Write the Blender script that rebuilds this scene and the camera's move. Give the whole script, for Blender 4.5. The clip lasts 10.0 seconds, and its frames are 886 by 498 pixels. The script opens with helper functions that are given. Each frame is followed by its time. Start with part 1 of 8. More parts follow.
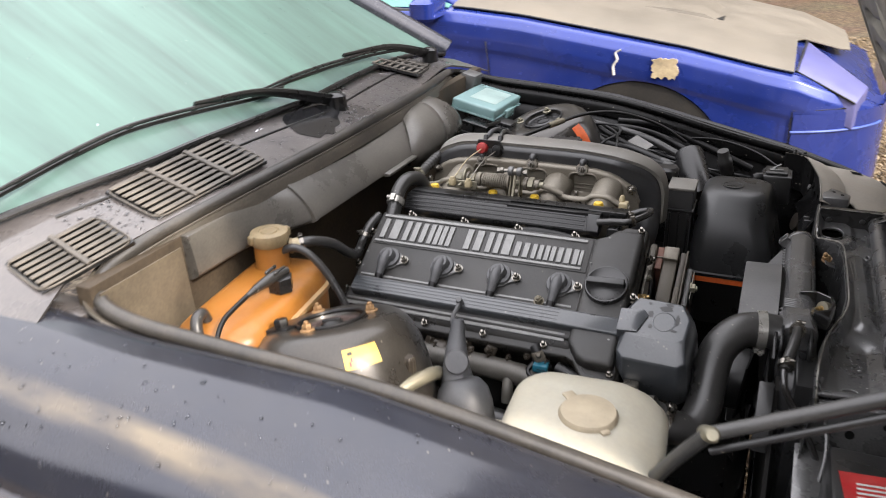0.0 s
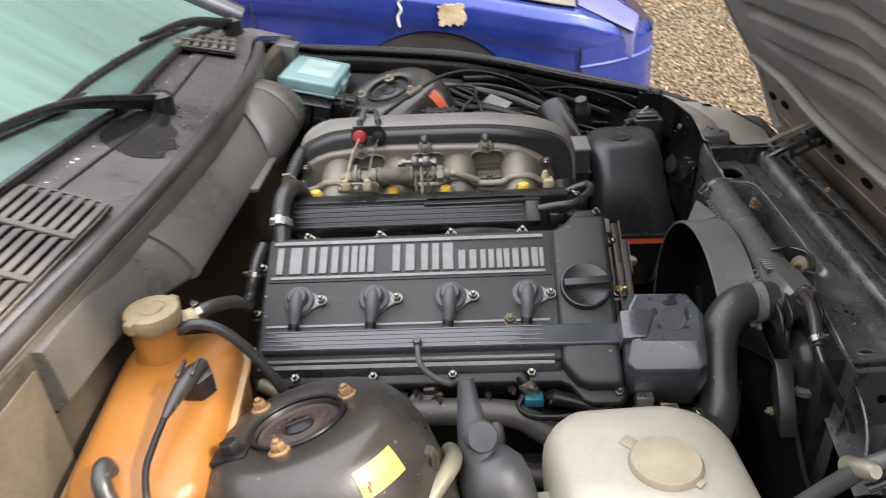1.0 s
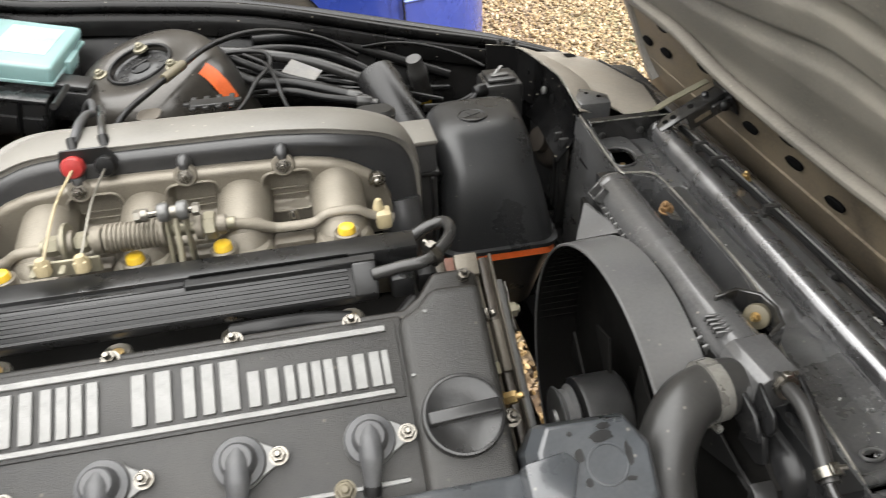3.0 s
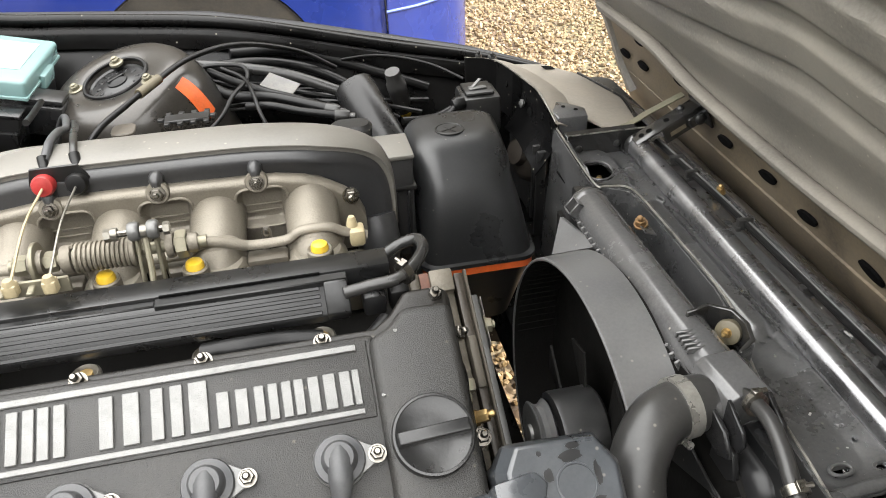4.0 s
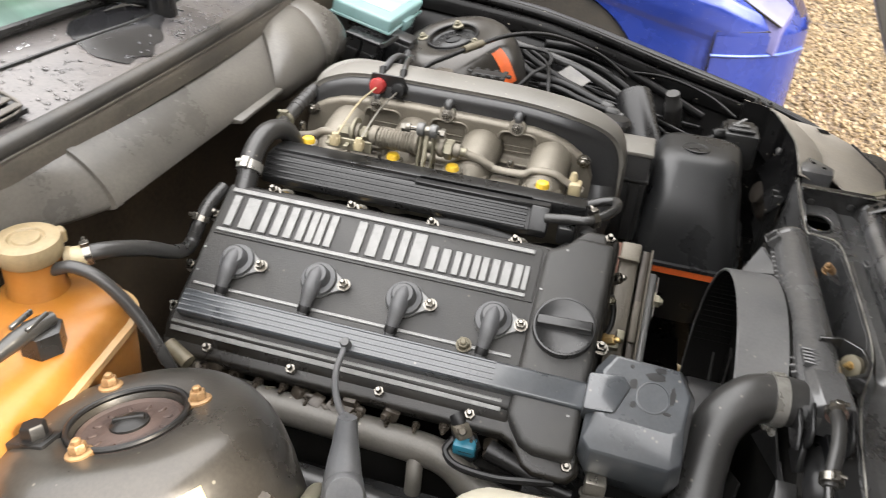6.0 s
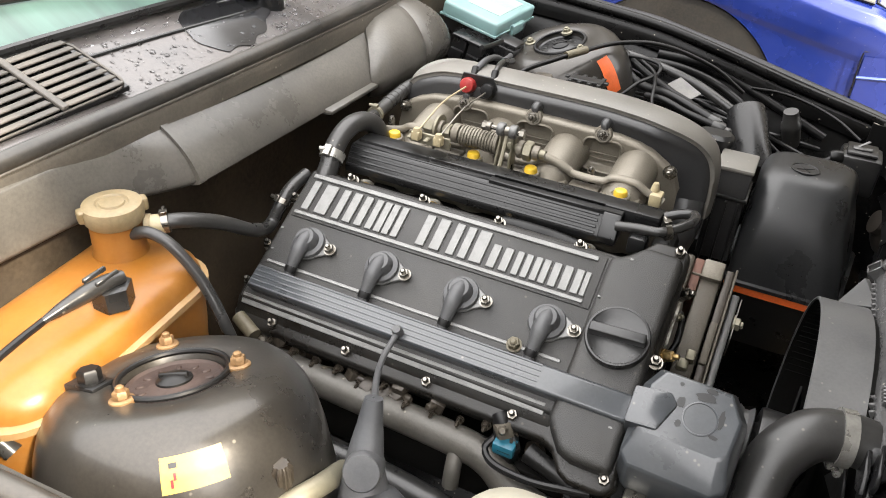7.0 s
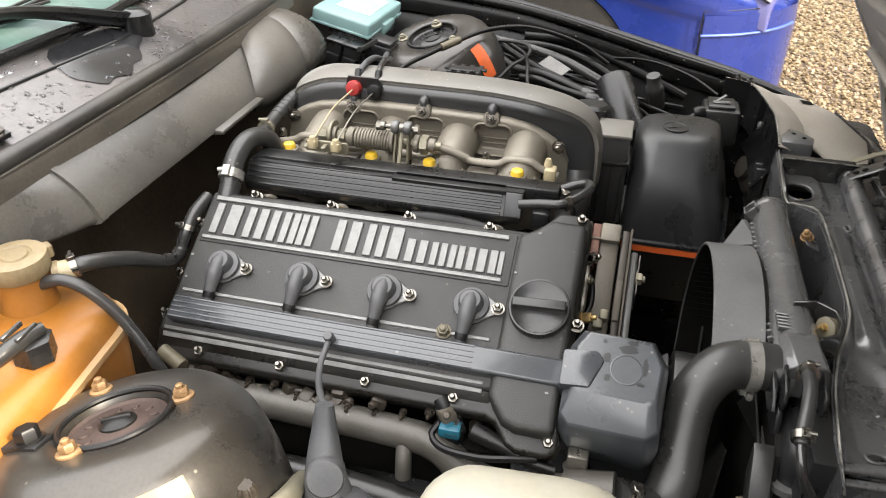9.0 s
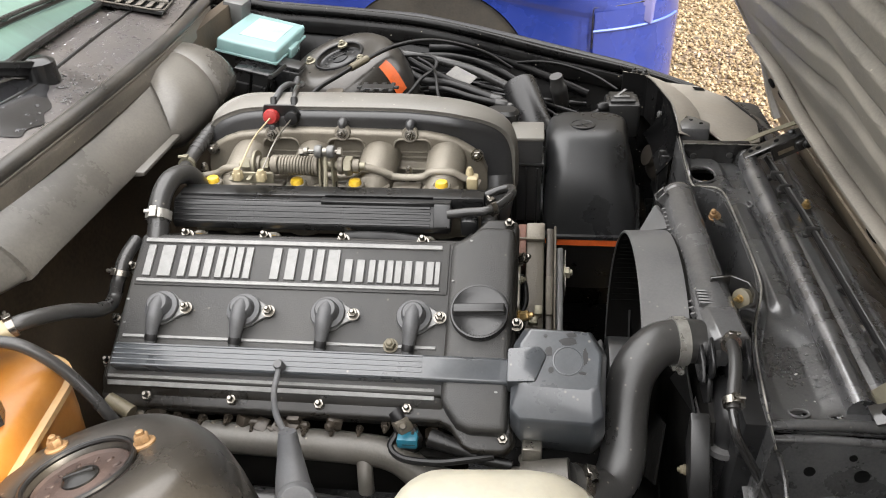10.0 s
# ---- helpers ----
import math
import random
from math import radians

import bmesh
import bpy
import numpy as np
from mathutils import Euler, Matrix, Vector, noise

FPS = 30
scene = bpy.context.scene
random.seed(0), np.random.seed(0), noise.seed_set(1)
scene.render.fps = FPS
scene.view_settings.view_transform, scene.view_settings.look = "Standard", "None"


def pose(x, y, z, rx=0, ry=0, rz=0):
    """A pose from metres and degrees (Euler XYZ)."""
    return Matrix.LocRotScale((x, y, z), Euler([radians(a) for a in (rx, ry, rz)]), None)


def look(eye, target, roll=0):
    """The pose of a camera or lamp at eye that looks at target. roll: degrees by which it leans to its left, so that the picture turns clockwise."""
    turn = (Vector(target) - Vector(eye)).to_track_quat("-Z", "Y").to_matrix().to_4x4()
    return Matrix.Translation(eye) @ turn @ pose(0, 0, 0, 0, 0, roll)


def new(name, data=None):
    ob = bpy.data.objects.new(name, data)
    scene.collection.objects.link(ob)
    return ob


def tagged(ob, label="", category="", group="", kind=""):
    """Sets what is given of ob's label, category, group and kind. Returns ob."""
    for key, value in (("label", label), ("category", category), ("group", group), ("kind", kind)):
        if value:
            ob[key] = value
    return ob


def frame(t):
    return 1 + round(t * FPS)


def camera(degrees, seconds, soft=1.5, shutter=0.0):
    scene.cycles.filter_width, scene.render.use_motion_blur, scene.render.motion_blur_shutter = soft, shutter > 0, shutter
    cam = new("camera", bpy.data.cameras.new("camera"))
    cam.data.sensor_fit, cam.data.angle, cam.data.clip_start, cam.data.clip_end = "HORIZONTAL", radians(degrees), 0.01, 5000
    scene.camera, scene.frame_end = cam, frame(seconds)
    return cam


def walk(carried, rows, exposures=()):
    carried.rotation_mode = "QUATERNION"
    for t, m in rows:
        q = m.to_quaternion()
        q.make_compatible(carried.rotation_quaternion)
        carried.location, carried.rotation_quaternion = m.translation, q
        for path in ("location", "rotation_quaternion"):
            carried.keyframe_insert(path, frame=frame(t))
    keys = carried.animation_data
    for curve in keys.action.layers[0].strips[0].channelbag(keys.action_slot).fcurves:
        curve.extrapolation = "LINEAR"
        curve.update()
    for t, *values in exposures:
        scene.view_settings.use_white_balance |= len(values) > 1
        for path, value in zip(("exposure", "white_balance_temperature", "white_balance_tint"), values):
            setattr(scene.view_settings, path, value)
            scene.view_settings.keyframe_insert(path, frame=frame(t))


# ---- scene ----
cam = camera(60.0, 10.0, soft=0.95, shutter=0.35)
PATH = [
    (0, (0.555, -1.062, 1.383), (-0.193, 0.596, 0.551), -2.4),
    (0.5, (0.348, -0.944, 1.382), (-0.109, 0.8, 0.515), -4.1),
    (1, (0.217, -0.854, 1.364), (0.115, 0.892, 0.395), -3.6),
    (1.5, (0.2, -0.656, 1.339), (0.248, 1.041, 0.282), -3.3),
    (2, (0.218, -0.487, 1.313), (0.292, 1.186, 0.22), -2.9),
    (2.5, (0.232, -0.427, 1.292), (0.391, 1.216, 0.163), -2.7),
    (3, (0.264, -0.414, 1.286), (0.555, 1.199, 0.139), -2.3),
    (3.2, (0.277, -0.41, 1.291), (0.616, 1.194, 0.145), -2.1),
    (4.3, (0.28, -0.414, 1.295), (0.579, 1.208, 0.164), -1.5),
    (4.5, (0.269, -0.429, 1.293), (0.482, 1.204, 0.158), -1.5),
    (5, (0.28, -0.536, 1.296), (0.292, 1.108, 0.157), 0.4),
    (5.5, (0.328, -0.649, 1.306), (0.194, 0.998, 0.179), 4.2),
    (6, (0.36, -0.651, 1.329), (-0.01, 0.983, 0.237), 5.0),
    (6.2, (0.38, -0.642, 1.327), (-0.103, 0.968, 0.243), 4.8),
    (7.3, (0.452, -0.635, 1.321), (-0.249, 0.887, 0.229), 3.3),
    (7.5, (0.462, -0.635, 1.322), (-0.22, 0.894, 0.23), 2.7),
    (8, (0.469, -0.642, 1.327), (-0.148, 0.915, 0.234), 1.9),
    (8.5, (0.462, -0.642, 1.334), (-0.086, 0.943, 0.245), 1.1),
    (9, (0.414, -0.666, 1.334), (-0.004, 0.957, 0.245), 0.2),
    (9.5, (0.405, -0.686, 1.349), (0.111, 0.969, 0.265), -0.8),
    (10, (0.4, -0.69, 1.357), (0.186, 0.981, 0.28), -2.3),
]
walk(cam, [(t, look(eye, target, roll)) for t, eye, target, roll in PATH], exposures=[(0.0, 1.95, 6250, 14), (0.5, 1.95, 6250, 14), (1.0, 2.05, 6150, 13), (1.5, 2.55, 6350, 11), (2.0, 2.71, 6550, 9), (3.2, 2.75, 6550, 8), (4.3, 2.88, 6500, 8), (5.3, 2.76, 6550, 8), (6.0, 2.67, 6500, 10), (8.0, 2.55, 6500, 10), (10.0, 2.65, 6500, 10)])

# ---- world, sun, exposure ----
SUN_AZ, SUN_EL = radians(-20.0), radians(40.0)          # veiled sun from the front of the parked car, a little to its near side
world = bpy.data.worlds.new("overcast_world")
scene.world = world
world.use_nodes = True
wt = world.node_tree
sky = wt.nodes.new("ShaderNodeTexSky")
sky.sky_type = "NISHITA"
sky.sun_disc = False
sky.sun_elevation = SUN_EL
sky.sun_rotation = radians(90.0) - SUN_AZ
sky.air_density, sky.dust_density, sky.ozone_density = 1.0, 4.0, 1.0
hsv = wt.nodes.new("ShaderNodeHueSaturation")
hsv.inputs["Saturation"].default_value = 0.28
tint = wt.nodes.new("ShaderNodeMix")                      # thin warm cloud over the whole sky
tint.data_type, tint.blend_type, tint.inputs[0].default_value = "RGBA", "MULTIPLY", 1.0
tint.inputs[7].default_value = (1.02, 1.0, 0.985, 1.0)
wt.links.new(sky.outputs[0], hsv.inputs["Color"])
cloud = wt.nodes.new("ShaderNodeMix")                     # an even layer of cloud over half of it
cloud.data_type, cloud.inputs[0].default_value = "RGBA", 0.75
up_way = wt.nodes.new("ShaderNodeSeparateXYZ")            # an overcast sky is about three times brighter overhead than at the horizon
wt.links.new(wt.nodes.new("ShaderNodeTexCoord").outputs["Generated"], up_way.inputs[0])
height = wt.nodes.new("ShaderNodeMapRange")
height.inputs["To Min"].default_value, height.inputs["To Max"].default_value = 2.9, 9.6
wt.links.new(up_way.outputs[2], height.inputs["Value"])
wt.links.new(height.outputs[0], cloud.inputs[7])
wt.links.new(hsv.outputs[0], cloud.inputs[6])
wt.links.new(cloud.outputs[2], tint.inputs[6])
wt.links.new(tint.outputs[2], wt.nodes["Background"].inputs[0])
wt.nodes["Background"].inputs[1].default_value = 0.15
sun_lamp = bpy.data.lights.new("sun", "SUN")
sun_lamp.energy, sun_lamp.angle, sun_lamp.color = 2.0, radians(4.0), (1.0, 0.88, 0.70)
sun = new("sun", sun_lamp)
sun_way = Vector((math.cos(SUN_EL) * math.cos(SUN_AZ), math.cos(SUN_EL) * math.sin(SUN_AZ), math.sin(SUN_EL)))
sun.matrix_world = look(sun_way * 30, (0, 0, 0))


# ---- materials ----
def mat(name, color, rough=0.5, metal=0.0, var=0.18, scale=9.0, fine=160.0, bump=0.12, dust=0.0, dust_color=(0.33, 0.28, 0.21),
        rough_var=0.12, spec=0.5, coat=0.0, specks=0.0, speck_color=(0.6, 0.55, 0.45), per_piece=0.0):
    """A painted, cast, rubber or plastic surface with variation at two sizes, dust in blotches and fine relief."""
    m = bpy.data.materials.new(name)
    m.use_nodes = True
    nt = m.node_tree
    nd, ln = nt.nodes, nt.links
    b = nd["Principled BSDF"]
    co = nd.new("ShaderNodeTexCoord").outputs["Object"]

    def noise_at(s, detail=4.0, rgh=0.6):
        n = nd.new("ShaderNodeTexNoise")
        n.inputs["Scale"].default_value, n.inputs["Detail"].default_value, n.inputs["Roughness"].default_value = s, detail, rgh
        ln.new(co, n.inputs["Vector"])
        return n.outputs["Fac"]

    def ramp(src, lo, hi, a=0.0, z=1.0):
        r = nd.new("ShaderNodeMapRange")
        r.inputs["From Min"].default_value, r.inputs["From Max"].default_value = lo, hi
        r.inputs["To Min"].default_value, r.inputs["To Max"].default_value = a, z
        ln.new(src, r.inputs["Value"])
        return r.outputs[0]

    def mixed(fac, one, two, mode="MIX"):
        x = nd.new("ShaderNodeMix")
        x.data_type, x.blend_type = "RGBA", mode
        for sock, val in ((x.inputs[0], fac), (x.inputs[6], one), (x.inputs[7], two)):
            if hasattr(val, "links"):
                ln.new(val, sock)
            elif isinstance(val, float):
                sock.default_value = val
            else:
                sock.default_value = (*val, 1.0)
        return x.outputs[2]

    big, small = noise_at(scale), noise_at(fine, 3.0)
    dark = tuple(c * (1 - var) for c in color)
    light = tuple(min(1.0, c * (1 + var)) for c in color)
    col = mixed(ramp(big, 0.3, 0.7), dark, light)
    col = mixed(ramp(small, 0.35, 0.75, 0.0, min(1.0, var * 1.2)), col, tuple(min(1.0, c * 1.6 + 0.002) for c in color))
    if per_piece:
        info = nd.new("ShaderNodeObjectInfo")
        col = mixed(ramp(info.outputs["Random"], 0.0, 1.0, 0.0, per_piece), col, tuple(c * 0.5 for c in color))
    rough_src = ramp(big, 0.25, 0.75, max(0.03, rough - rough_var), min(1.0, rough + rough_var))
    if dust:
        d = nd.new("ShaderNodeMath")
        d.operation = "MULTIPLY"
        ln.new(ramp(noise_at(scale * 0.55 + 2.0, 6.0, 0.7), 0.36, 0.68), d.inputs[0])
        ln.new(ramp(small, 0.25, 0.6, 0.45, 1.0), d.inputs[1])
        e = nd.new("ShaderNodeMath")
        e.operation, e.inputs[1].default_value = "MULTIPLY", dust
        ln.new(d.outputs[0], e.inputs[0])
        col = mixed(e.outputs[0], col, dust_color)
        f = nd.new("ShaderNodeMath")
        f.operation, f.inputs[1].default_value = "MULTIPLY_ADD", 0.35
        ln.new(e.outputs[0], f.inputs[0])
        ln.new(rough_src, f.inputs[2])
        rough_src = f.outputs[0]
    if specks:
        v = nd.new("ShaderNodeTexVoronoi")
        v.inputs["Scale"].default_value = 55.0
        ln.new(co, v.inputs["Vector"])
        near = ramp(v.outputs["Distance"], 0.10, 0.04, 0.0, specks)
        col = mixed(near, col, speck_color)
    if hasattr(col, "links"):
        ln.new(col, b.inputs["Base Color"])
    ln.new(rough_src, b.inputs["Roughness"])
    b.inputs["Metallic"].default_value = metal
    b.inputs["Specular IOR Level"].default_value = spec
    b.inputs["Coat Weight"].default_value = coat
    b.inputs["Coat Roughness"].default_value = 0.12
    if bump:
        bp = nd.new("ShaderNodeBump")
        bp.inputs["Strength"].default_value, bp.inputs["Distance"].default_value = bump, 0.0012
        ln.new(small, bp.inputs["Height"])
        ln.new(bp.outputs[0], b.inputs["Normal"])
    return m


def gravel_mat():
    m = bpy.data.materials.new("gravel_ground")
    m.use_nodes = True
    nd, ln = m.node_tree.nodes, m.node_tree.links
    b = nd["Principled BSDF"]
    co = nd.new("ShaderNodeTexCoord").outputs["Object"]
    v = nd.new("ShaderNodeTexVoronoi")
    v.inputs["Scale"].default_value = 42.0
    n = nd.new("ShaderNodeTexNoise")
    n.inputs["Scale"].default_value, n.inputs["Detail"].default_value = 1.3, 6.0
    for x in (v, n):
        ln.new(co, x.inputs["Vector"])
    r = nd.new("ShaderNodeValToRGB")
    r.color_ramp.elements[0].color, r.color_ramp.elements[1].color = (0.028, 0.018, 0.010, 1), (0.19, 0.145, 0.092, 1)
    r.color_ramp.elements.new(0.45).color = (0.09, 0.06, 0.032, 1)
    sep = nd.new("ShaderNodeSeparateColor")
    ln.new(v.outputs["Color"], sep.inputs[0])
    ln.new(sep.outputs[0], r.inputs[0])
    x = nd.new("ShaderNodeMix")
    x.data_type, x.blend_type = "RGBA", "MULTIPLY"
    x.inputs[0].default_value = 0.5
    ln.new(r.outputs[0], x.inputs[6])
    ln.new(n.outputs["Color"], x.inputs[7])
    ln.new(x.outputs[2], b.inputs["Base Color"])
    b.inputs["Roughness"].default_value = 0.75
    bp = nd.new("ShaderNodeBump")
    bp.inputs["Strength"].default_value, bp.inputs["Distance"].default_value, bp.invert = 0.9, 0.012, True
    ln.new(v.outputs["Distance"], bp.inputs["Height"])
    ln.new(bp.outputs[0], b.inputs["Normal"])
    return m


def stone_mat():
    m = bpy.data.materials.new("gravel_stone")
    m.use_nodes = True
    nd, ln = m.node_tree.nodes, m.node_tree.links
    b = nd["Principled BSDF"]
    g = nd.new("ShaderNodeNewGeometry")
    r = nd.new("ShaderNodeValToRGB")
    r.color_ramp.elements[0].color, r.color_ramp.elements[1].color = (0.060, 0.040, 0.020, 1), (0.235, 0.175, 0.098, 1)
    r.color_ramp.elements.new(0.35).color = (0.115, 0.077, 0.037, 1)
    r.color_ramp.elements.new(0.7).color = (0.160, 0.115, 0.060, 1)
    ln.new(g.outputs["Random Per Island"], r.inputs[0])
    ln.new(r.outputs[0], b.inputs["Base Color"])
    b.inputs["Roughness"].default_value = 0.45
    return m


def misted_glass():
    """Windscreen glass fogged with condensation and streaked by run-off."""
    m = bpy.data.materials.new("misted_glass")
    m.use_nodes = True
    nd, ln = m.node_tree.nodes, m.node_tree.links
    b = nd["Principled BSDF"]
    tc = nd.new("ShaderNodeTexCoord").outputs["Object"]
    mp = nd.new("ShaderNodeMapping")
    mp.inputs["Scale"].default_value = (1.0, 11.0, 1.0)
    mp.inputs["Rotation"].default_value = (0.0, 0.0, 0.35)
    ln.new(tc, mp.inputs["Vector"])
    n = nd.new("ShaderNodeTexNoise")
    n.inputs["Scale"].default_value, n.inputs["Detail"].default_value, n.inputs["Roughness"].default_value = 2.2, 5.0, 0.6
    ln.new(mp.outputs[0], n.inputs["Vector"])
    n2 = nd.new("ShaderNodeTexNoise")
    n2.inputs["Scale"].default_value, n2.inputs["Detail"].default_value = 1.4, 3.0
    ln.new(tc, n2.inputs["Vector"])
    mul = nd.new("ShaderNodeMath")
    mul.operation = "ADD"
    ln.new(n.outputs["Fac"], mul.inputs[0])
    ln.new(n2.outputs["Fac"], mul.inputs[1])
    r = nd.new("ShaderNodeValToRGB")
    r.color_ramp.elements[0].position, r.color_ramp.elements[1].position = 0.36, 0.62
    r.color_ramp.elements[0].color, r.color_ramp.elements[1].color = (0.056, 0.083, 0.079, 1), (0.092, 0.163, 0.143, 1)
    half = nd.new("ShaderNodeMath")
    half.operation, half.inputs[1].default_value = "MULTIPLY", 0.5
    ln.new(mul.outputs[0], half.inputs[0])
    ln.new(half.outputs[0], r.inputs[0])
    ln.new(r.outputs[0], b.inputs["Base Color"])
    b.inputs["Roughness"].default_value = 0.34
    b.inputs["Specular IOR Level"].default_value = 0.30
    b.inputs["Transmission Weight"].default_value = 0.08
    b.inputs["Coat Weight"].default_value = 0.08
    return m


def clear(name, color, rough, transmission, ior=1.45):
    m = bpy.data.materials.new(name)
    m.use_nodes = True
    nd, ln = m.node_tree.nodes, m.node_tree.links
    b = nd["Principled BSDF"]
    n = nd.new("ShaderNodeTexNoise")
    n.inputs["Scale"].default_value = 14.0
    ln.new(nd.new("ShaderNodeTexCoord").outputs["Object"], n.inputs["Vector"])
    x = nd.new("ShaderNodeMix")
    x.data_type = "RGBA"
    x.inputs[6].default_value, x.inputs[7].default_value = (*color, 1), (*(min(1, c * 1.25 + 0.02) for c in color), 1)
    ln.new(n.outputs["Fac"], x.inputs[0])
    ln.new(x.outputs[2], b.inputs["Base Color"])
    b.inputs["Roughness"].default_value = rough
    b.inputs["Transmission Weight"].default_value = transmission
    b.inputs["IOR"].default_value = ior
    return m


def plastic_skin(name, color, sub, radius, rough=0.38, dust=0.0):
    """A milky, light-scattering moulded plastic."""
    m = mat(name, color, rough, var=0.10, scale=16.0, bump=0.06, dust=dust, dust_color=(0.42, 0.33, 0.20))
    b = m.node_tree.nodes["Principled BSDF"]
    b.inputs["Subsurface Weight"].default_value = sub
    b.inputs["Subsurface Radius"].default_value = radius
    b.inputs["Subsurface Scale"].default_value = 0.03
    return m


M_PAINT = mat("grey_metallic_paint", (0.024, 0.026, 0.036), 0.24, 0.25, 0.20, 6.0, 500.0, 0.05, dust=0.14, dust_color=(0.13, 0.11, 0.085), coat=0.35, specks=0.15)
# darker than the paint itself: the bay's cavity shade is in the colour
M_BAYPAINT = mat("shaded_bay_paint", (0.0030, 0.0030, 0.0032), 0.28, 0.0, 0.35, 12.0, 140.0, 0.10, dust=0.10, dust_color=(0.028, 0.024, 0.019), specks=0.5, spec=0.22)
M_DUSTPAINT = mat("dusty_bay_paint", (0.040, 0.036, 0.031), 0.46, 0.0, 0.25, 7.0, 160.0, 0.10, dust=0.50, dust_color=(0.15, 0.125, 0.092))
M_SCUTTLE = mat("wet_cowl_paint", (0.048, 0.044, 0.044), 0.28, 0.15, 0.38, 9.0, 300.0, 0.20, dust=0.42, dust_color=(0.185, 0.162, 0.143), rough_var=0.18, coat=0.5, specks=0.25, speck_color=(0.28, 0.25, 0.21))
M_BLACKP = mat("black_plastic", (0.0105, 0.0107, 0.0112), 0.32, 0.0, 0.25, 14.0, 300.0, 0.10, dust=0.13, dust_color=(0.075, 0.069, 0.060), specks=0.25)
M_SATIN = mat("satin_black", (0.0085, 0.0087, 0.0092), 0.30, 0.0, 0.25, 14.0, 260.0, 0.04, dust=0.10, dust_color=(0.06, 0.055, 0.047))
M_CRACKLE = mat("crackle_black_paint", (0.0128, 0.0126, 0.0122), 0.40, 0.0, 0.36, 16.0, 1100.0, 0.55, dust=0.20, dust_color=(0.080, 0.072, 0.058), specks=0.4, speck_color=(0.18, 0.160, 0.125))
M_DUCT = mat("dusty_duct_plastic", (0.052, 0.049, 0.044), 0.26, 0.0, 0.32, 4.0, 260.0, 0.05, dust=0.46, dust_color=(0.178, 0.161, 0.134), specks=0.15, speck_color=(0.014, 0.013, 0.012))
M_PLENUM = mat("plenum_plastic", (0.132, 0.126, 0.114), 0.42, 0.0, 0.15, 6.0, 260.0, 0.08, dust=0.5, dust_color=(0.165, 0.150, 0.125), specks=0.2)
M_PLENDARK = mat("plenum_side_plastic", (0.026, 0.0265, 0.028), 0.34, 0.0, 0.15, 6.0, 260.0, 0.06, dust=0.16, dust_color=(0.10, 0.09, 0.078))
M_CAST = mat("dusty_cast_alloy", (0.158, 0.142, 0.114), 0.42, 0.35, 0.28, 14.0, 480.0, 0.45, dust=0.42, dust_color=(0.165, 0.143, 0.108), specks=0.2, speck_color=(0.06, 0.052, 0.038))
M_ALU = mat("plain_alloy", (0.21, 0.198, 0.172), 0.34, 0.75, 0.2, 25.0, 400.0, 0.12, dust=0.2, dust_color=(0.12, 0.105, 0.08))
M_SILVER = mat("bare_silver_lettering", (0.165, 0.165, 0.16), 0.38, 0.25, 0.25, 60.0, 800.0, 0.45, dust=0.15, dust_color=(0.14, 0.132, 0.12))
M_STEEL = mat("bright_plated_steel", (0.205, 0.192, 0.170), 0.26, 0.95, 0.15, 40.0, 400.0, 0.05)
M_ALUDARK = mat("weathered_grey_alloy", (0.13, 0.13, 0.128), 0.38, 0.5, 0.20, 20.0, 400.0, 0.14, dust=0.25, dust_color=(0.10, 0.095, 0.08))
M_TANKBLK = mat("black_tank_moulding", (0.060, 0.060, 0.061), 0.20, 0.0, 0.25, 10.0, 300.0, 0.08, dust=0.22, dust_color=(0.17, 0.16, 0.145), specks=0.3, coat=0.5)
M_GRIME = mat("oily_grime", (0.026, 0.021, 0.016), 0.36, 0.3, 0.45, 40.0, 240.0, 0.4, dust=0.30, dust_color=(0.085, 0.068, 0.048))
M_STRAP = mat("dull_zinc_strap", (0.20, 0.185, 0.135), 0.4, 0.5, 0.18, 30.0, 400.0, 0.1, dust=0.2, dust_color=(0.14, 0.12, 0.09))
# cast alloy darkened for recessed parts, their shade put into the colour
M_CASTDARK = mat("shaded_cast_alloy", (0.070, 0.061, 0.047), 0.5, 0.25, 0.25, 14.0, 400.0, 0.40, dust=0.40, dust_color=(0.08, 0.066, 0.047))
M_WALL = mat("grimy_bulkhead", (0.030, 0.0235, 0.0165), 0.52, 0.0, 0.50, 9.0, 160.0, 0.2, dust=0.42, dust_color=(0.110, 0.080, 0.051), spec=0.2)
M_TAN = mat("tan_dust_on_frame", (0.090, 0.074, 0.055), 0.42, 0.0, 0.65, 9.0, 200.0, 0.12, dust=0.5, dust_color=(0.25, 0.195, 0.120), specks=0.4, speck_color=(0.05, 0.043, 0.034))
M_CORNER = mat("dusty_corner_paint", (0.055, 0.046, 0.034), 0.45, 0.0, 0.4, 9.0, 200.0, 0.10, dust=0.65, dust_color=(0.20, 0.160, 0.105), specks=0.3, speck_color=(0.05, 0.043, 0.034))
M_BLOCKER = mat("unseen_blocker_wall", (0.07, 0.065, 0.055), 0.9, 0.0, 0.3, 0.8, 12.0, 0.2)
M_DIST = mat("slate_plastic", (0.035, 0.039, 0.044), 0.30, 0.0, 0.22, 14.0, 300.0, 0.06, dust=0.16, dust_color=(0.12, 0.115, 0.105), specks=0.2, coat=0.5)
M_OXIDE = mat("red_oxide", (0.13, 0.055, 0.04), 0.6, 0.2, 0.35, 30.0, 200.0, 0.3, dust=0.2)
M_BRASS = mat("yellow_zinc_plating", (0.36, 0.25, 0.105), 0.34, 0.75, 0.25, 40.0, 400.0, 0.12, dust=0.18, dust_color=(0.15, 0.12, 0.08))
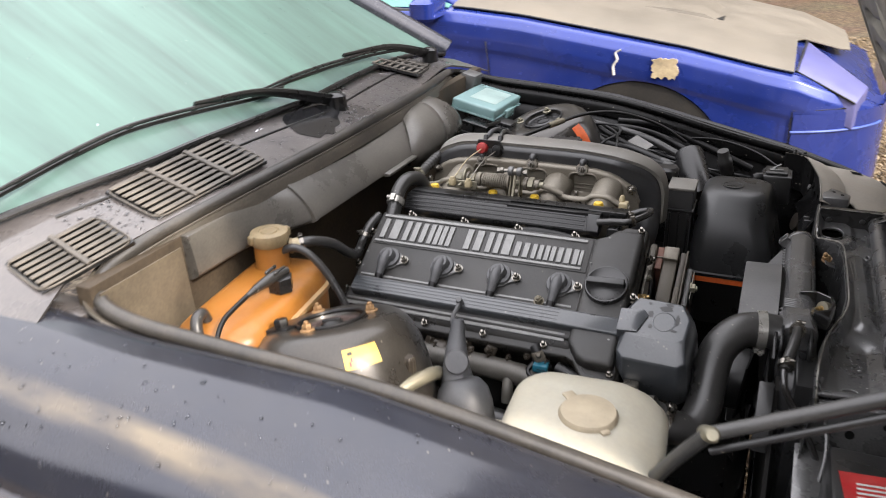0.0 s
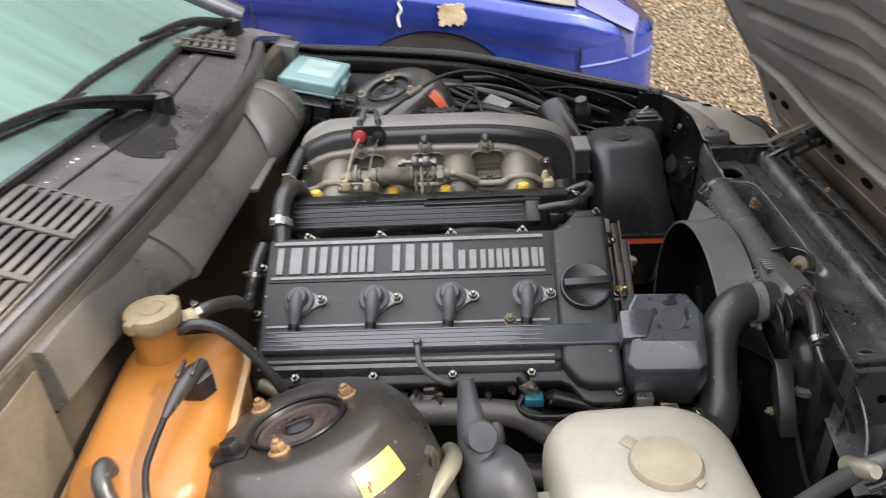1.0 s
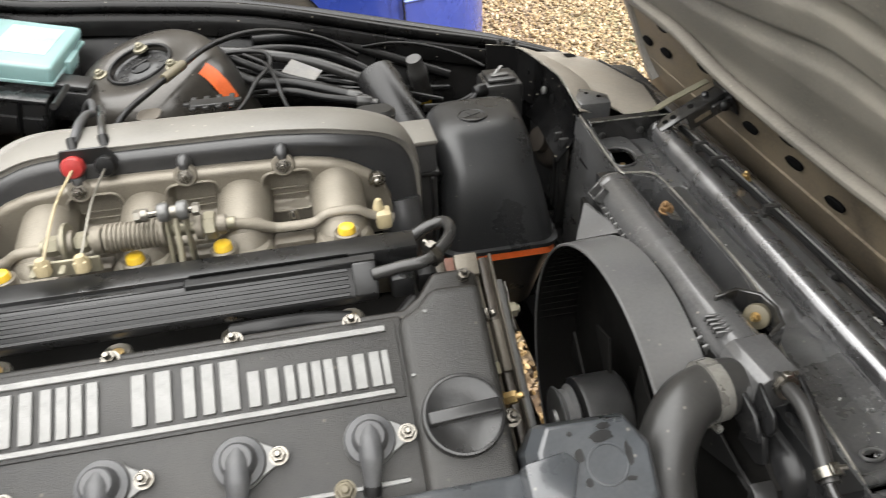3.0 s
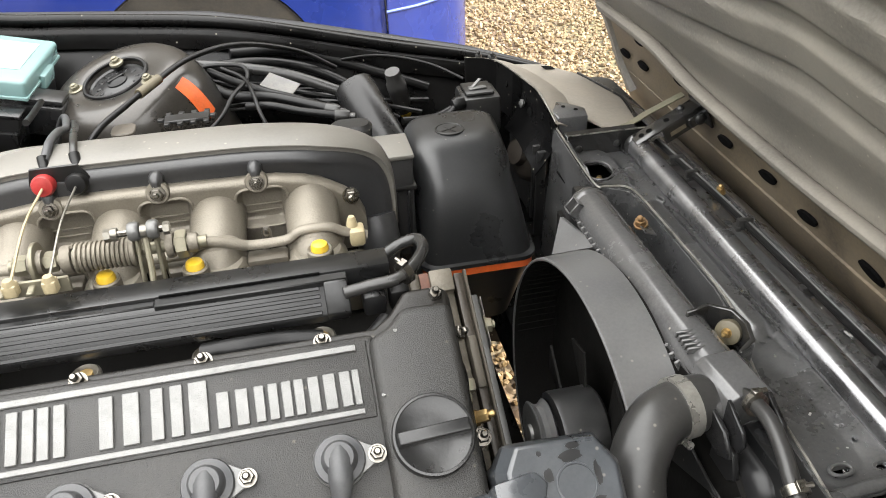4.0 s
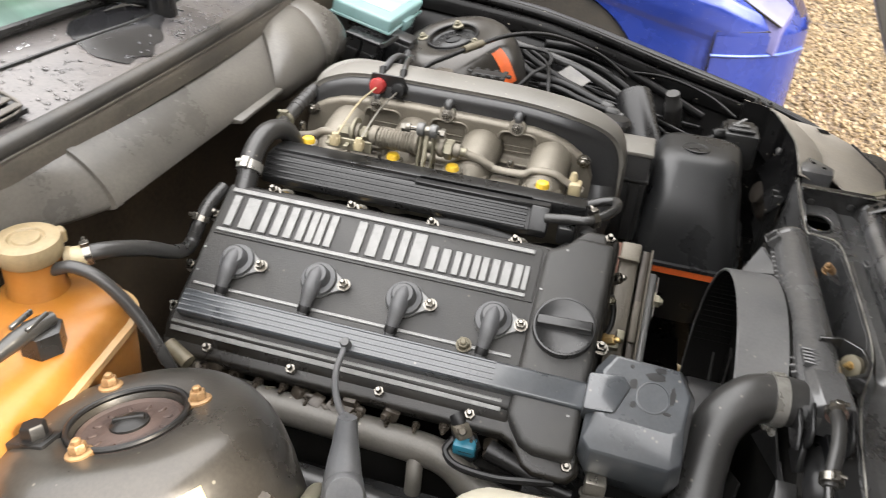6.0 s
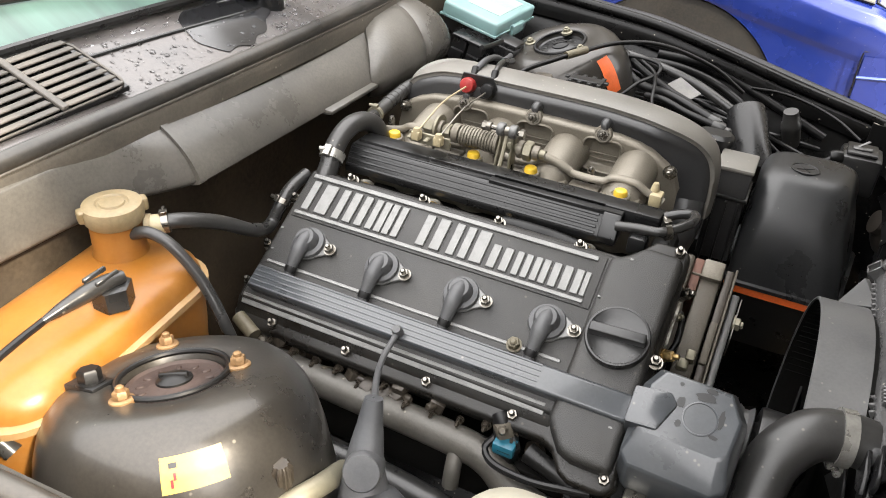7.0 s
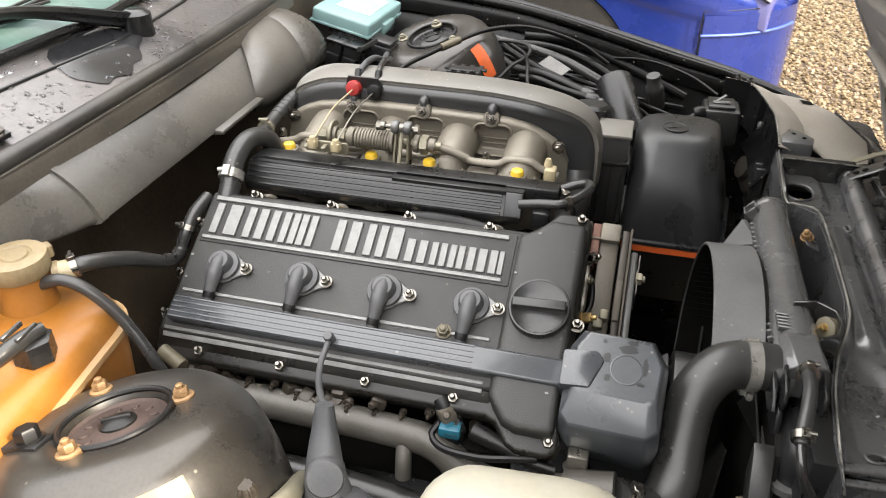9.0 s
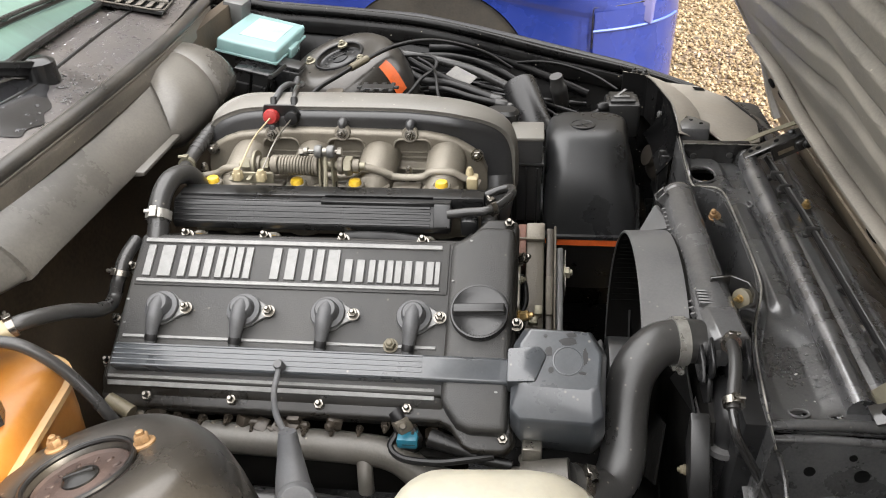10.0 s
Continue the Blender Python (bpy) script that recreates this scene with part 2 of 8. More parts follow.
M_RUST = mat("rusty_bolt", (0.215, 0.128, 0.058), 0.52, 0.45, 0.40, 60.0, 400.0, 0.35)
M_RUBBER = mat("grey_black_rubber", (0.022, 0.0218, 0.0215), 0.30, 0.0, 0.18, 10.0, 300.0, 0.10, dust=0.18, dust_color=(0.09, 0.083, 0.073), specks=0.2)
M_SEAL = mat("dusty_rubber_seal", (0.022, 0.0212, 0.0198), 0.36, 0.0, 0.28, 9.0, 200.0, 0.10, dust=0.28, dust_color=(0.145, 0.122, 0.096))
M_CABLE = mat("black_cable_sheath", (0.005, 0.005, 0.0053), 0.36, 0.0, 0.2, 20.0, 240.0, 0.05, dust=0.10, dust_color=(0.045, 0.041, 0.035), spec=0.28)
M_BOOT = mat("blue_grey_rubber_boot", (0.045, 0.046, 0.049), 0.46, 0.0, 0.15, 30.0, 400.0, 0.10, dust=0.28, dust_color=(0.14, 0.135, 0.125))
M_ORANGE = mat("orange_paint", (0.62, 0.105, 0.018), 0.42, 0.0, 0.18, 40.0, 300.0, 0.05, dust=0.10)
M_RED = mat("red_plastic", (0.27, 0.009, 0.011), 0.34, 0.0, 0.2, 40.0, 300.0, 0.05, dust=0.12)
M_YELLOW = mat("yellow_plastic_cap", (0.62, 0.40, 0.02), 0.36, 0.0, 0.15, 60.0, 300.0, 0.05, dust=0.15)
M_CREAM = mat("cream_plastic_clip", (0.33, 0.275, 0.165), 0.40, 0.0, 0.18, 50.0, 400.0, 0.05, dust=0.25, dust_color=(0.18, 0.15, 0.10))
M_TEAL = mat("teal_connector", (0.010, 0.085, 0.125), 0.40, 0.0, 0.15, 50.0, 300.0, 0.05)
M_STICKER = mat("yellow_warning_sticker", (0.44, 0.29, 0.05), 0.42, 0.0, 0.10, 40.0, 300.0, 0.03, dust=0.12)
M_WHITE = mat("white_label", (0.40, 0.40, 0.385), 0.45, 0.0, 0.14, 40.0, 300.0, 0.03, dust=0.2, dust_color=(0.25, 0.23, 0.19))
M_BLUE = mat("deep_blue_car_paint", (0.010, 0.026, 0.185), 0.24, 0.35, 0.14, 3.0, 500.0, 0.02, dust=0.08, dust_color=(0.22, 0.22, 0.27), coat=0.6, specks=0.25)
M_BLUELINE = mat("scuffed_blue", (0.05, 0.085, 0.30), 0.4, 0.1, 0.25, 20.0, 200.0, 0.05)
M_BLUEDUST = mat("dust_covered_car_paint", (0.105, 0.094, 0.076), 0.5, 0.0, 0.16, 3.5, 260.0, 0.06, dust=0.55, dust_color=(0.14, 0.122, 0.094), specks=0.2, speck_color=(0.05, 0.045, 0.04))
M_PUTTY = mat("bare_filler_patch", (0.36, 0.29, 0.18), 0.7, 0.0, 0.45, 30.0, 300.0, 0.20, dust=0.4, dust_color=(0.16, 0.12, 0.07))
M_TYRE = mat("tyre_rubber", (0.016, 0.0155, 0.015), 0.75, 0.0, 0.3, 10.0, 120.0, 0.2, dust=0.25, dust_color=(0.07, 0.058, 0.042), spec=0.25)
M_PAD = mat("bonnet_underside", (0.150, 0.139, 0.121), 0.55, 0.0, 0.34, 5.0, 260.0, 0.15, dust=0.45, dust_color=(0.235, 0.212, 0.175), specks=0.25, spec=0.25)
M_BONFRAME = mat("bonnet_frame_paint", (0.17, 0.163, 0.15), 0.34, 0.25, 0.28, 9.0, 160.0, 0.10, dust=0.35, dust_color=(0.30, 0.26, 0.20))
M_TANK = plastic_skin("amber_tank_plastic", (0.225, 0.085, 0.009), 0.08, (1.0, 0.45, 0.12), 0.40, dust=0.10)
M_TANKSEAM = plastic_skin("pale_tank_seam_plastic", (0.26, 0.155, 0.062), 0.08, (1.0, 0.5, 0.2), 0.42, dust=0.25)
M_TANKCAP = plastic_skin("aged_cap_plastic", (0.145, 0.110, 0.056), 0.10, (0.6, 0.4, 0.2), 0.45, dust=0.45)
M_MILK = plastic_skin("milky_white_plastic", (0.315, 0.300, 0.245), 0.22, (1.0, 0.9, 0.7), 0.42, dust=0.22)
M_MILKCAP = mat("beige_cap", (0.29, 0.245, 0.17), 0.5, 0.0, 0.18, 30.0, 300.0, 0.10, dust=0.35, dust_color=(0.22, 0.18, 0.12))
M_AQUA = clear("aqua_lid_plastic", (0.265, 0.415, 0.41), 0.22, 0.40)
M_WATER = clear("water", (0.95, 0.97, 1.0), 0.02, 1.0, 1.33)
M_MIST = misted_glass()
M_GREENGLASS = clear("green_tinted_glass", (0.10, 0.26, 0.22), 0.08, 0.25)
M_PRESSED = mat("pressed_black_steel", (0.080, 0.0805, 0.082), 0.27, 0.45, 0.55, 11.0, 300.0, 0.14, dust=0.22, dust_color=(0.130, 0.120, 0.104), specks=0.4, speck_color=(0.42, 0.39, 0.33), coat=0.7, rough_var=0.14)
M_GLOSSBLK = mat("gloss_black_steel", (0.014, 0.014, 0.0142), 0.17, 0.0, 0.3, 20.0, 300.0, 0.05, dust=0.12, dust_color=(0.09, 0.08, 0.065), coat=0.6)
M_TUBE = mat("polished_black_tube", (0.215, 0.215, 0.22), 0.28, 0.85, 0.3, 20.0, 300.0, 0.05, dust=0.12, dust_color=(0.12, 0.11, 0.095), coat=0.7)
M_CLIP = mat("bright_zinc_clip", (0.30, 0.29, 0.265), 0.30, 0.65, 0.25, 60.0, 400.0, 0.08)
M_COVER = mat("dusty_lamp_cover", (0.20, 0.182, 0.157), 0.42, 0.0, 0.3, 7.0, 160.0, 0.10, dust=0.5, dust_color=(0.33, 0.29, 0.23), specks=0.3, speck_color=(0.04, 0.035, 0.03))
# pale strips that paint the glint along folded metal edges
M_BRIGHTEDGE = mat("bright_edge_steel", (0.20, 0.19, 0.17), 0.35, 0.5, 0.7, 30.0, 260.0, 0.1)
# near-black colour in place of the shade inside holes and slots
M_VOID = mat("hole_shade_black", (0.004, 0.004, 0.004), 0.9, 0.0, 0.1, 20.0, 200.0, 0.0, spec=0.05)
# near-black with the shade of deep recesses put into the colour
M_RECESS = mat("recess_shade_black", (0.006, 0.0058, 0.0055), 0.7, 0.0, 0.3, 20.0, 300.0, 0.2, dust=0.2, dust_color=(0.022, 0.019, 0.015), spec=0.12)
M_CAN = mat("black_enamelled_can", (0.010, 0.010, 0.0105), 0.26, 0.0, 0.2, 12.0, 300.0, 0.03, dust=0.12, dust_color=(0.06, 0.055, 0.047), spec=0.35)
M_PAPER = mat("greyed_paper", (0.115, 0.115, 0.113), 0.6, 0.0, 0.25, 30.0, 300.0, 0.05, dust=0.3)
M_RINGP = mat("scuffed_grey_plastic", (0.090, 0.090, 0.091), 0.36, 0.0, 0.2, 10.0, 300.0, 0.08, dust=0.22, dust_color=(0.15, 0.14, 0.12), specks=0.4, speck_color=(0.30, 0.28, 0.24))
M_KHAKI = mat("khaki_rubber", (0.11, 0.095, 0.062), 0.5, 0.1, 0.25, 60.0, 300.0, 0.2, dust=0.3, dust_color=(0.10, 0.085, 0.06))


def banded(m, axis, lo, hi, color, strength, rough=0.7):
    """Lays a band of colour, broken by noise, over a material between two places along an axis."""
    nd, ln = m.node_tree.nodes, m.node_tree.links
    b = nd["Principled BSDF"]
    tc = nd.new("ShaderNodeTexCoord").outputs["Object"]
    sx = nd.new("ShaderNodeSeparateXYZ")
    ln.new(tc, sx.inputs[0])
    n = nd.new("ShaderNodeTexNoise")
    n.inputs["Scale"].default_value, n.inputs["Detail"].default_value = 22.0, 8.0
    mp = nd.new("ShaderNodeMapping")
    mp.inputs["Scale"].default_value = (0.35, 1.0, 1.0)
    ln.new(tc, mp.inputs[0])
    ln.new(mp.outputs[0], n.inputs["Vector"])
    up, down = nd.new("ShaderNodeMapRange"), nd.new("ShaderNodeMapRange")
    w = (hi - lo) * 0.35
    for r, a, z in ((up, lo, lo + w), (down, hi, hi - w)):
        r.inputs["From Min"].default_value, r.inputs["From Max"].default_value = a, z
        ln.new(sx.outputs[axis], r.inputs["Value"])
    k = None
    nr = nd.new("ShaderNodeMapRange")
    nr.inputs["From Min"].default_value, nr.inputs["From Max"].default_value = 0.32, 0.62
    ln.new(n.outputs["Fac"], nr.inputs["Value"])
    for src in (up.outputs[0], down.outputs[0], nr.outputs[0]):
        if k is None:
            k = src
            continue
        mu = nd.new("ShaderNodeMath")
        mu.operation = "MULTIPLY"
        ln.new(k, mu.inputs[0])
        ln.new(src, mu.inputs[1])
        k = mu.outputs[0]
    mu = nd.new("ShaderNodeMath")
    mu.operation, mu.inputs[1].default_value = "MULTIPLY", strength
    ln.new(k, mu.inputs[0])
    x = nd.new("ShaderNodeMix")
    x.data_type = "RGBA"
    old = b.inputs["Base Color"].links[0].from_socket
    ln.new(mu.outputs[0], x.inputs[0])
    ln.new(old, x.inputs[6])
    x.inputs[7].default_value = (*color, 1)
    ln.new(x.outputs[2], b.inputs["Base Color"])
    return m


# tan band paints in the warm reflection low on the wing; brown below
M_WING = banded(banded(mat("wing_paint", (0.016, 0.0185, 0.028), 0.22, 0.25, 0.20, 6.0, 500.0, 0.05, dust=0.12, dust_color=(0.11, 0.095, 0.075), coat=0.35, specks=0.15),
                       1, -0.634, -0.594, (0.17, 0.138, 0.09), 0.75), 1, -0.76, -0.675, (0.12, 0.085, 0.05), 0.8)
# same paint as the near wing, darkened for the dim reflections it shows
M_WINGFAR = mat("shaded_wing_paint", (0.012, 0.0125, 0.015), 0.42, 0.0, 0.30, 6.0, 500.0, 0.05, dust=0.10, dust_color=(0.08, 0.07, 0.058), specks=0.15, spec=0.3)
M_FLANGE = mat("dusty_black_flange", (0.016, 0.0155, 0.0145), 0.34, 0.0, 0.3, 9.0, 240.0, 0.10, dust=0.34, dust_color=(0.095, 0.08, 0.058), specks=0.3)
M_STRUT = mat("scuffed_strut_paint", (0.050, 0.050, 0.050), 0.36, 0.3, 0.3, 20.0, 300.0, 0.08, dust=0.25, dust_color=(0.13, 0.12, 0.10))
# crackle colour darkened for both its oily film and the skirt's shade
M_OILYSHADE = mat("oily_shaded_crackle", (0.0075, 0.0070, 0.0063), 0.30, 0.0, 0.35, 18.0, 900.0, 0.35, dust=0.16, dust_color=(0.050, 0.040, 0.028), specks=0.3, speck_color=(0.14, 0.12, 0.09), spec=0.35)
M_SHELL = mat("brown_black_moulding", (0.022, 0.018, 0.0145), 0.42, 0.0, 0.3, 12.0, 300.0, 0.1, dust=0.3, dust_color=(0.06, 0.05, 0.038))
M_WETPATCH = mat("wet_black_paint", (0.012, 0.012, 0.013), 0.06, 0.0, 0.2, 9.0, 300.0, 0.02, specks=0.2, speck_color=(0.20, 0.19, 0.17), coat=0.6)
M_PIPE = mat("oily_dark_pipe", (0.068, 0.064, 0.057), 0.44, 0.2, 0.35, 16.0, 300.0, 0.15, dust=0.35, dust_color=(0.075, 0.062, 0.045), specks=0.3)
M_MOUNT = mat("brown_rubber_mount", (0.030, 0.0195, 0.0165), 0.55, 0.0, 0.4, 25.0, 300.0, 0.3, dust=0.25, dust_color=(0.065, 0.042, 0.033), spec=0.3)
M_LID = mat("matt_black_moulding", (0.0140, 0.0145, 0.0153), 0.30, 0.0, 0.25, 10.0, 300.0, 0.05, dust=0.15, dust_color=(0.060, 0.059, 0.056), specks=0.15)
# body blue made paler with dust and a painted sky reflection
M_LAMPLID = mat("sky_sheen_blue_paint", (0.075, 0.078, 0.215), 0.30, 0.15, 0.14, 3.0, 500.0, 0.02, dust=0.25, dust_color=(0.24, 0.24, 0.32), coat=0.4)
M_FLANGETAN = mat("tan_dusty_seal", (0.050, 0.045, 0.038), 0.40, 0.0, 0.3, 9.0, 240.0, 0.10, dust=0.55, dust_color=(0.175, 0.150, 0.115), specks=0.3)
M_GRAVEL, M_STONE = gravel_mat(), stone_mat()


# ---- mesh helpers ----
def rot(rx=0, ry=0, rz=0):
    return Euler([radians(a) for a in (rx, ry, rz)]).to_matrix().to_4x4()


def aim(at, way):
    """A pose at a place with its z axis along way."""
    return Matrix.Translation(at) @ Vector(way).to_track_quat("Z", "Y").to_matrix().to_4x4()


def thing(name, label, category, m=None, group="", kind=""):
    ob = new(name)
    ob.empty_display_size = 0.05
    if m is not None:
        ob.matrix_world = m
    return tagged(ob, label, category, group, kind)


def part(name, bm, material, parent, label="", smooth=True, kind="", angle=40):
    if smooth:
        for f in bm.faces:
            f.smooth = True
        for e in bm.edges:
            if len(e.link_faces) == 2 and e.calc_face_angle(0) > radians(angle):
                e.smooth = False
    bmesh.ops.recalc_face_normals(bm, faces=bm.faces)
    me = bpy.data.meshes.new(name)
    bm.to_mesh(me)
    bm.free()
    me.materials.append(material)
    ob = new(name, me)
    if parent is not None:
        ob.parent = parent
    if label or kind:
        tagged(ob, label, kind=kind)
    return ob


def again(ob, m, parent=None):
    """The same piece once more at a pose in its parent, on the same mesh."""
    o = ob.copy()
    scene.collection.objects.link(o)
    o.parent = parent or ob.parent
    o.matrix_basis = m
    for c in ob.children:
        k = c.copy()
        scene.collection.objects.link(k)
        k.parent = o
    return o


def moved(bm, m):
    bmesh.ops.transform(bm, matrix=m, verts=bm.verts)
    return bm


def join(*bms):
    out = bms[0]
    for b in bms[1:]:
        me = bpy.data.meshes.new("tmp")
        b.to_mesh(me)
        b.free()
        out.from_mesh(me)
        bpy.data.meshes.remove(me)
    return out


def soften(bm, width, seg=2, angle=35):
    if width:
        es = [e for e in bm.edges if len(e.link_faces) == 2 and e.calc_face_angle(0) > radians(angle)]
        bmesh.ops.bevel(bm, geom=es, offset=width, segments=seg, profile=0.5, affect="EDGES", clamp_overlap=True)
    return bm


def box(x0, x1, y0, y1, z0, z1, bevel=0.003, seg=2):
    bm = bmesh.new()
    bmesh.ops.create_cube(bm, size=1.0)
    moved(bm, Matrix.LocRotScale(((x0 + x1) / 2, (y0 + y1) / 2, (z0 + z1) / 2), None, (x1 - x0, y1 - y0, z1 - z0)))
    return soften(bm, bevel, seg)


def prism(pts, a, b, axis="z", bevel=0.0, seg=2):
    """An outline of 2D points pushed from a to b along an axis; the points are (x,y), (x,z) or (y,z)."""
    put = {"z": lambda p, h: (p[0], p[1], h), "y": lambda p, h: (p[0], h, p[1]), "x": lambda p, h: (h, p[0], p[1])}[axis]
    bm = bmesh.new()
    lo = [bm.verts.new(put(p, a)) for p in pts]
    hi = [bm.verts.new(put(p, b)) for p in pts]
    n = len(pts)
    bm.faces.new(lo)
    bm.faces.new(hi[::-1])
    for i in range(n):
        bm.faces.new((lo[i], hi[i], hi[(i + 1) % n], lo[(i + 1) % n]))
    bmesh.ops.recalc_face_normals(bm, faces=bm.faces)
    return soften(bm, bevel, seg)


def loft(rings, caps=True, closed=True):
    bm = bmesh.new()
    vs = [[bm.verts.new(p) for p in r] for r in rings]
    n = len(vs[0])
    for a, b in zip(vs, vs[1:]):
        for i in range(n if closed else n - 1):
            bm.faces.new((a[i], a[(i + 1) % n], b[(i + 1) % n], b[i]))
    if caps and closed:
        bm.faces.new(vs[0][::-1])
        bm.faces.new(vs[-1])
    bmesh.ops.recalc_face_normals(bm, faces=bm.faces)
    return bm


def rrect(w, h, r, n=5, cx=0.0, cy=0.0):
    """A rounded rectangle as 2D points."""
    out = []
    r = min(r, w / 2 - 1e-4, h / 2 - 1e-4)
    for k, (sx, sy) in enumerate(((1, 1), (-1, 1), (-1, -1), (1, -1))):
        for i in range(n):
            a = math.pi / 2 * (k + i / (n - 1))
            out.append((cx + sx * (w / 2 - r) + r * math.cos(a), cy + sy * (h / 2 - r) + r * math.sin(a)))
    return out


def blob(layers, n=6):
    """A soft moulded body out of rounded-rectangle layers: (z, width, depth, corner radius, cx, cy)."""
    return loft([[(x, y, z) for x, y in rrect(w, d, r, n, cx, cy)] for z, w, d, r, cx, cy in layers])


def smooth_path(pts, steps=8):
    p = [Vector(q) for q in pts]
    p = [p[0] * 2 - p[1], *p, p[-1] * 2 - p[-2]]
    out = []
    for a, b, c, d in zip(p, p[1:], p[2:], p[3:]):
        for k in range(steps):
            t = k / steps
            out.append(0.5 * (2 * b + (c - a) * t + (2 * a - 5 * b + 4 * c - d) * t * t + (3 * b - a - 3 * c + d) * t ** 3))
    return out + [p[-2]]


def tube(pts, r, seg=12, steps=8, smooth=True, radii=None, squash=1.0):
    """A hose or rod along points; radii: one radius for each given point."""
    path = smooth_path(pts, steps) if smooth else [Vector(p) for p in pts]
    rs = [r] * len(path)
    if radii:
        rs = [float(v) for v in np.interp(np.linspace(0, len(pts) - 1, len(path)), range(len(pts)), radii)]
    rings, up = [], None
    for i, p in enumerate(path):
        way = (path[min(i + 1, len(path) - 1)] - path[max(i - 1, 0)]).normalized()
        if up is None:
            up = way.orthogonal().normalized()
        up = (up - way * up.dot(way)).normalized()
        side = way.cross(up)
        rings.append([p + rs[i] * (math.cos(2 * math.pi * k / seg) * up + squash * math.sin(2 * math.pi * k / seg) * side) for k in range(seg)])
    return loft(rings)


def lathe(profile, seg=24, m=None):
    """A turned body: (radius, height) from the bottom up."""
    rings = [[(r * math.cos(2 * math.pi * k / seg), r * math.sin(2 * math.pi * k / seg), z) for k in range(seg)] for r, z in profile]
    bm = loft(rings)
    return moved(bm, m) if m is not None else bm


def hexnut(r, h, m=None, stud=0.0, washer=True):
    bm = lathe([(r * 0.97, 0), (r, h * 0.12), (r, h * 0.85), (r * 0.86, h)], 6)
    parts = [bm]
    if washer:
        parts.append(lathe([(r * 1.25, -0.0012), (r * 1.25, 0.0010)], 16))
    if stud:
        parts.append(lathe([(r * 0.52, h * 0.9), (r * 0.55, h + stud * 0.7), (r * 0.34, h + stud)], 10))
    bm = join(*parts)
    return moved(bm, m) if m is not None else bm


def clamp(at, way, r, width=0.009):
    """A worm-drive hose clip round a hose: a band with its screw."""
    band = lathe([(r, -width / 2), (r + 0.0018, -width / 2), (r + 0.0018, width / 2), (r, width / 2)], 24)
    k = min(1.0, 0.35 + r / 0.045)
    screw = join(moved(box(-0.007 * k, 0.007 * k, -0.004 * k, 0.004 * k, -width * 0.6, width * 0.6, 0.001 * k, 1), Matrix.Translation((0, r + 0.0045 * k, 0))),
                 lathe([(0.004 * k, -0.006 * k), (0.0042 * k, 0.006 * k)], 8, Matrix.Translation((0.010 * k, r + 0.0055 * k, 0)) @ rot(0, 90, 0)))
    return moved(join(band, screw), aim(at, way))


def sheet(fn, nu, nv, thick=0.0):
    """A surface out of fn(u, v), u and v from 0 to 1; thick: metres that its far side lies below."""
    bm = bmesh.new()
    g = [[bm.verts.new(fn(i / nu, j / nv)) for j in range(nv + 1)] for i in range(nu + 1)]
    for i in range(nu):
        for j in range(nv):
            bm.faces.new((g[i][j], g[i + 1][j], g[i + 1][j + 1], g[i][j + 1]))
    bmesh.ops.recalc_face_normals(bm, faces=bm.faces)
    if thick:
        bmesh.ops.solidify(bm, geom=bm.faces[:], thickness=thick)
    return bm


def lerp(x, xs, ys):
    return float(np.interp(x, xs, ys))


# ---- ground ----
ground = part("ground", sheet(lambda u, v: (-600 + 1200 * u, -600 + 1200 * v, 0.0), 4, 4), M_GRAVEL, None, kind="structure")
tagged(ground, "buff and brown gravel yard", "ground")
# plain made-up walls that close the place far outside the view, added to dim low sky light and grazing reflections
for k, (x0, x1, y0, y1) in enumerate(((-13, 14, 12.0, 12.3), (-13, 14, -11.3, -11.0), (-13.3, -13, -11, 12), (14, 14.3, -11, 12))):
    tagged(part("wall_" + ("north", "south", "west", "east")[k], box(x0, x1, y0, y1, 0.0, 12.0 if k == 0 else 6.0 if k < 3 else 4.5, 0.02), M_BLOCKER, None, kind="structure"), "plain dark unseen wall added to dim reflections", "wall")
rnd = random.Random(4)


def gravel_stones():
    verts, faces = [], []
    base = bmesh.new()
    bmesh.ops.create_icosphere(base, subdivisions=1, radius=1.0)
    bv = [v.co.copy() for v in base.verts]
    bf = [[v.index for v in f.verts] for f in base.faces]
    base.free()

    def strew(n, x0, x1, y0, y1, s0, s1):
        for _ in range(n):
            x, y = rnd.uniform(x0, x1), rnd.uniform(y0, y1)
            s = rnd.uniform(s0, s1)
            m = Matrix.LocRotScale((x, y, s * 0.25), Euler((rnd.uniform(0, 6), rnd.uniform(0, 6), rnd.uniform(0, 6))), None)
            k = len(verts)
            sx, sy, sz = rnd.uniform(0.7, 1.3), rnd.uniform(0.6, 1.1), rnd.uniform(0.4, 0.75)
            for v in bv:
                w = m @ Vector((v.x * s * sx, v.y * s * sy, v.z * s * sz))
                verts.append((w.x, w.y, max(0.0, w.z)))
            faces.extend([[a + k for a in f] for f in bf])

    strew(14000, 0.95, 2.6, 1.7, 4.6, 0.006, 0.016)
    strew(7000, 1.0, 3.4, 4.6, 7.5, 0.008, 0.020)
    strew(1500, 0.5, 0.95, 0.3, 1.6, 0.006, 0.016)
    me = bpy.data.meshes.new("gravel")
    me.from_pydata(verts, [], faces)
    me.materials.append(M_STONE)
    return tagged(new("gravel", me), "loose buff, brown and pale gravel stones", "gravel", kind="stuff")


gravel_stones()

# ---- the parked grey car: body round the engine bay ----
CY = 0.223                                     # the car's middle line
RX, RZ = (-0.42, -0.3, 0.16, 0.3, 0.61, 0.77, 0.95), (0.957, 0.94, 0.90, 0.87, 0.794, 0.742, 0.69)
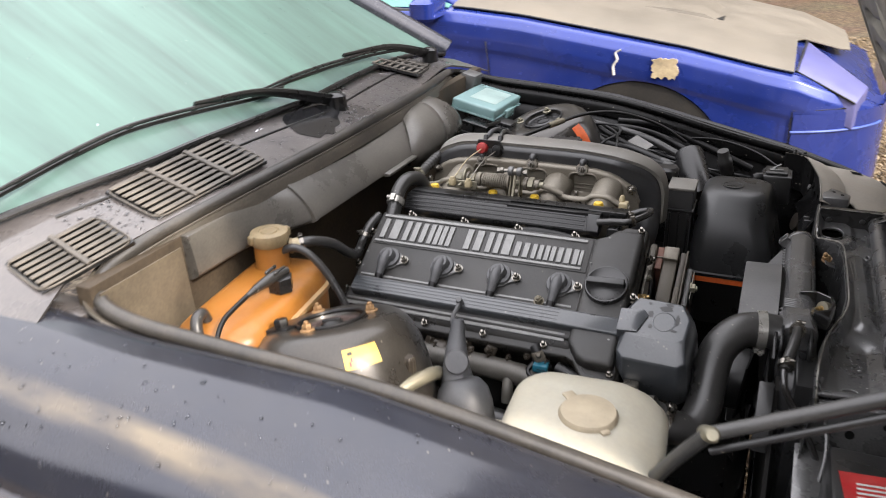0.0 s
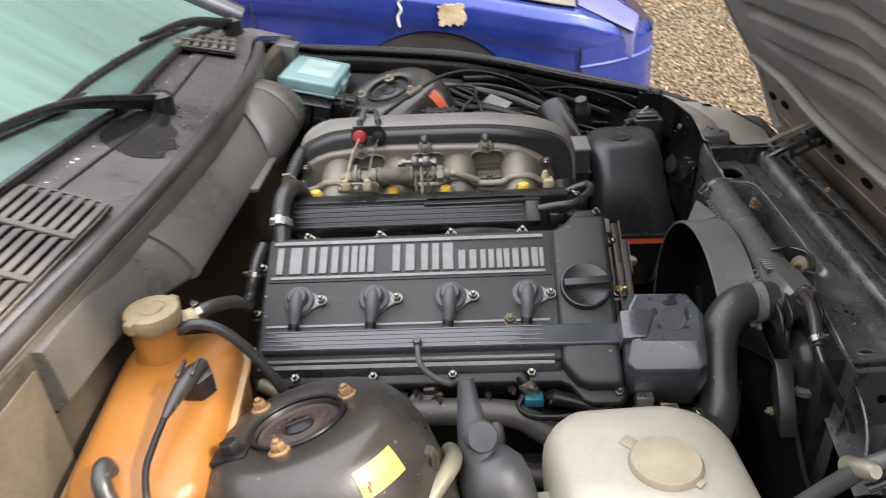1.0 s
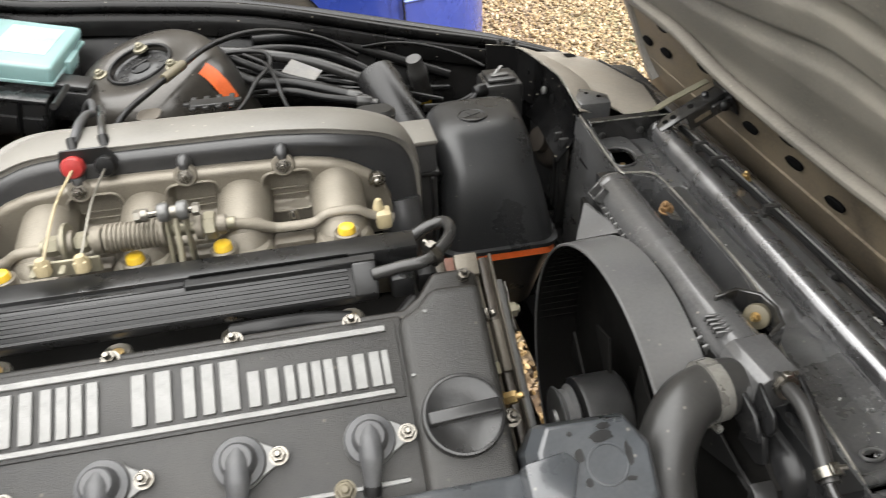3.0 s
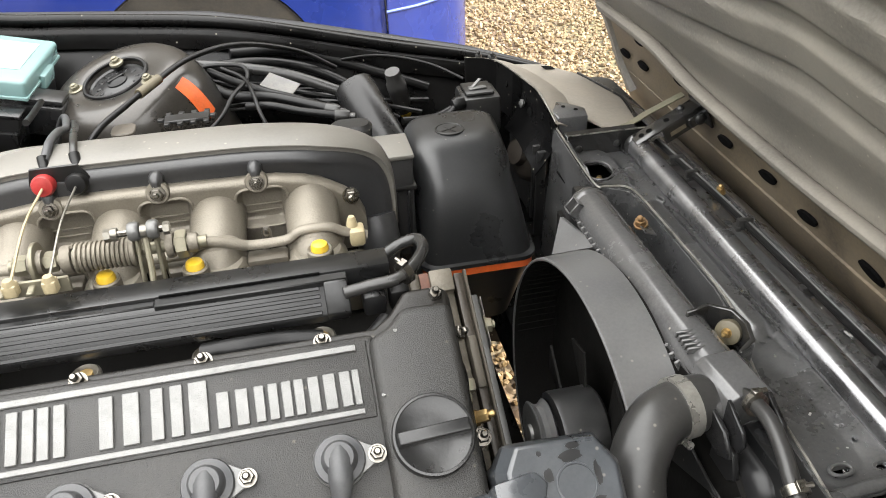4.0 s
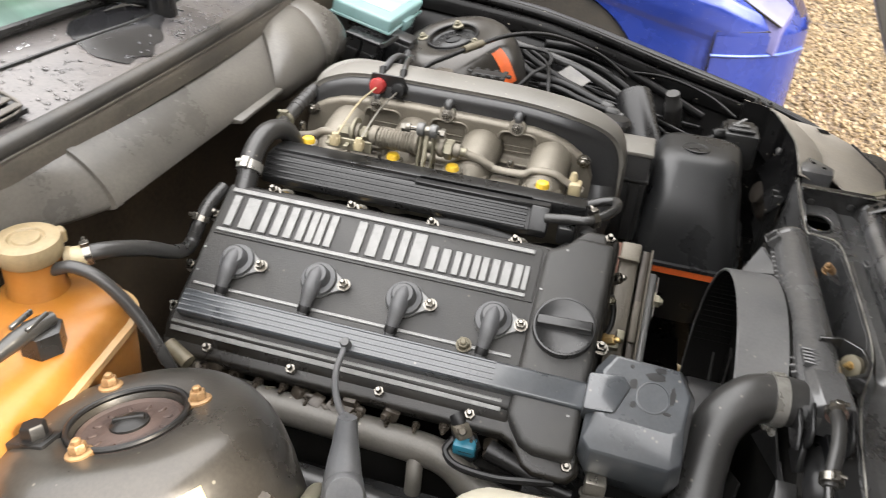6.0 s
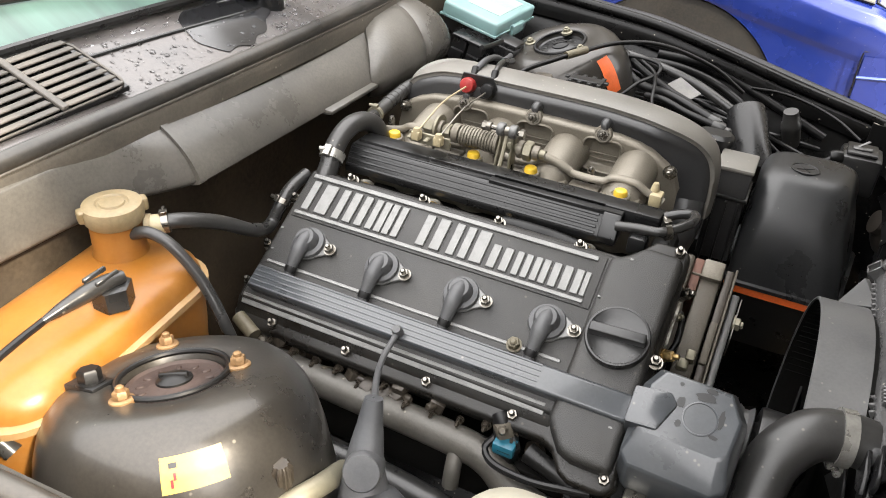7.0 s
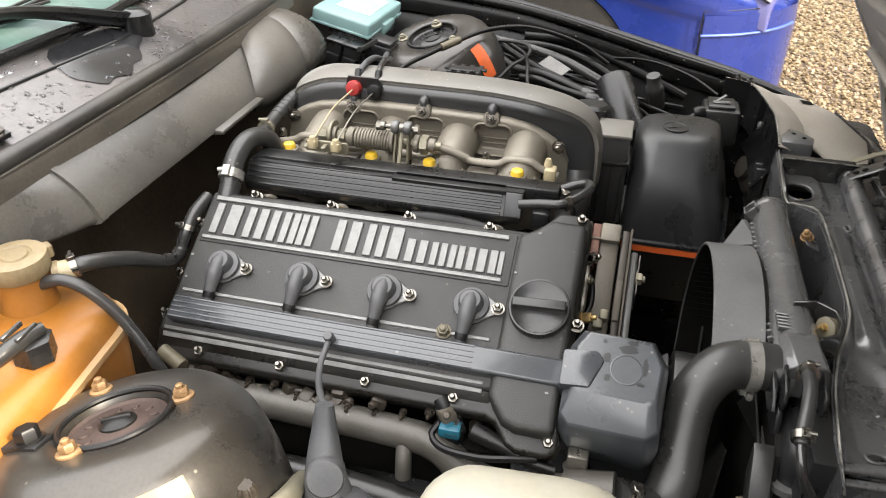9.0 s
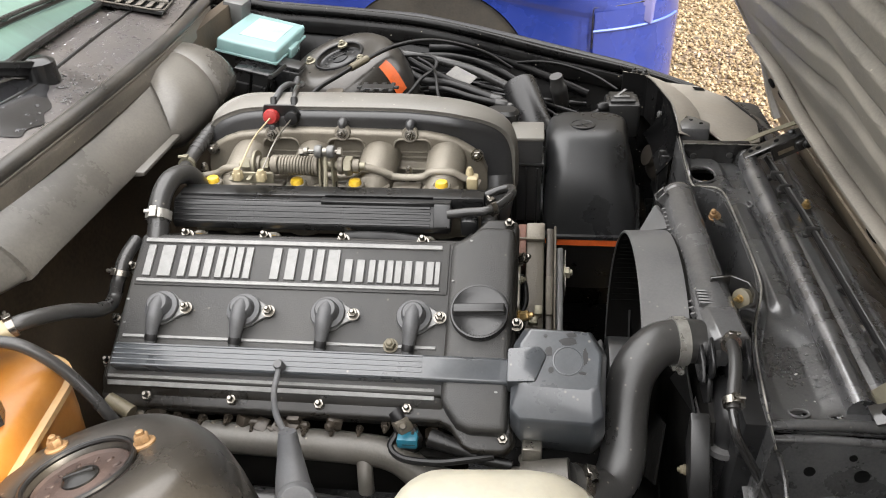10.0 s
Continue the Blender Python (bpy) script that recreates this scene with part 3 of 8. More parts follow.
NX, NY = (-0.3, -0.1, 0.2, 0.45, 0.8, 1.0), (-0.487, -0.487, -0.458, -0.435, -0.425, -0.42)


def rail_z(x):
    return lerp(x, RX, RZ)


def near_y(x):
    return lerp(x, NX, NY)


def far_y(x):
    return lerp(x, (-0.3, 0.0, 0.6, 0.8, 1.0), (0.935, 0.94, 0.938, 0.93, 0.88))


car = thing("parked_car", "dark grey metallic saloon car, wet and dusty, on gravel", "car", Matrix.Translation((0, CY, 0)))
car.matrix_world = Matrix.Identity(4)

PROFILE = ((0.012, -0.030), (0.004, -0.004), (-0.010, 0.002), (-0.05, 0.006), (-0.10, 0.000), (-0.145, -0.018), (-0.175, -0.045), (-0.190, -0.075),
           (-0.193, -0.085), (-0.205, -0.092), (-0.222, -0.120), (-0.232, -0.20), (-0.236, -0.32), (-0.225, -0.55))


# the far wing shows its raised inner fold and falls away behind it
FAR_PROFILE = ((0.012, -0.030), (0.004, -0.004), (-0.002, -0.001), (-0.008, 0.000), (-0.014, -0.002), (-0.020, -0.007), (-0.030, -0.018), (-0.045, -0.040), (-0.062, -0.070),
               (-0.085, -0.105), (-0.115, -0.150), (-0.140, -0.22), (-0.150, -0.32), (-0.145, -0.55))


def fender(side):
    def at(u, v):
        x = -0.62 + 1.52 * u
        k = v * (len(PROFILE) - 1)
        prof = PROFILE if side < 0 else FAR_PROFILE
        k = v * (len(prof) - 1)
        d = lerp(k, range(len(prof)), [p[0] for p in prof])
        h = lerp(k, range(len(prof)), [p[1] for p in prof])
        y = near_y(x) + d if side < 0 else far_y(x) - d
        fall = 0.06 * max(0.0, (x - 0.72) / 0.2) ** 2
        return (x, y, rail_z(x) + h - fall)
    return sheet(at, 48, 52, 0.004)


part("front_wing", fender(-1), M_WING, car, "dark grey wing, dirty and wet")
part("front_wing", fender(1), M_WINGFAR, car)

# inner wings, floor of the bay and firewall
for side in (-1, 1):
    def inner(u, v, side=side):
        x = -0.24 + 1.10 * u
        yy = (near_y(x) + 0.012) if side < 0 else (far_y(x) - 0.012)
        z = rail_z(x) - 0.028 - (0.62 * v)
        pull = 0.02 + 0.05 * min(1.0, v * 5)
        return (x, yy - side * pull * (v > 0.02), z)
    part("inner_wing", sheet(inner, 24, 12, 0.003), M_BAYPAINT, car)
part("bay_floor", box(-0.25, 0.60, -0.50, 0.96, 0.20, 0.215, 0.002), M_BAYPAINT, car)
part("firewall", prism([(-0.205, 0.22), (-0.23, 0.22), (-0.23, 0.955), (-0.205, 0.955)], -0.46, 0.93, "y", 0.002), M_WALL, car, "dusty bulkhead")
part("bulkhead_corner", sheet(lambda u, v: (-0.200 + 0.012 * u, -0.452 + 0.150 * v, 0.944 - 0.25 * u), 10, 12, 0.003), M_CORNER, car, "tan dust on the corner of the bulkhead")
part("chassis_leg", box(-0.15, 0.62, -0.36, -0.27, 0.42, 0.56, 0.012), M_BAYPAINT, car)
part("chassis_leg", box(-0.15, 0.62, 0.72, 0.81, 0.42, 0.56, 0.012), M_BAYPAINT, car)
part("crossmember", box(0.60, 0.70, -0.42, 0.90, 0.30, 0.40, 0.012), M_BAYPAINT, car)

# the flange and rubber seal that run round the bay and across the bulkhead
SEAL = [(0.80, near_y(0.8) + 0.022, 0.722), (0.62, near_y(0.62) + 0.022, 0.783), (0.45, near_y(0.45) + 0.022, 0.822), (0.2, near_y(0.2) + 0.022, 0.880),
        (-0.02, near_y(-0.02) + 0.022, 0.908), (-0.14, -0.463, 0.921), (-0.205, -0.448, 0.933), (-0.232, -0.405, 0.950), (-0.222, -0.33, 0.966),
        (-0.200, -0.16, 0.979), (-0.187, 0.0, 0.984), (-0.180, 0.22, 0.987), (-0.190, 0.44, 0.984), (-0.212, 0.62, 0.978), (-0.245, 0.78, 0.966),
        (-0.262, 0.855, 0.953), (-0.235, 0.905, 0.940), (-0.14, 0.917, 0.921), (0.0, 0.920, 0.908), (0.2, 0.918, 0.884), (0.45, 0.917, 0.822),
        (0.62, 0.914, 0.783), (0.78, 0.905, 0.734)]
FL = smooth_path(SEAL, 6)
BEND = next(i for i, p in enumerate(FL) if p.y > 0.80)
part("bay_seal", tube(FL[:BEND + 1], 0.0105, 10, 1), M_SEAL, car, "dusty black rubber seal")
# far run of the same seal; shade is put into its colour
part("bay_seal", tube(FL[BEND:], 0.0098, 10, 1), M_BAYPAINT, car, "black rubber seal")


def flange(u, v, cowl=False):
    k = u * (len(FL) - 1)
    i = min(int(k), len(FL) - 2)
    p = FL[i].lerp(FL[i + 1], k - i)
    way = (FL[i + 1] - FL[i]).normalized()
    inward = Vector((0, 0, 1)).cross(way)
    if inward.dot(Vector((0.3, CY, 0.9)) - p) < 0:
        inward = -inward
    prof = ((-0.020, 0.001), (-0.006, -0.010), (0.006, -0.012), (0.012, -0.008), (0.019, -0.010), (0.023, -0.018), (0.024, -0.040))
    if cowl:
        prof = ((-0.020, 0.001), (-0.008, -0.010), (0.000, -0.012), (0.004, -0.007), (0.008, -0.009), (0.010, -0.016), (0.010, -0.034))
    d = lerp(v * 6, range(7), [a for a, _ in prof])
    h = lerp(v * 6, range(7), [b for _, b in prof])
    return p + inward * d + Vector((0, 0, h))


SPLIT = next(i for i, p in enumerate(FL) if p.y > 0.80) / (len(FL) - 1)
NEAR = next(i for i, p in enumerate(FL) if p.x < -0.14 and p.y < 0.8) / (len(FL) - 1) if FL[0].y < CY else 0.0
if NEAR > 0.02:
    part("seal_flange", sheet(lambda u, v: flange(u * NEAR, v), 60, 12, 0.002), M_FLANGE, car, "dusty black flange under the bay seal")
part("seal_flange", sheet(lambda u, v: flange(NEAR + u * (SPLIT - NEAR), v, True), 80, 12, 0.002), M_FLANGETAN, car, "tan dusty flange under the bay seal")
RIDGE = [flange(NEAR + (SPLIT - NEAR) * k / 50, 0.60, True) for k in range(2, 49)]
part("flange_ridge", tube(RIDGE, 0.0030, 8, 1), M_FLANGETAN, car)
# far flange in the same darkened bay colour
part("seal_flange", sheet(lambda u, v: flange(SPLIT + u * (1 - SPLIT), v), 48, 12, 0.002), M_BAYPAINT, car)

# scuttle panel, screen and wipers
BASE_Y, BASE_X = (-0.58, -0.45, -0.2, 0.22, 0.64, 0.9, 1.03), (-0.52, -0.45, -0.357, -0.312, -0.352, -0.375, -0.35)
SEAL_Y = [p.y for p in FL if -0.25 < p.x < -0.15 and -0.42 < p.y < 0.80 and p.z > 0.95]
SEAL_X = [p.x for p in FL if -0.25 < p.x < -0.15 and -0.42 < p.y < 0.80 and p.z > 0.95]


def scuttle_z(x, y):
    back = lerp(y, BASE_Y, BASE_X)
    t = (x - (-0.20)) / (back + 0.20)
    edge = abs(y - CY) / 0.72
    return 0.986 + 0.040 * max(0.0, min(1.1, t)) - 0.045 * edge ** 3


def scuttle(u, v):
    y = -0.56 + 1.56 * v
    front = lerp(y, (-0.56, -0.45, *SEAL_Y, 0.88, 1.0), (-0.20, -0.240, *SEAL_X, -0.258, -0.20)) - 0.012
    x = front + (lerp(y, BASE_Y, BASE_X) - 0.03 - front) * u
    step = -0.006 if u > 0.62 else 0.0
    return (x, y, scuttle_z(x, y) + step)


part("scuttle_panel", sheet(scuttle, 40, 60, 0.004), M_SCUTTLE, car, "wet dark scuttle panel spotted with rain")


PUDDLE_Y = (0.085, 0.100, 0.140, 0.180, 0.220, 0.245)


def puddle(u, v):
    """A film of water lying on the scuttle under the wiper's pivot."""
    y = 0.085 + 0.16 * v
    a = lerp(y, PUDDLE_Y, (-0.252, -0.288, -0.300, -0.305, -0.294, -0.262)) + 0.004 * math.sin(90 * y)
    b = lerp(y, PUDDLE_Y, (-0.236, -0.212, -0.206, -0.215, -0.236, -0.254)) + 0.003 * math.sin(140 * y)
    x = a + (b - a) * u
    return (x, y, scuttle_z(x, y) + 0.0014)


part("water_film", sheet(puddle, 14, 28, 0.0008), M_WETPATCH, car, "dark puddle of rain water")
gut = []
for k in range(25):
    y = -0.36 + 1.1 * k / 24
    x = lerp(y, BASE_Y, BASE_X) + 0.055
    gut.append((x, y, scuttle_z(x, y) + 0.0005))
part("scuttle_gutter", tube(gut, 0.0028, 8, 2), M_SATIN, car)


def screen(u, v):
    y = -0.56 + 1.56 * v
    x0 = lerp(y, BASE_Y, BASE_X) + 0.005
    rise = 0.62 * u
    bow = 0.05 * ((y - CY) / 0.78) ** 2
    return (x0 - rise * 0.84 - bow * u, y - (y - CY) * 0.18 * u, scuttle_z(x0, y) + 0.006 + rise * 0.545)


wind = part("windscreen", sheet(screen, 20, 40, 0.006), M_MIST, car, "misted green-tinted windscreen streaked by rain")
lower = [screen(0.0, v / 24) for v in range(25)]
part("screen_trim", tube([(x + 0.006, y, z - 0.002) for x, y, z in lower], 0.006, 8, 2), M_SATIN, car)
for side, y0 in ((-1, -0.56), (1, 1.0)):
    edge = [screen(u / 10, 0.0 if side < 0 else 1.0) for u in range(11)]
    part("screen_pillar", tube([(x, y + side * 0.03, z) for x, y, z in edge], 0.035, 10, 2), M_PAINT, car)


def grille(x0, x1, y0, y1, cols, rows, skew=0.0):
    """A louvred air intake let into the scuttle: rim, dark tray and slats along the car's width."""
    cx, cy = (x0 + x1) / 2, (y0 + y1) / 2
    z = scuttle_z(cx, cy) + 0.003
    tilt = math.atan2(scuttle_z(x0, cy) - scuttle_z(x1, cy), x1 - x0)
    roll = math.atan2(scuttle_z(cx, y1) - scuttle_z(cx, y0), y1 - y0)
    g = part("cowl_grille", box(-(x1 - x0) / 2, (x1 - x0) / 2, -(y1 - y0) / 2, (y1 - y0) / 2, -0.006, 0.0005, 0.001, 1), M_SATIN, car, "dusty louvred scuttle grille")
    g.matrix_basis = Matrix.Translation((cx, cy, z)) @ Euler((roll, tilt, radians(skew))).to_matrix().to_4x4()
    hx, hy = (x1 - x0) / 2, (y1 - y0) / 2
    rim = [(a, b, 0.0015) for a, b in rrect(2 * hx, 2 * hy, 0.018, 5)]
    part("rim", tube([*rim, rim[0]], 0.0016, 8, 1, smooth=False), M_GRILLE, g)
    slat = None
    for r in range(rows):
        x = -hx + 2 * hx * (r + 0.5) / rows
        for c in range(cols):
            a, b = -hy + 2 * hy * c / cols + 0.005, -hy + 2 * hy * (c + 1) / cols - 0.005
            if slat is None:
                slat = part("slat", moved(box(-0.0052, 0.0052, a - (a + b) / 2, b - (a + b) / 2, -0.0012, 0.0012, 0.0008, 1), rot(0, -14, 0)), M_GRILLE, g)
                slat.matrix_basis = Matrix.Translation((x, (a + b) / 2, 0.004))
            else:
                again(slat, Matrix.Translation((x, (a + b) / 2, 0.004)))
    bar = None
    for c in range(1, cols):
        y = -hy + 2 * hy * c / cols
        m = Matrix.Translation((0, y, 0.005))
        if bar is None:
            bar = part("crossbar", box(-hx, hx, -0.004, 0.004, -0.002, 0.003, 0.001, 1), M_GRILLE, g)
            bar.matrix_basis = m
        else:
            again(bar, m)
    return g


M_GRILLE = mat("dusty_grille_plastic", (0.052, 0.047, 0.041), 0.50, 0.0, 0.3, 9.0, 160.0, 0.1, dust=0.5, dust_color=(0.20, 0.175, 0.140))
grille(-0.330, -0.222, -0.290, -0.055, 3, 8, -6)
grille(-0.330, -0.235, -0.480, -0.345, 2, 7, -14)
grille(-0.375, -0.258, 0.575, 0.760, 3, 7, 14)


def wiper(arm_pts, blade_pts):
    pivot = arm_pts[0]
    w = part("wiper_arm", tube(arm_pts, 0.010, 8, 6, radii=(0.015, 0.010, 0.006), squash=0.6), M_SATIN, car, "wet black wiper arm")
    blade = [Vector(p) + Vector((0.007, 0, 0.014)) for p in blade_pts]
    part("blade_carrier", tube(blade, 0.0045, 8, 6, radii=[0.002] + [0.0036] * (len(blade) - 2) + [0.002]), M_SATIN, w)
    part("blade_rubber", tube([Vector(p) + Vector((0.003, 0, 0.005)) for p in blade_pts], 0.0035, 6, 6), M_CABLE, w)
    for k in range(1, len(blade) - 1):
        part("blade_claw", moved(box(-0.003, 0.003, -0.007, 0.007, -0.005, 0.002, 0.001, 1), Matrix.Translation(blade[k]) @ rot(0, 33, 0)), M_SATIN, w)
    part("pivot_cap", lathe([(0.022, -0.02), (0.021, 0.010), (0.012, 0.016)], 16, Matrix.Translation(pivot)), M_SATIN, w)
    return w


wiper([(-0.262, 0.255, 1.020), (-0.325, 0.110, 1.066), (-0.372, -0.030, 1.074)],
      [(-0.438, -0.430, 1.014), (-0.429, -0.357, 1.027), (-0.419, -0.259, 1.043), (-0.400, -0.163, 1.056), (-0.376, -0.035, 1.055), (-0.349, 0.100, 1.049), (-0.342, 0.185, 1.045)])
wiper([(-0.300, 0.800, 1.012), (-0.333, 0.640, 1.056), (-0.352, 0.450, 1.070)],
      [(-0.350, 0.120, 1.052), (-0.353, 0.220, 1.054), (-0.354, 0.335, 1.053), (-0.351, 0.460, 1.049), (-0.347, 0.577, 1.044), (-0.325, 0.700, 1.036)])
part("scuttle_corner", prism([(-0.66, -0.57), (-0.215, -0.500), (-0.200, -0.458), (-0.235, -0.440), (-0.66, -0.42)], 0.905, 0.926, "z", 0.003), M_SCUTTLE, car)


def tower_frame(cx, cy, zt):
    """The turrets lean inwards and to the rear."""
    lean = Vector((-0.234, 0.201 if cy < CY else -0.201, 1.0))
    return Matrix.Translation((cx, cy, zt)) @ Vector((0, 0, 1)).rotation_difference(lean).to_matrix().to_4x4()


def tower_spot(cx, cy, zt, x, y):
    """A seat on the turret's top over a point of the plan."""
    z = zt + 0.234 * (x - cx) - (0.201 if cy < CY else -0.201) * (y - cy)
    return Matrix.Translation((x, y, z)) @ tower_frame(cx, cy, zt).to_3x3().to_4x4()


def strut_tower(cx, cy, zt, bolts, marked):
    """The domed pressing over a suspension strut with its rubber top mount and nuts."""
    m = tower_frame(cx, cy, zt)
    prof = [(0.141, -0.30), (0.136, -0.20), (0.130, -0.12), (0.124, -0.070), (0.119, -0.046), (0.113, -0.029), (0.105, -0.0155), (0.095, -0.006), (0.085, -0.0015), (0.074, 0.0), (0.053, 0.0), (0.047, -0.003), (0.0445, -0.010), (0.0440, -0.030)]
    t = part("strut_tower", lathe(prof, 48, m), M_TOWER, car, "domed dark suspension turret with rusty nuts")
    part("top_mount", lathe([(0.0435, -0.028), (0.0435, -0.0075), (0.0415, -0.0062), (0.039, -0.0085), (0.030, -0.0088), (0.024, -0.0078), (0.020, -0.0060), (0.009, -0.0055)], 36, m), M_MOUNT if marked else M_SATIN, t, "rubber strut top mount")
    part("mount_rim", moved(tube([(0.0468 * math.cos(math.pi * k / 24), 0.0468 * math.sin(math.pi * k / 24), 0.0005) for k in range(49)], 0.0027, 8, 1, smooth=False), m), M_CABLE, t)
    part("strut_nut", join(lathe([(0.0165, -0.010), (0.0155, -0.004), (0.010, -0.001), (0.005, 0.000)], 24, m), moved(box(-0.013, 0.013, -0.003, 0.003, -0.006, 0.0015, 0.002), m @ rot(0, 0, 25))), M_CABLE, t)
    for k in range(12):
        part("mount_lug", moved(box(0.025, 0.033, -0.002, 0.002, -0.011, -0.0072, 0.001, 1), m @ rot(0, 0, 30 * k + 8)), M_MOUNT if marked else M_SATIN, t)
    for x, y in bolts:
        part("mount_nut", join(lathe([(0.0105, -0.002), (0.0105, 0.0015), (0.0085, 0.003)], 18, tower_spot(cx, cy, zt, x, y)), hexnut(0.0068, 0.0075 if marked else 0.006, tower_spot(cx, cy, zt, x, y) @ Matrix.Translation((0, 0, 0.002)), 0.004 if marked else 0.003)), M_RUST if marked else M_STRAP, t, "rusty nut on its stud")
    return t


M_TOWER = mat("turret_paint", (0.030, 0.0275, 0.0245), 0.31, 0.35, 0.30, 9.0, 300.0, 0.06, dust=0.16, dust_color=(0.095, 0.078, 0.056), specks=0.2, coat=0.3)
tower_near = strut_tower(0.030, -0.283, 0.860, ((0.025, -0.334), (0.075, -0.251), (-0.019, -0.241)), True)
tower_far = strut_tower(0.030, 0.733, 0.878, ((0.029, 0.774), (-0.028, 0.736), (0.081, 0.697)), False)
part("bump_nut", moved(join(hexnut(0.010, 0.012, Matrix.Translation((0, 0, 0.003))), box(-0.020, 0.016, -0.012, 0.012, -0.006, 0.003, 0.002)), tower_spot(0.030, -0.283, 0.860, -0.024, -0.323)), M_CABLE, tower_near, "black studded nut")


def on_tower(cx, cy, zt, az0, az1, h0, h1, lift=0.0012):
    """A sticker bent round the side of a turret, between two bearings (degrees) and heights below its top."""
    hs, rs = (-0.20, -0.12, -0.070, -0.046, -0.029, -0.0155, -0.006, -0.0015), (0.136, 0.130, 0.124, 0.119, 0.113, 0.105, 0.095, 0.085)
    m = tower_frame(cx, cy, zt)

    def at(u, v):
        a, h = radians(az0 + (az1 - az0) * u), h0 + (h1 - h0) * v
        r = lerp(h, hs, rs) + lift
        return m @ Vector((r * math.cos(a), r * math.sin(a), h))
    return sheet(at, 10, 8, 0.0006)


part("warning_sticker", on_tower(0.030, -0.283, 0.860, -52, -28, -0.0425, -0.018), M_STICKER, tower_near, "yellow warning sticker with a lightning bolt")
part("bolt_mark", on_tower(0.030, -0.283, 0.860, -48.6, -47.6, -0.0385, -0.0325, 0.0022), M_RED, tower_near, "red printed lightning bolt")
part("bolt_mark", on_tower(0.030, -0.283, 0.860, -47.4, -46.4, -0.0333, -0.028, 0.0022), M_RED, tower_near)
part("printed_disc", on_tower(0.030, -0.283, 0.860, -48.8, -45.8, -0.025, -0.0215, 0.0022), M_SATIN, tower_near)
part("orange_mark", on_tower(0.030, 0.733, 0.878, -33, -19, -0.075, -0.012), M_ORANGE, tower_far, "orange paint daub")

# ---- front panel, hinge tube and lamp housings ----
LIP = ((0.60, 0.664), (0.43, 0.656), (0.412, 0.668), (0.398, 0.698), (0.31, 0.702), (0.178, 0.701), (0.122, 0.693), (0.063, 0.673), (0.003, 0.661), (-0.062, 0.654), (-0.125, 0.652))
LY, LX = [p[0] for p in LIP][::-1], [p[1] for p in LIP][::-1]


def bump_oval(x, y, x0, y0, y1, half, soft=0.006):
    """1 inside a long pressed oval along y, falling to 0 across its rounded shoulder."""
    yy = max(y0 + half, min(y1 - half, y))
    d = math.hypot(x - x0, y - yy)
    return min(1.0, max(0.0, (half + soft - d) / (2 * soft)))


def tray(u, v):
    y = -0.085 + 0.69 * v
    x0 = lerp(y, LY, LX)
    x = x0 + (0.845 - x0) * u
    d = x - x0
    z = 0.777 - 0.024 * min(1.0, max(0.0, (d - 0.002) / 0.012)) ** 0.7 - 0.06 * max(0.0, x - 0.78)
    z += 0.009 * bump_oval(x, y, 0.727, 0.120, 0.395, 0.013) + 0.008 * bump_oval(x, y, 0.796, -0.06, 0.33, 0.012)
    z += 0.008 * bump_oval(x, y, 0.690, 0.425, 0.56, 0.036, 0.005) - 0.008 * bump_oval(x, y, 0.705, -0.07, 0.09, 0.030, 0.010)
    return (x, y, z)


tray_bm = sheet(tray, 90, 150, 0.0025)
HOLES = ((0.687, 0.485, 0.021, 0.027), (0.699, -0.052, 0.010, 0.006), (0.735, -0.058, 0.007, 0.005), (0.745, 0.40, 0.004, 0.008), (0.815, 0.10, 0.006, 0.008))
bmesh.ops.delete(tray_bm, geom=[f for f in tray_bm.faces if any(((f.calc_center_median().x - x) / a) ** 2 + ((f.calc_center_median().y - y) / b) ** 2 < 0.9 for x, y, a, b in HOLES)], context="FACES")
panel = part("radiator_panel", tray_bm, M_PRESSED, car, "black pressed front panel, wet and flecked with grit", angle=60)
for x, y, a, b in HOLES:
    z = 0.754 + (0.008 if y > 0.42 else 0.0) - (0.006 if y < 0 else 0.0) - 0.06 * max(0.0, x - 0.78)
    part("hole_rim", tube([(x + 1.04 * a * math.cos(q), y + 1.04 * b * math.sin(q), z) for q in np.linspace(0, 2 * math.pi, 33)], 0.0018, 8, 1, smooth=False), M_PRESSED, panel)
part("panel_front", sheet(lambda u, v: (lerp(-0.125 + 0.725 * v, LY, LX) - 0.001 - 0.010 * u, -0.125 + 0.725 * v, 0.776 - 0.22 * u), 6, 70, 0.002), M_PRESSED, car)
part("panel_lip", tube([(x + 0.001, y, 0.7785 - (0.012 * (y < -0.1))) for y, x in LIP], 0.0014, 6, 4), M_BRIGHTEDGE, car, "bright edge of the panel")
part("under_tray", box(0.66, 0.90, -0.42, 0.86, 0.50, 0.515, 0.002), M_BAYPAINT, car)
part("pad_bolts", join(*(hexnut(0.004, 0.004, Matrix.Translation((0.687 + 0.008 * a, 0.485 + 0.012 * b, 0.742))) for a, b in ((-1, 0), (1, 0.6), (0.2, -1)))), M_BRASS, panel)
# dark sheet under the tray hole, in place of its shaded depth
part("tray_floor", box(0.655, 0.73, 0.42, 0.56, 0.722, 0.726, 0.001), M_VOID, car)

hinge_tube = part("hinge_tube", tube([(0.768, 0.532, 0.766), (0.765, 0.30, 0.764), (0.762, 0.05, 0.760), (0.761, -0.055, 0.758)], 0.0160, 18, 6), M_TUBE, car, "black steel tube between the bonnet hinges")
part("tube_cap", lathe([(0.0165, -0.004), (0.0178, 0.0), (0.0178, 0.006), (0.012, 0.009)], 20, aim((0.768, 0.532, 0.766), (0, 1, 0))), M_GLOSSBLK, car)
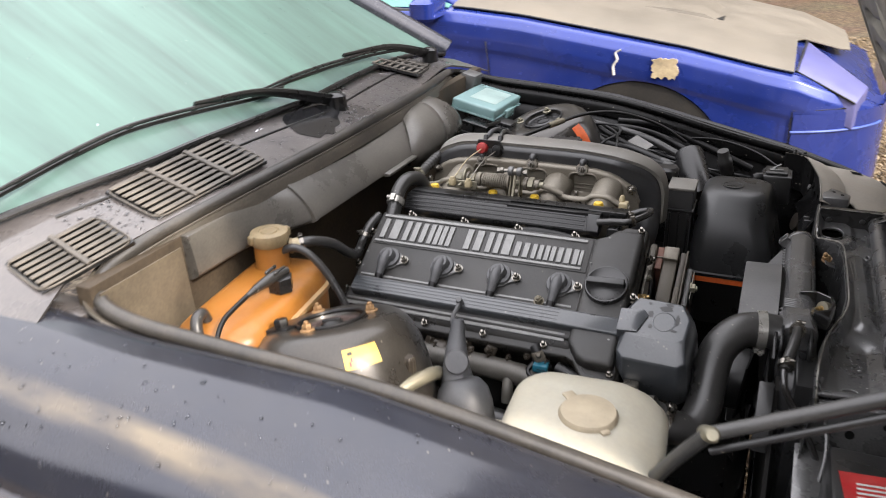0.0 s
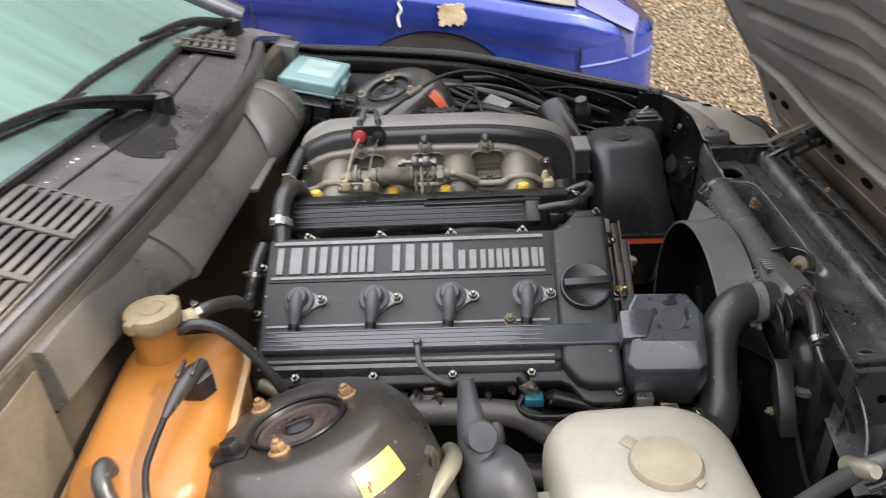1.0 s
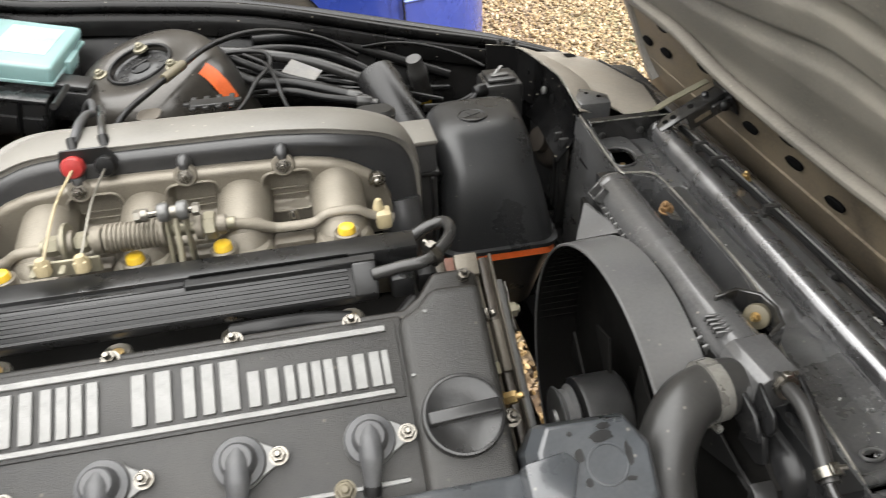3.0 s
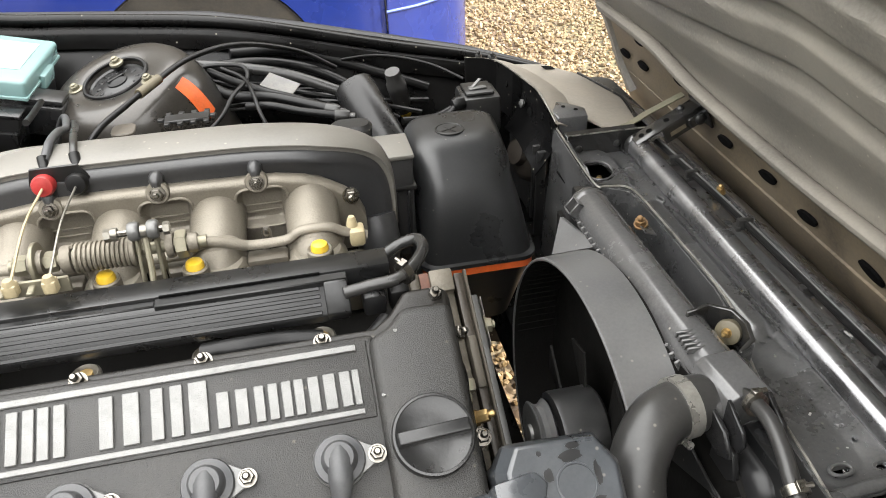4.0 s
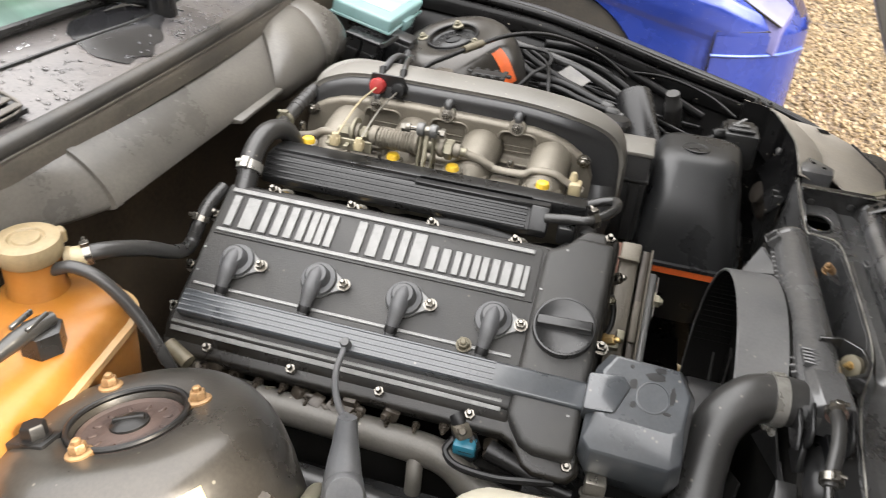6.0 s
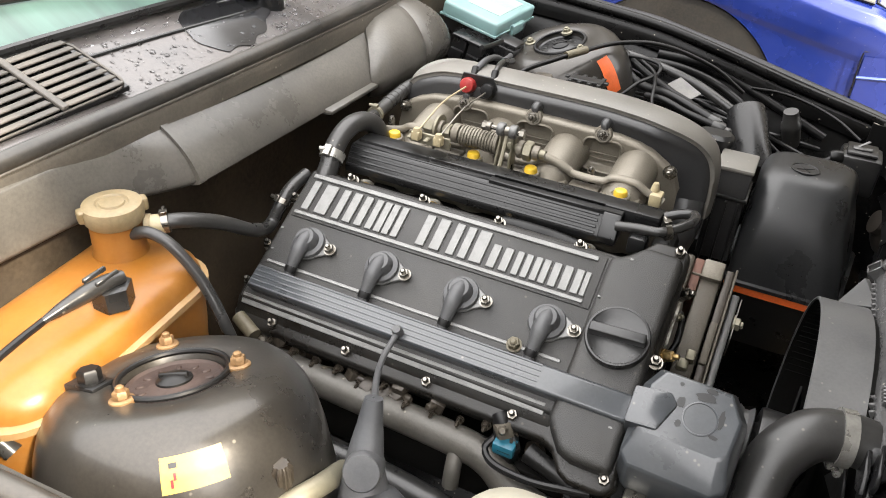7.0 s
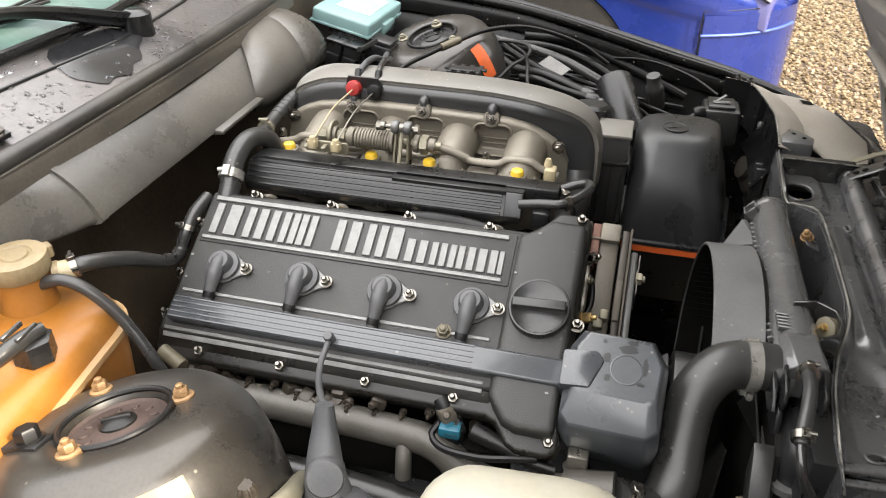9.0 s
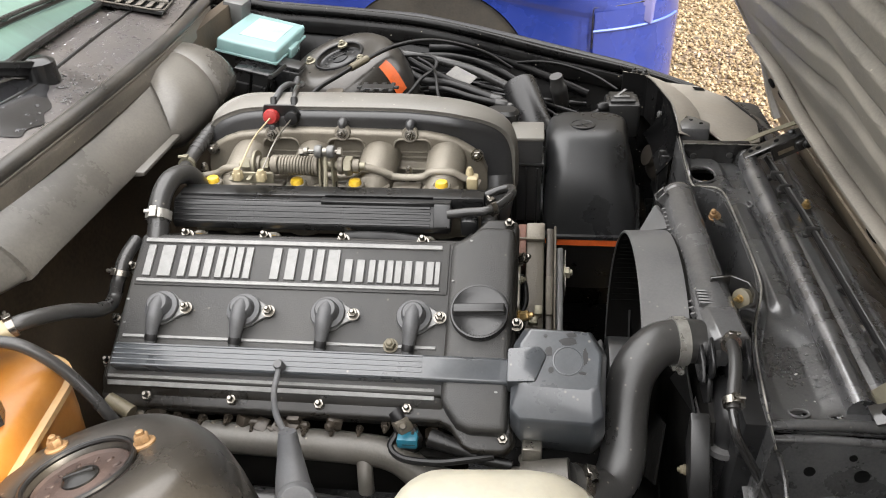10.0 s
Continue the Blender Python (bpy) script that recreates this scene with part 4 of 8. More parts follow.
part("loom_rail", tube([(0.800, 0.535, 0.768), (0.806, 0.40, 0.768), (0.809, 0.28, 0.767), (0.814, 0.05, 0.762), (0.818, -0.06, 0.757)], 0.0042, 8, 6), M_CABLE, car)
# thin pale strand paints the highlight along the loom
part("loom_rail", tube([(0.803, 0.535, 0.771), (0.809, 0.40, 0.770), (0.812, 0.28, 0.769), (0.817, 0.05, 0.764), (0.821, -0.06, 0.759)], 0.0022, 6, 6), M_ALUDARK, car)
rng = random.Random(3)
clipr = None
for y in (0.475, 0.43, 0.30, 0.17, 0.05):
    m = Matrix.Translation((lerp(y, (-0.06, 0.53), (0.819, 0.801)), y, 0.769 - 0.01 * (y < 0.2))) @ rot(0, 0, rng.uniform(-14, 14))
    if clipr is None:
        clipr = part("loom_clip", join(box(-0.010, 0.010, -0.004, 0.004, -0.010, 0.005, 0.0015), box(-0.013, -0.007, -0.007, 0.007, -0.010, -0.004, 0.001)), M_RUBBER, car)
        clipr.matrix_basis = m
    else:
        again(clipr, m)
part("front_valance", sheet(lambda u, v: (0.835 + 0.13 * u, 0.88 - 1.27 * v, 0.748 - 0.11 * u ** 1.4 - 0.03 * max(0.0, (abs(0.88 - 1.27 * v - CY) - 0.5) / 0.15) ** 2), 12, 24, 0.004), M_PRESSED, car, "black valance under the bonnet edge")
part("valance_fold", tube([(0.837, 0.60, 0.747), (0.838, 0.30, 0.749), (0.838, 0.0, 0.749), (0.838, -0.25, 0.747)], 0.0035, 8, 4), M_PRESSED, car)

# headlamp housings with their dusty flat covers
for y0, y1 in ((0.62, 0.88), (-0.40, -0.20)):
    part("lamp_housing", blob([(0.55, 0.20, y1 - y0, 0.03, 0.77, (y0 + y1) / 2), (0.725, 0.20, y1 - y0, 0.03, 0.77, (y0 + y1) / 2), (0.735, 0.19, y1 - y0 - 0.02, 0.03, 0.77, (y0 + y1) / 2)]), M_BLACKP, car, "black headlamp back cover")
COVER = [(0.668, 0.90), (0.748, 0.905), (0.800, 0.86), (0.835, 0.74), (0.818, 0.640), (0.778, 0.604), (0.742, 0.604), (0.712, 0.650), (0.682, 0.70)]
cover_bm = prism(COVER, -0.004, 0.0, "z", 0.0015, 2)
for v in cover_bm.verts:
    v.co.z += 0.778 - 0.22 * max(0.0, v.co.x - 0.70) - 0.10 * max(0.0, v.co.y - 0.80)
part("lamp_cover", cover_bm, M_COVER, car, "flat brownish dusty panel over the headlamp")
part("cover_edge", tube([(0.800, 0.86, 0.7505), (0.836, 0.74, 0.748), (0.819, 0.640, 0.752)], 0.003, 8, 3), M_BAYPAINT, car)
part("cover_slot", moved(box(-0.012, 0.012, -0.007, 0.007, 0, 0.0006, 0), Matrix.Translation((0.748, 0.878, 0.7602)) @ rot(5, 12, 20)), M_VOID, car)

# the upright lamp panel with its drilled face, folded top and box section
FACE = ((0.875, 0.592), (0.832, 0.636), (0.76, 0.650), (0.68, 0.662), (0.62, 0.665), (0.598, 0.664))
FY, FX = [p[0] for p in FACE][::-1], [p[1] for p in FACE][::-1]


def face_top(y):
    return lerp(y, (0.598, 0.66, 0.69, 0.85, 0.90), (0.786, 0.800, 0.806, 0.803, 0.792))


face_bm = sheet(lambda u, v: (lerp(0.595 + 0.285 * v, FY, FX) + 0.012 * math.sin(3.14 * u) * (v < 0.6) - 0.03 * u * (v < 0.5), 0.595 + 0.285 * v, face_top(0.595 + 0.285 * v) - 0.085 * u), 40, 60, 0.002)
FH = ((0.722, 0.774, 0.0075), (0.695, 0.762, 0.009), (0.655, 0.772, 0.006), (0.79, 0.775, 0.005))
lamp_face = part("lamp_panel", face_bm, M_BAYPAINT, car, "black pressed lamp panel with drilled holes", angle=60)
for y, z, r in FH:
    u = (face_top(y) - z) / 0.085
    hx = lerp(y, FY, FX) + (0.012 * math.sin(3.14 * u) if y < 0.766 else 0.0) - (0.03 * u if y < 0.737 else 0.0)
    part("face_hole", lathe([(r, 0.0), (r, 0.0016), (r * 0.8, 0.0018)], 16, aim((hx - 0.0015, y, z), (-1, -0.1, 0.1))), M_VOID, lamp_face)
part("lamp_shell", lathe([(0.050, -0.05), (0.050, 0.0), (0.046, 0.012), (0.036, 0.022), (0.022, 0.028), (0.020, 0.040), (0.008, 0.042)], 28, aim((0.662, 0.690, 0.690), (-0.92, -0.25, 0.30))), M_SHELL, car, "dark brown back of the headlamp")
for y, z0 in ((0.632, 0.60), (0.610, 0.58)):
    part("panel_stay", box(0.640, 0.655, y - 0.004, y + 0.004, z0, 0.735, 0.002), M_BLACKP, car)
part("lamp_panel_top", sheet(lambda u, v: (lerp(0.595 + 0.29 * v, FY, FX) - 0.001 + (0.042 + 0.014 * math.sin(3.14 * v)) * u, 0.595 + 0.29 * v + 0.012 * u, face_top(0.595 + 0.29 * v) - 0.022 * u ** 1.5), 8, 30, 0.002), M_COVER, car, "dusty folded top of the lamp panel")
part("face_edge", tube([(lerp(y, FY, FX), y, face_top(y) + 0.0008) for y in (0.60, 0.64, 0.68, 0.74, 0.80, 0.835)], 0.0014, 6, 4), M_BRIGHTEDGE, car)
part("lamp_box", prism([(0.668, 0.675), (0.700, 0.655), (0.722, 0.630), (0.716, 0.600), (0.668, 0.602)], 0.745, 0.792, "z", 0.003), M_PRESSED, car, "black box section beside the lamp panel")
for x, y in ((0.676, 0.655), (0.690, 0.640), (0.705, 0.625)):
    part("box_hole", lathe([(0.0035, 0.792), (0.0035, 0.7928)], 10, Matrix.Translation((x, y, 0))), M_VOID, car)
part("adjuster_bolt", hexnut(0.008, 0.008, Matrix.Translation((0.632, 0.848, 0.799)), 0.006), M_RUBBER, car)
part("adjuster_bolt", hexnut(0.006, 0.008, Matrix.Translation((0.612, 0.866, 0.797)), 0.006), M_RUBBER, car)
part("face_grommet", lathe([(0.006, 0), (0.007, 0.004), (0.004, 0.006)], 14, aim((0.648, 0.712, 0.772), (-1, -0.1, 0.2))), M_ALUDARK, car)
part("front_bumper", blob([(0.40, 0.16, 1.36, 0.06, 0.99, CY), (0.52, 0.20, 1.42, 0.07, 0.99, CY), (0.58, 0.16, 1.40, 0.06, 0.98, CY)]), M_BLACKP, car)

# the near end of the front panel: cross rail, its drilled face and shelf
part("cross_rail", join(tube([(0.652, -0.083, 0.757), (0.70, -0.081, 0.760), (0.76, -0.080, 0.760), (0.83, -0.083, 0.756)], 0.006, 10, 5), tube([(0.66, -0.094, 0.750), (0.72, -0.094, 0.752), (0.84, -0.096, 0.748)], 0.005, 10, 5)), M_PRESSED, car)
cross_bm = sheet(lambda u, v: (0.655 + 0.19 * v, -0.098 - 0.010 * u, 0.750 - 0.075 * u), 20, 50, 0.002)
cross = part("cross_face", cross_bm, M_PRESSED, car, "black drilled cross panel")
for x, z, r in ((0.702, 0.715, 0.006), (0.755, 0.712, 0.008), (0.742, 0.735, 0.004), (0.80, 0.725, 0.007)):
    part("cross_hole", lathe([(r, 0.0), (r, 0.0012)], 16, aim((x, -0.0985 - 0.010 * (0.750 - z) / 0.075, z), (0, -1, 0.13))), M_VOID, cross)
part("cross_shelf", sheet(lambda u, v: (0.640 + 0.25 * v, -0.100 - 0.10 * u, 0.682 - 0.03 * u + 0.004 * math.sin(20 * v)), 8, 20, 0.003), M_PRESSED, car)
part("cross_fold", tube([(0.662, -0.060, 0.768), (0.656, -0.085, 0.752), (0.672, -0.105, 0.725), (0.676, -0.135, 0.690), (0.666, -0.17, 0.64)], 0.003, 8, 6), M_PRESSED, car)
part("hinge_bracket", join(moved(box(-0.022, 0.052, -0.013, 0.013, -0.0015, 0.0015, 0.001, 1), Matrix.Translation((0.785, -0.040, 0.766)) @ rot(0, -8, 30)), moved(box(0.048, 0.052, -0.013, 0.013, -0.016, 0.001, 0.001, 1), Matrix.Translation((0.785, -0.040, 0.766)) @ rot(0, -8, 30))), M_STRAP, car, "bare zinc hinge bracket")
part("bracket_hole", lathe([(0.006, 0.0016), (0.006, 0.0022)], 14, Matrix.Translation((0.785, -0.040, 0.766)) @ rot(0, -8, 30) @ Matrix.Translation((0.014, 0, 0))), M_VOID, car)

# ---- the raised bonnet, leaning back over the bay from its front hinges ----
PITCH = 65.0
HINGE = (0.908, CY, 0.752)
PC, PS = math.cos(radians(PITCH)), math.sin(radians(PITCH))
bonnet = thing("bonnet", "raised dark grey car bonnet with dusty ribbed underside", "car bonnet",
               Matrix(((-PC, 0, -PS, HINGE[0]), (0, 1, 0, HINGE[1]), (PS, 0, -PC, HINGE[2]), (0, 0, 0, 1))))
# in its own frame: x runs from the front edge to the rear edge, z out of the underside
BL, BW = 1.08, 0.695


def bonnet_half(x):
    return lerp(x, (-0.03, 0.0, 0.05, 0.35, 0.8, BL), (0.630, 0.652, 0.664, 0.676, 0.690, 0.690))


def bend(x):
    """The bonnet bows away from its chord near its front edge."""
    return -0.020 * math.exp(-((x - 0.10) / 0.12) ** 2)


def rib_height(x, y):
    """The pressed ribs of the inner skin, with a flat border."""
    inside = min(1.0, max(0.0, (bonnet_half(x) - abs(y) - 0.15) / 0.05)) * min(1.0, max(0.0, (x - 0.22) / 0.06)) * min(1.0, max(0.0, (BL - 0.12 - x) / 0.04))
    fan = 1.0 - 0.5 * math.exp(-((abs(y) - 0.02) / 0.06) ** 2)
    ribs = math.tanh(5.0 * math.sin((x + 0.10 * abs(y)) * 2 * math.pi / 0.072) + 2.2)
    return inside * fan * (0.0065 * ribs) - 0.012 * inside


def inner_skin(u, v):
    x = 0.128 + (BL - 0.138) * u
    y = (2 * v - 1) * (bonnet_half(x) - 0.012)
    swage = 0.010 * math.exp(-((x - 0.125) / 0.022) ** 2)
    return (x, y, 0.030 + rib_height(x, y) + swage + bend(x))


part("inner_skin", sheet(inner_skin, 230, 70), M_PAD, bonnet, "dusty ribbed bonnet inner skin")
part("outer_skin", sheet(lambda u, v: (-0.085 + (BL + 0.095) * u, (2 * v - 1) * bonnet_half(-0.085 + (BL + 0.095) * u), -0.012 * (1 - (2 * v - 1) ** 2) + bend(-0.085 + (BL + 0.095) * u)), 36, 30, 0.002), M_PAINT, bonnet)
for s in (-1, 1):
    part("side_flange", loft([[(x, s * (bonnet_half(x) - d), h + bend(x)) for d, h in ((0.0, -0.004), (0.0, 0.030), (0.004, 0.034), (0.020, 0.034), (0.022, 0.030), (0.022, -0.004))] for x in (-0.03, 0.02, 0.06, 0.10, 0.14, 0.20, 0.28, 0.36, 0.5, 0.7, 0.9, BL)]), M_BONFRAME, bonnet)
part("front_rail", tube([(0.150, -0.61, 0.020), (0.160, -0.40, 0.026), (0.140, -0.25, 0.030), (0.130, 0.0, 0.031), (0.140, 0.25, 0.030), (0.160, 0.40, 0.026), (0.150, 0.61, 0.020)], 0.0145, 12, 8, squash=0.6), M_PAD, bonnet)
part("front_edge_panel", sheet(lambda u, v: (-0.095 + 0.245 * u, (2 * v - 1) * (0.690 - 0.045 * u), 0.010 + 0.016 * u + 0.008 * math.sin(3.14 * u) + bend(-0.095 + 0.245 * u)), 14, 40, 0.003), M_TAN, bonnet, "dusty tan front edge of the bonnet frame")
part("frame_swage", tube([(0.004, -0.62, 0.010), (0.000, -0.3, 0.012), (0.000, 0.3, 0.012), (0.004, 0.62, 0.010)], 0.006, 8, 6, squash=0.6), M_TAN, bonnet)
hole = None
for s in (-1, 1):
    for x, y in ((0.112, 0.510), (0.056, 0.527), (0.092, 0.376), (0.042, 0.256), (0.078, 0.153), (0.043, 0.146), (0.030, 0.060), (0.020, 0.40), (0.050, 0.605)):
        m = Matrix.Translation((x, s * y, 0.010 + 0.016 * (x + 0.095) / 0.245 + 0.008 * math.sin(3.14 * (x + 0.095) / 0.245) + bend(x))) @ rot(0, -4, 12 * s)
        if hole is None:
            hole = part("frame_hole", moved(lathe([(0.015, 0.0), (0.0155, 0.004), (0.012, 0.005)], 18), Matrix.Diagonal((0.62, 1.35, 1, 1))), M_VOID, bonnet, "dark access hole")
            hole.matrix_basis = m
        else:
            again(hole, m)

# hinge arms between the front tube and the bonnet, and the carriers that hold them
def hinge_arm(at, way, side):
    """A drilled channel with a slotted cheek, rivets and an end plate."""
    m = aim(at, way)
    q = m.to_3x3() @ Vector((0, 0, 1))
    out = Vector((0, side, 0))
    up = q.cross(out).normalized()
    if up.z < 0:
        up = -up
    frame_m = Matrix((( q.x, out.x, up.x, at[0]), (q.y, out.y, up.y, at[1]), (q.z, out.z, up.z, at[2]), (0, 0, 0, 1)))
    arm = part("hinge_arm", moved(join(box(-0.012, 0.100, -0.014, 0.014, 0.008, 0.012, 0.0015), box(-0.012, 0.098, 0.011, 0.014, -0.010, 0.010, 0.001, 1),
                                       box(0.030, 0.104, -0.014, -0.011, -0.016, 0.010, 0.001, 1), box(0.070, 0.104, -0.020, 0.018, -0.012, 0.004, 0.002)), frame_m), M_GLOSSBLK, car, "black hinge arm with drilled holes")
    for k, r in ((0.002, 0.0042), (0.015, 0.0045), (0.045, 0.0042)):
        part("arm_hole", lathe([(r, 0.0), (r, 0.0008)], 14, frame_m @ Matrix.Translation((k, 0, 0.0121))), M_VOID, arm)
    part("arm_slot", moved(box(0.040, 0.066, -0.0002, 0.0002, -0.008, -0.001, 0.0), frame_m @ Matrix.Translation((0, -0.0143, 0))), M_TAN, arm)
    part("arm_rivet", lathe([(0.008, 0), (0.0075, 0.004), (0.005, 0.006)], 14, frame_m @ Matrix.Translation((0.087, -0.020, -0.004)) @ rot(90, 0, 0)), M_SATIN, arm)
    part("arm_rivet", lathe([(0.006, 0), (0.0055, 0.004), (0.003, 0.006)], 12, frame_m @ Matrix.Translation((0.072, 0.004, 0.012))), M_SATIN, arm)
    part("end_plate", moved(box(0.096, 0.101, -0.030, 0.026, -0.024, 0.016, 0.002), frame_m), M_GLOSSBLK, arm)
    return arm


hinge_arm((0.773, 0.525, 0.774), (0.090, 0.010, 0.042), 1)
hinge_arm((0.773, -0.080, 0.770), (0.090, -0.010, 0.042), 1)
carrier = part("hinge_carrier", join(box(0.663, 0.785, 0.546, 0.550, 0.738, 0.788, 0.001, 1), box(0.663, 0.775, 0.549, 0.564, 0.784, 0.787, 0.001, 1), box(0.70, 0.76, 0.552, 0.570, 0.779, 0.783, 0.001, 1)), M_GLOSSBLK, car, "black hinge carrier plate")
for x, z in ((0.682, 0.766), (0.742, 0.768), (0.700, 0.752)):
    part("carrier_bolt", lathe([(0.0055, 0), (0.005, 0.003), (0.003, 0.004)], 12, aim((x, 0.546, z), (0, -1, 0))), M_RUBBER, carrier)
part("carrier_edge", tube([(0.663, 0.5455, 0.7888), (0.72, 0.5455, 0.7888), (0.785, 0.5455, 0.7880)], 0.0012, 6, 2), M_BRIGHTEDGE, carrier)
part("link_strap", loft([[(x, y + s, z + h) for s, h in ((-0.0065, -0.0012), (0.0065, -0.0012), (0.0065, 0.0012), (-0.0065, 0.0012))] for x, y, z in ((0.758, 0.573, 0.778), (0.770, 0.574, 0.780), (0.80, 0.576, 0.795), (0.856, 0.577, 0.819))]), M_STRAP, car, "bare metal link strap")
part("panel_bolt", hexnut(0.007, 0.008, aim((0.672, 0.310, 0.782), (-0.3, -0.2, 0.9)), 0.006), M_RUST, car)
part("bolt_tab", moved(box(-0.010, 0.010, -0.014, 0.014, -0.0015, 0.0, 0.001, 1), Matrix.Translation((0.677, 0.305, 0.780)) @ rot(10, 25, 10)), M_PRESSED, car)
part("panel_bolt", hexnut(0.006, 0.007, Matrix.Translation((0.826, 0.39, 0.758)), 0.005), M_BRASS, car)
for k in range(26):
    a, b = rng.uniform(0.70, 0.84), rng.uniform(-0.05, 0.42)
    if abs(a - 0.764) > 0.02:
        part("paint_flake", moved(box(-0.003, 0.003, -0.0015, 0.0015, 0, 0.0005, 0.0), Matrix.Translation((a, b, tray((a - lerp(b, LY, LX)) / (0.845 - lerp(b, LY, LX)), (b + 0.085) / 0.69)[2] + 0.0004)) @ rot(0, 0, rng.uniform(0, 180)) @ Matrix.Diagonal((rng.uniform(0.2, 0.7),) * 2 + (1, 1))), M_KHAKI if k % 3 else M_WHITE, panel)

# gas strut at the near side with its arm
stay = thing("gas_strut", "grey double-tube bonnet lifter with brass pivot", "gas strut")
J = Vector((0.5355, -0.36, 0.860))
part("tube", tube([J, Vector((0.765, -0.36, 0.985))], 0.0080, 14, 1), M_STRUT, stay)
part("rod", tube([J + Vector((0.004, -0.010, -0.014)), Vector((0.769, -0.372, 0.975))], 0.0042, 12, 1), M_BLACKP, stay)
part("arm", tube([J, Vector((0.500, -0.345, 0.800)), Vector((0.470, -0.33, 0.74))], 0.0085, 12, 4), M_STRUT, stay)
part("pivot", lathe([(0.009, -0.018), (0.009, 0.014), (0.006, 0.018)], 14, aim(J, (0.2, -0.7, 0.5))), M_STRAP, stay)
# a battery-sized box with a red label in the near front corner
box_red = thing("red_label_box", "black box with a red printed label", "box")
part("box_body", box(0.672, 0.80, -0.36, -0.17, 0.60, 0.742, 0.006), M_SATIN, box_red)
part("label", moved(box(-0.05, 0.05, -0.04, 0.04, 0, 0.0012, 0.0), Matrix.Translation((0.735, -0.255, 0.7422)) @ rot(0, 0, 6)), M_RED, box_red, "red printed label")
for k in range(6):
    part("print_bar", moved(box(-0.036, 0.020 + 0.012 * (k % 3), -0.0016, 0.0016, 0, 0.0006, 0.0), Matrix.Translation((0.735, -0.235 - 0.008 * k, 0.7436)) @ rot(0, 0, 6)), M_WHITE, box_red)


# ---- rain drops on the wing, scuttle, screen and duct ----
def drops(name, label, count, seed, place, s0, s1):
    r = random.Random(seed)
    base = bmesh.new()
    bmesh.ops.create_icosphere(base, subdivisions=2, radius=1.0)
    bv, bf = [v.co.copy() for v in base.verts], [[v.index for v in f.verts] for f in base.faces]
    base.free()
    verts, faces = [], []
    for _ in range(count):
        u, v = r.random(), r.random()
        p, q, w = (Vector(place(a, b)) for a, b in ((u, v), (u + 0.004, v), (u, v + 0.004)))
        n = (q - p).cross(w - p).normalized()
        if n.z < 0:
            n = -n
        s = s0 + (s1 - s0) * r.random() ** 3
        m = aim(p, n) @ rot(0, 0, r.uniform(0, 180)) @ Matrix.Diagonal((s, s * r.uniform(0.6, 1.3), s * 0.45, 1))
        k = len(verts)
        verts.extend([m @ c for c in bv])
        faces.extend([[i + k for i in f] for f in bf])
    me = bpy.data.meshes.new(name)
    me.from_pydata(verts, [], faces)
    me.materials.append(M_WATER)
    for f in me.polygons:
        f.use_smooth = True
    return tagged(new(name, me), label, "water drops", kind="stuff")


def wing_spot(u, v):
    x = -0.35 + 1.05 * u
    k = 1.5 + 8.5 * v
    return (x, near_y(x) + lerp(k, range(len(PROFILE)), [p[0] for p in PROFILE]), rail_z(x) + lerp(k, range(len(PROFILE)), [p[1] for p in PROFILE]) - 0.06 * max(0.0, (x - 0.72) / 0.2) ** 2)


drops("wing_drops", "rain drops beaded on the grey wing", 620, 11, wing_spot, 0.0009, 0.0036)
drops("scuttle_drops", "rain drops beaded on the wet scuttle", 2600, 12, lambda u, v: scuttle(0.05 + 0.9 * u, 0.12 + 0.8 * v), 0.0009, 0.0042)
drops("screen_drops", "rain drops on the misted windscreen", 260, 13, lambda u, v: screen(0.02 + 0.8 * u, 0.05 + 0.9 * v), 0.0008, 0.0028)
drops("panel_drops", "drops of water on the black front panel", 260, 14, lambda u, v: tray(0.15 + 0.45 * u, 0.03 + 0.26 * v), 0.0007, 0.0036)

# ---- the engine: a slanted four-cylinder; its own frame has x along the car, y up the slope, z out of the cover ----
E = Matrix.Translation((0, 0, 0.82)) @ rot(31, 0, 0)
engine = thing("engine", "black four-cylinder engine with silver lettered cam cover", "engine", E)

part("cylinder_block", box(-0.06, 0.37, -0.085, 0.085, -0.42, -0.075, 0.012), M_RECESS, engine)
part("cylinder_head", box(-0.075, 0.375, -0.100, 0.110, -0.115, -0.045, 0.006), M_GRIME, engine, "grimy alloy cylinder head")

# cam cover: the skirt, the raised lettered field and the taller front end
skirt = [(-0.088, -0.102), (-0.080, -0.115), (0.310, -0.115), (0.322, -0.120), (0.336, -0.140), (0.348, -0.146), (0.382, -0.146), (0.392, -0.136), (0.392, 0.135),
         (0.384, 0.143), (0.352, 0.143), (0.335, 0.122), (0.320, 0.112), (-0.080, 0.112), (-0.090, 0.103)]
cover = part("cam_cover", prism(skirt, -0.052, -0.024, "z", 0.006, 3), M_OILYSHADE, engine, "black crackle-painted cam cover")
field = [(-0.083, -0.088), (0.318, -0.090), (0.318, 0.103), (-0.083, 0.103)]
part("cover_field", prism(field, -0.030, -0.0105, "z", 0.006, 3), M_CRACKLE, cover)
front = [(0.312, -0.098), (0.330, -0.122), (0.345, -0.128), (0.386, -0.128), (0.388, 0.118), (0.345, 0.120), (0.330, 0.104), (0.312, 0.096)]
part("cover_front", prism(front, -0.030, 0.001, "z", 0.009, 3), M_CRACKLE, cover)
part("lower_slope", prism([(-0.108, -0.040), (-0.104, -0.026), (-0.086, -0.0145), (-0.07, -0.013), (-0.07, -0.04)], -0.086, 0.314, "x", 0.003), M_OILYSHADE, cover)
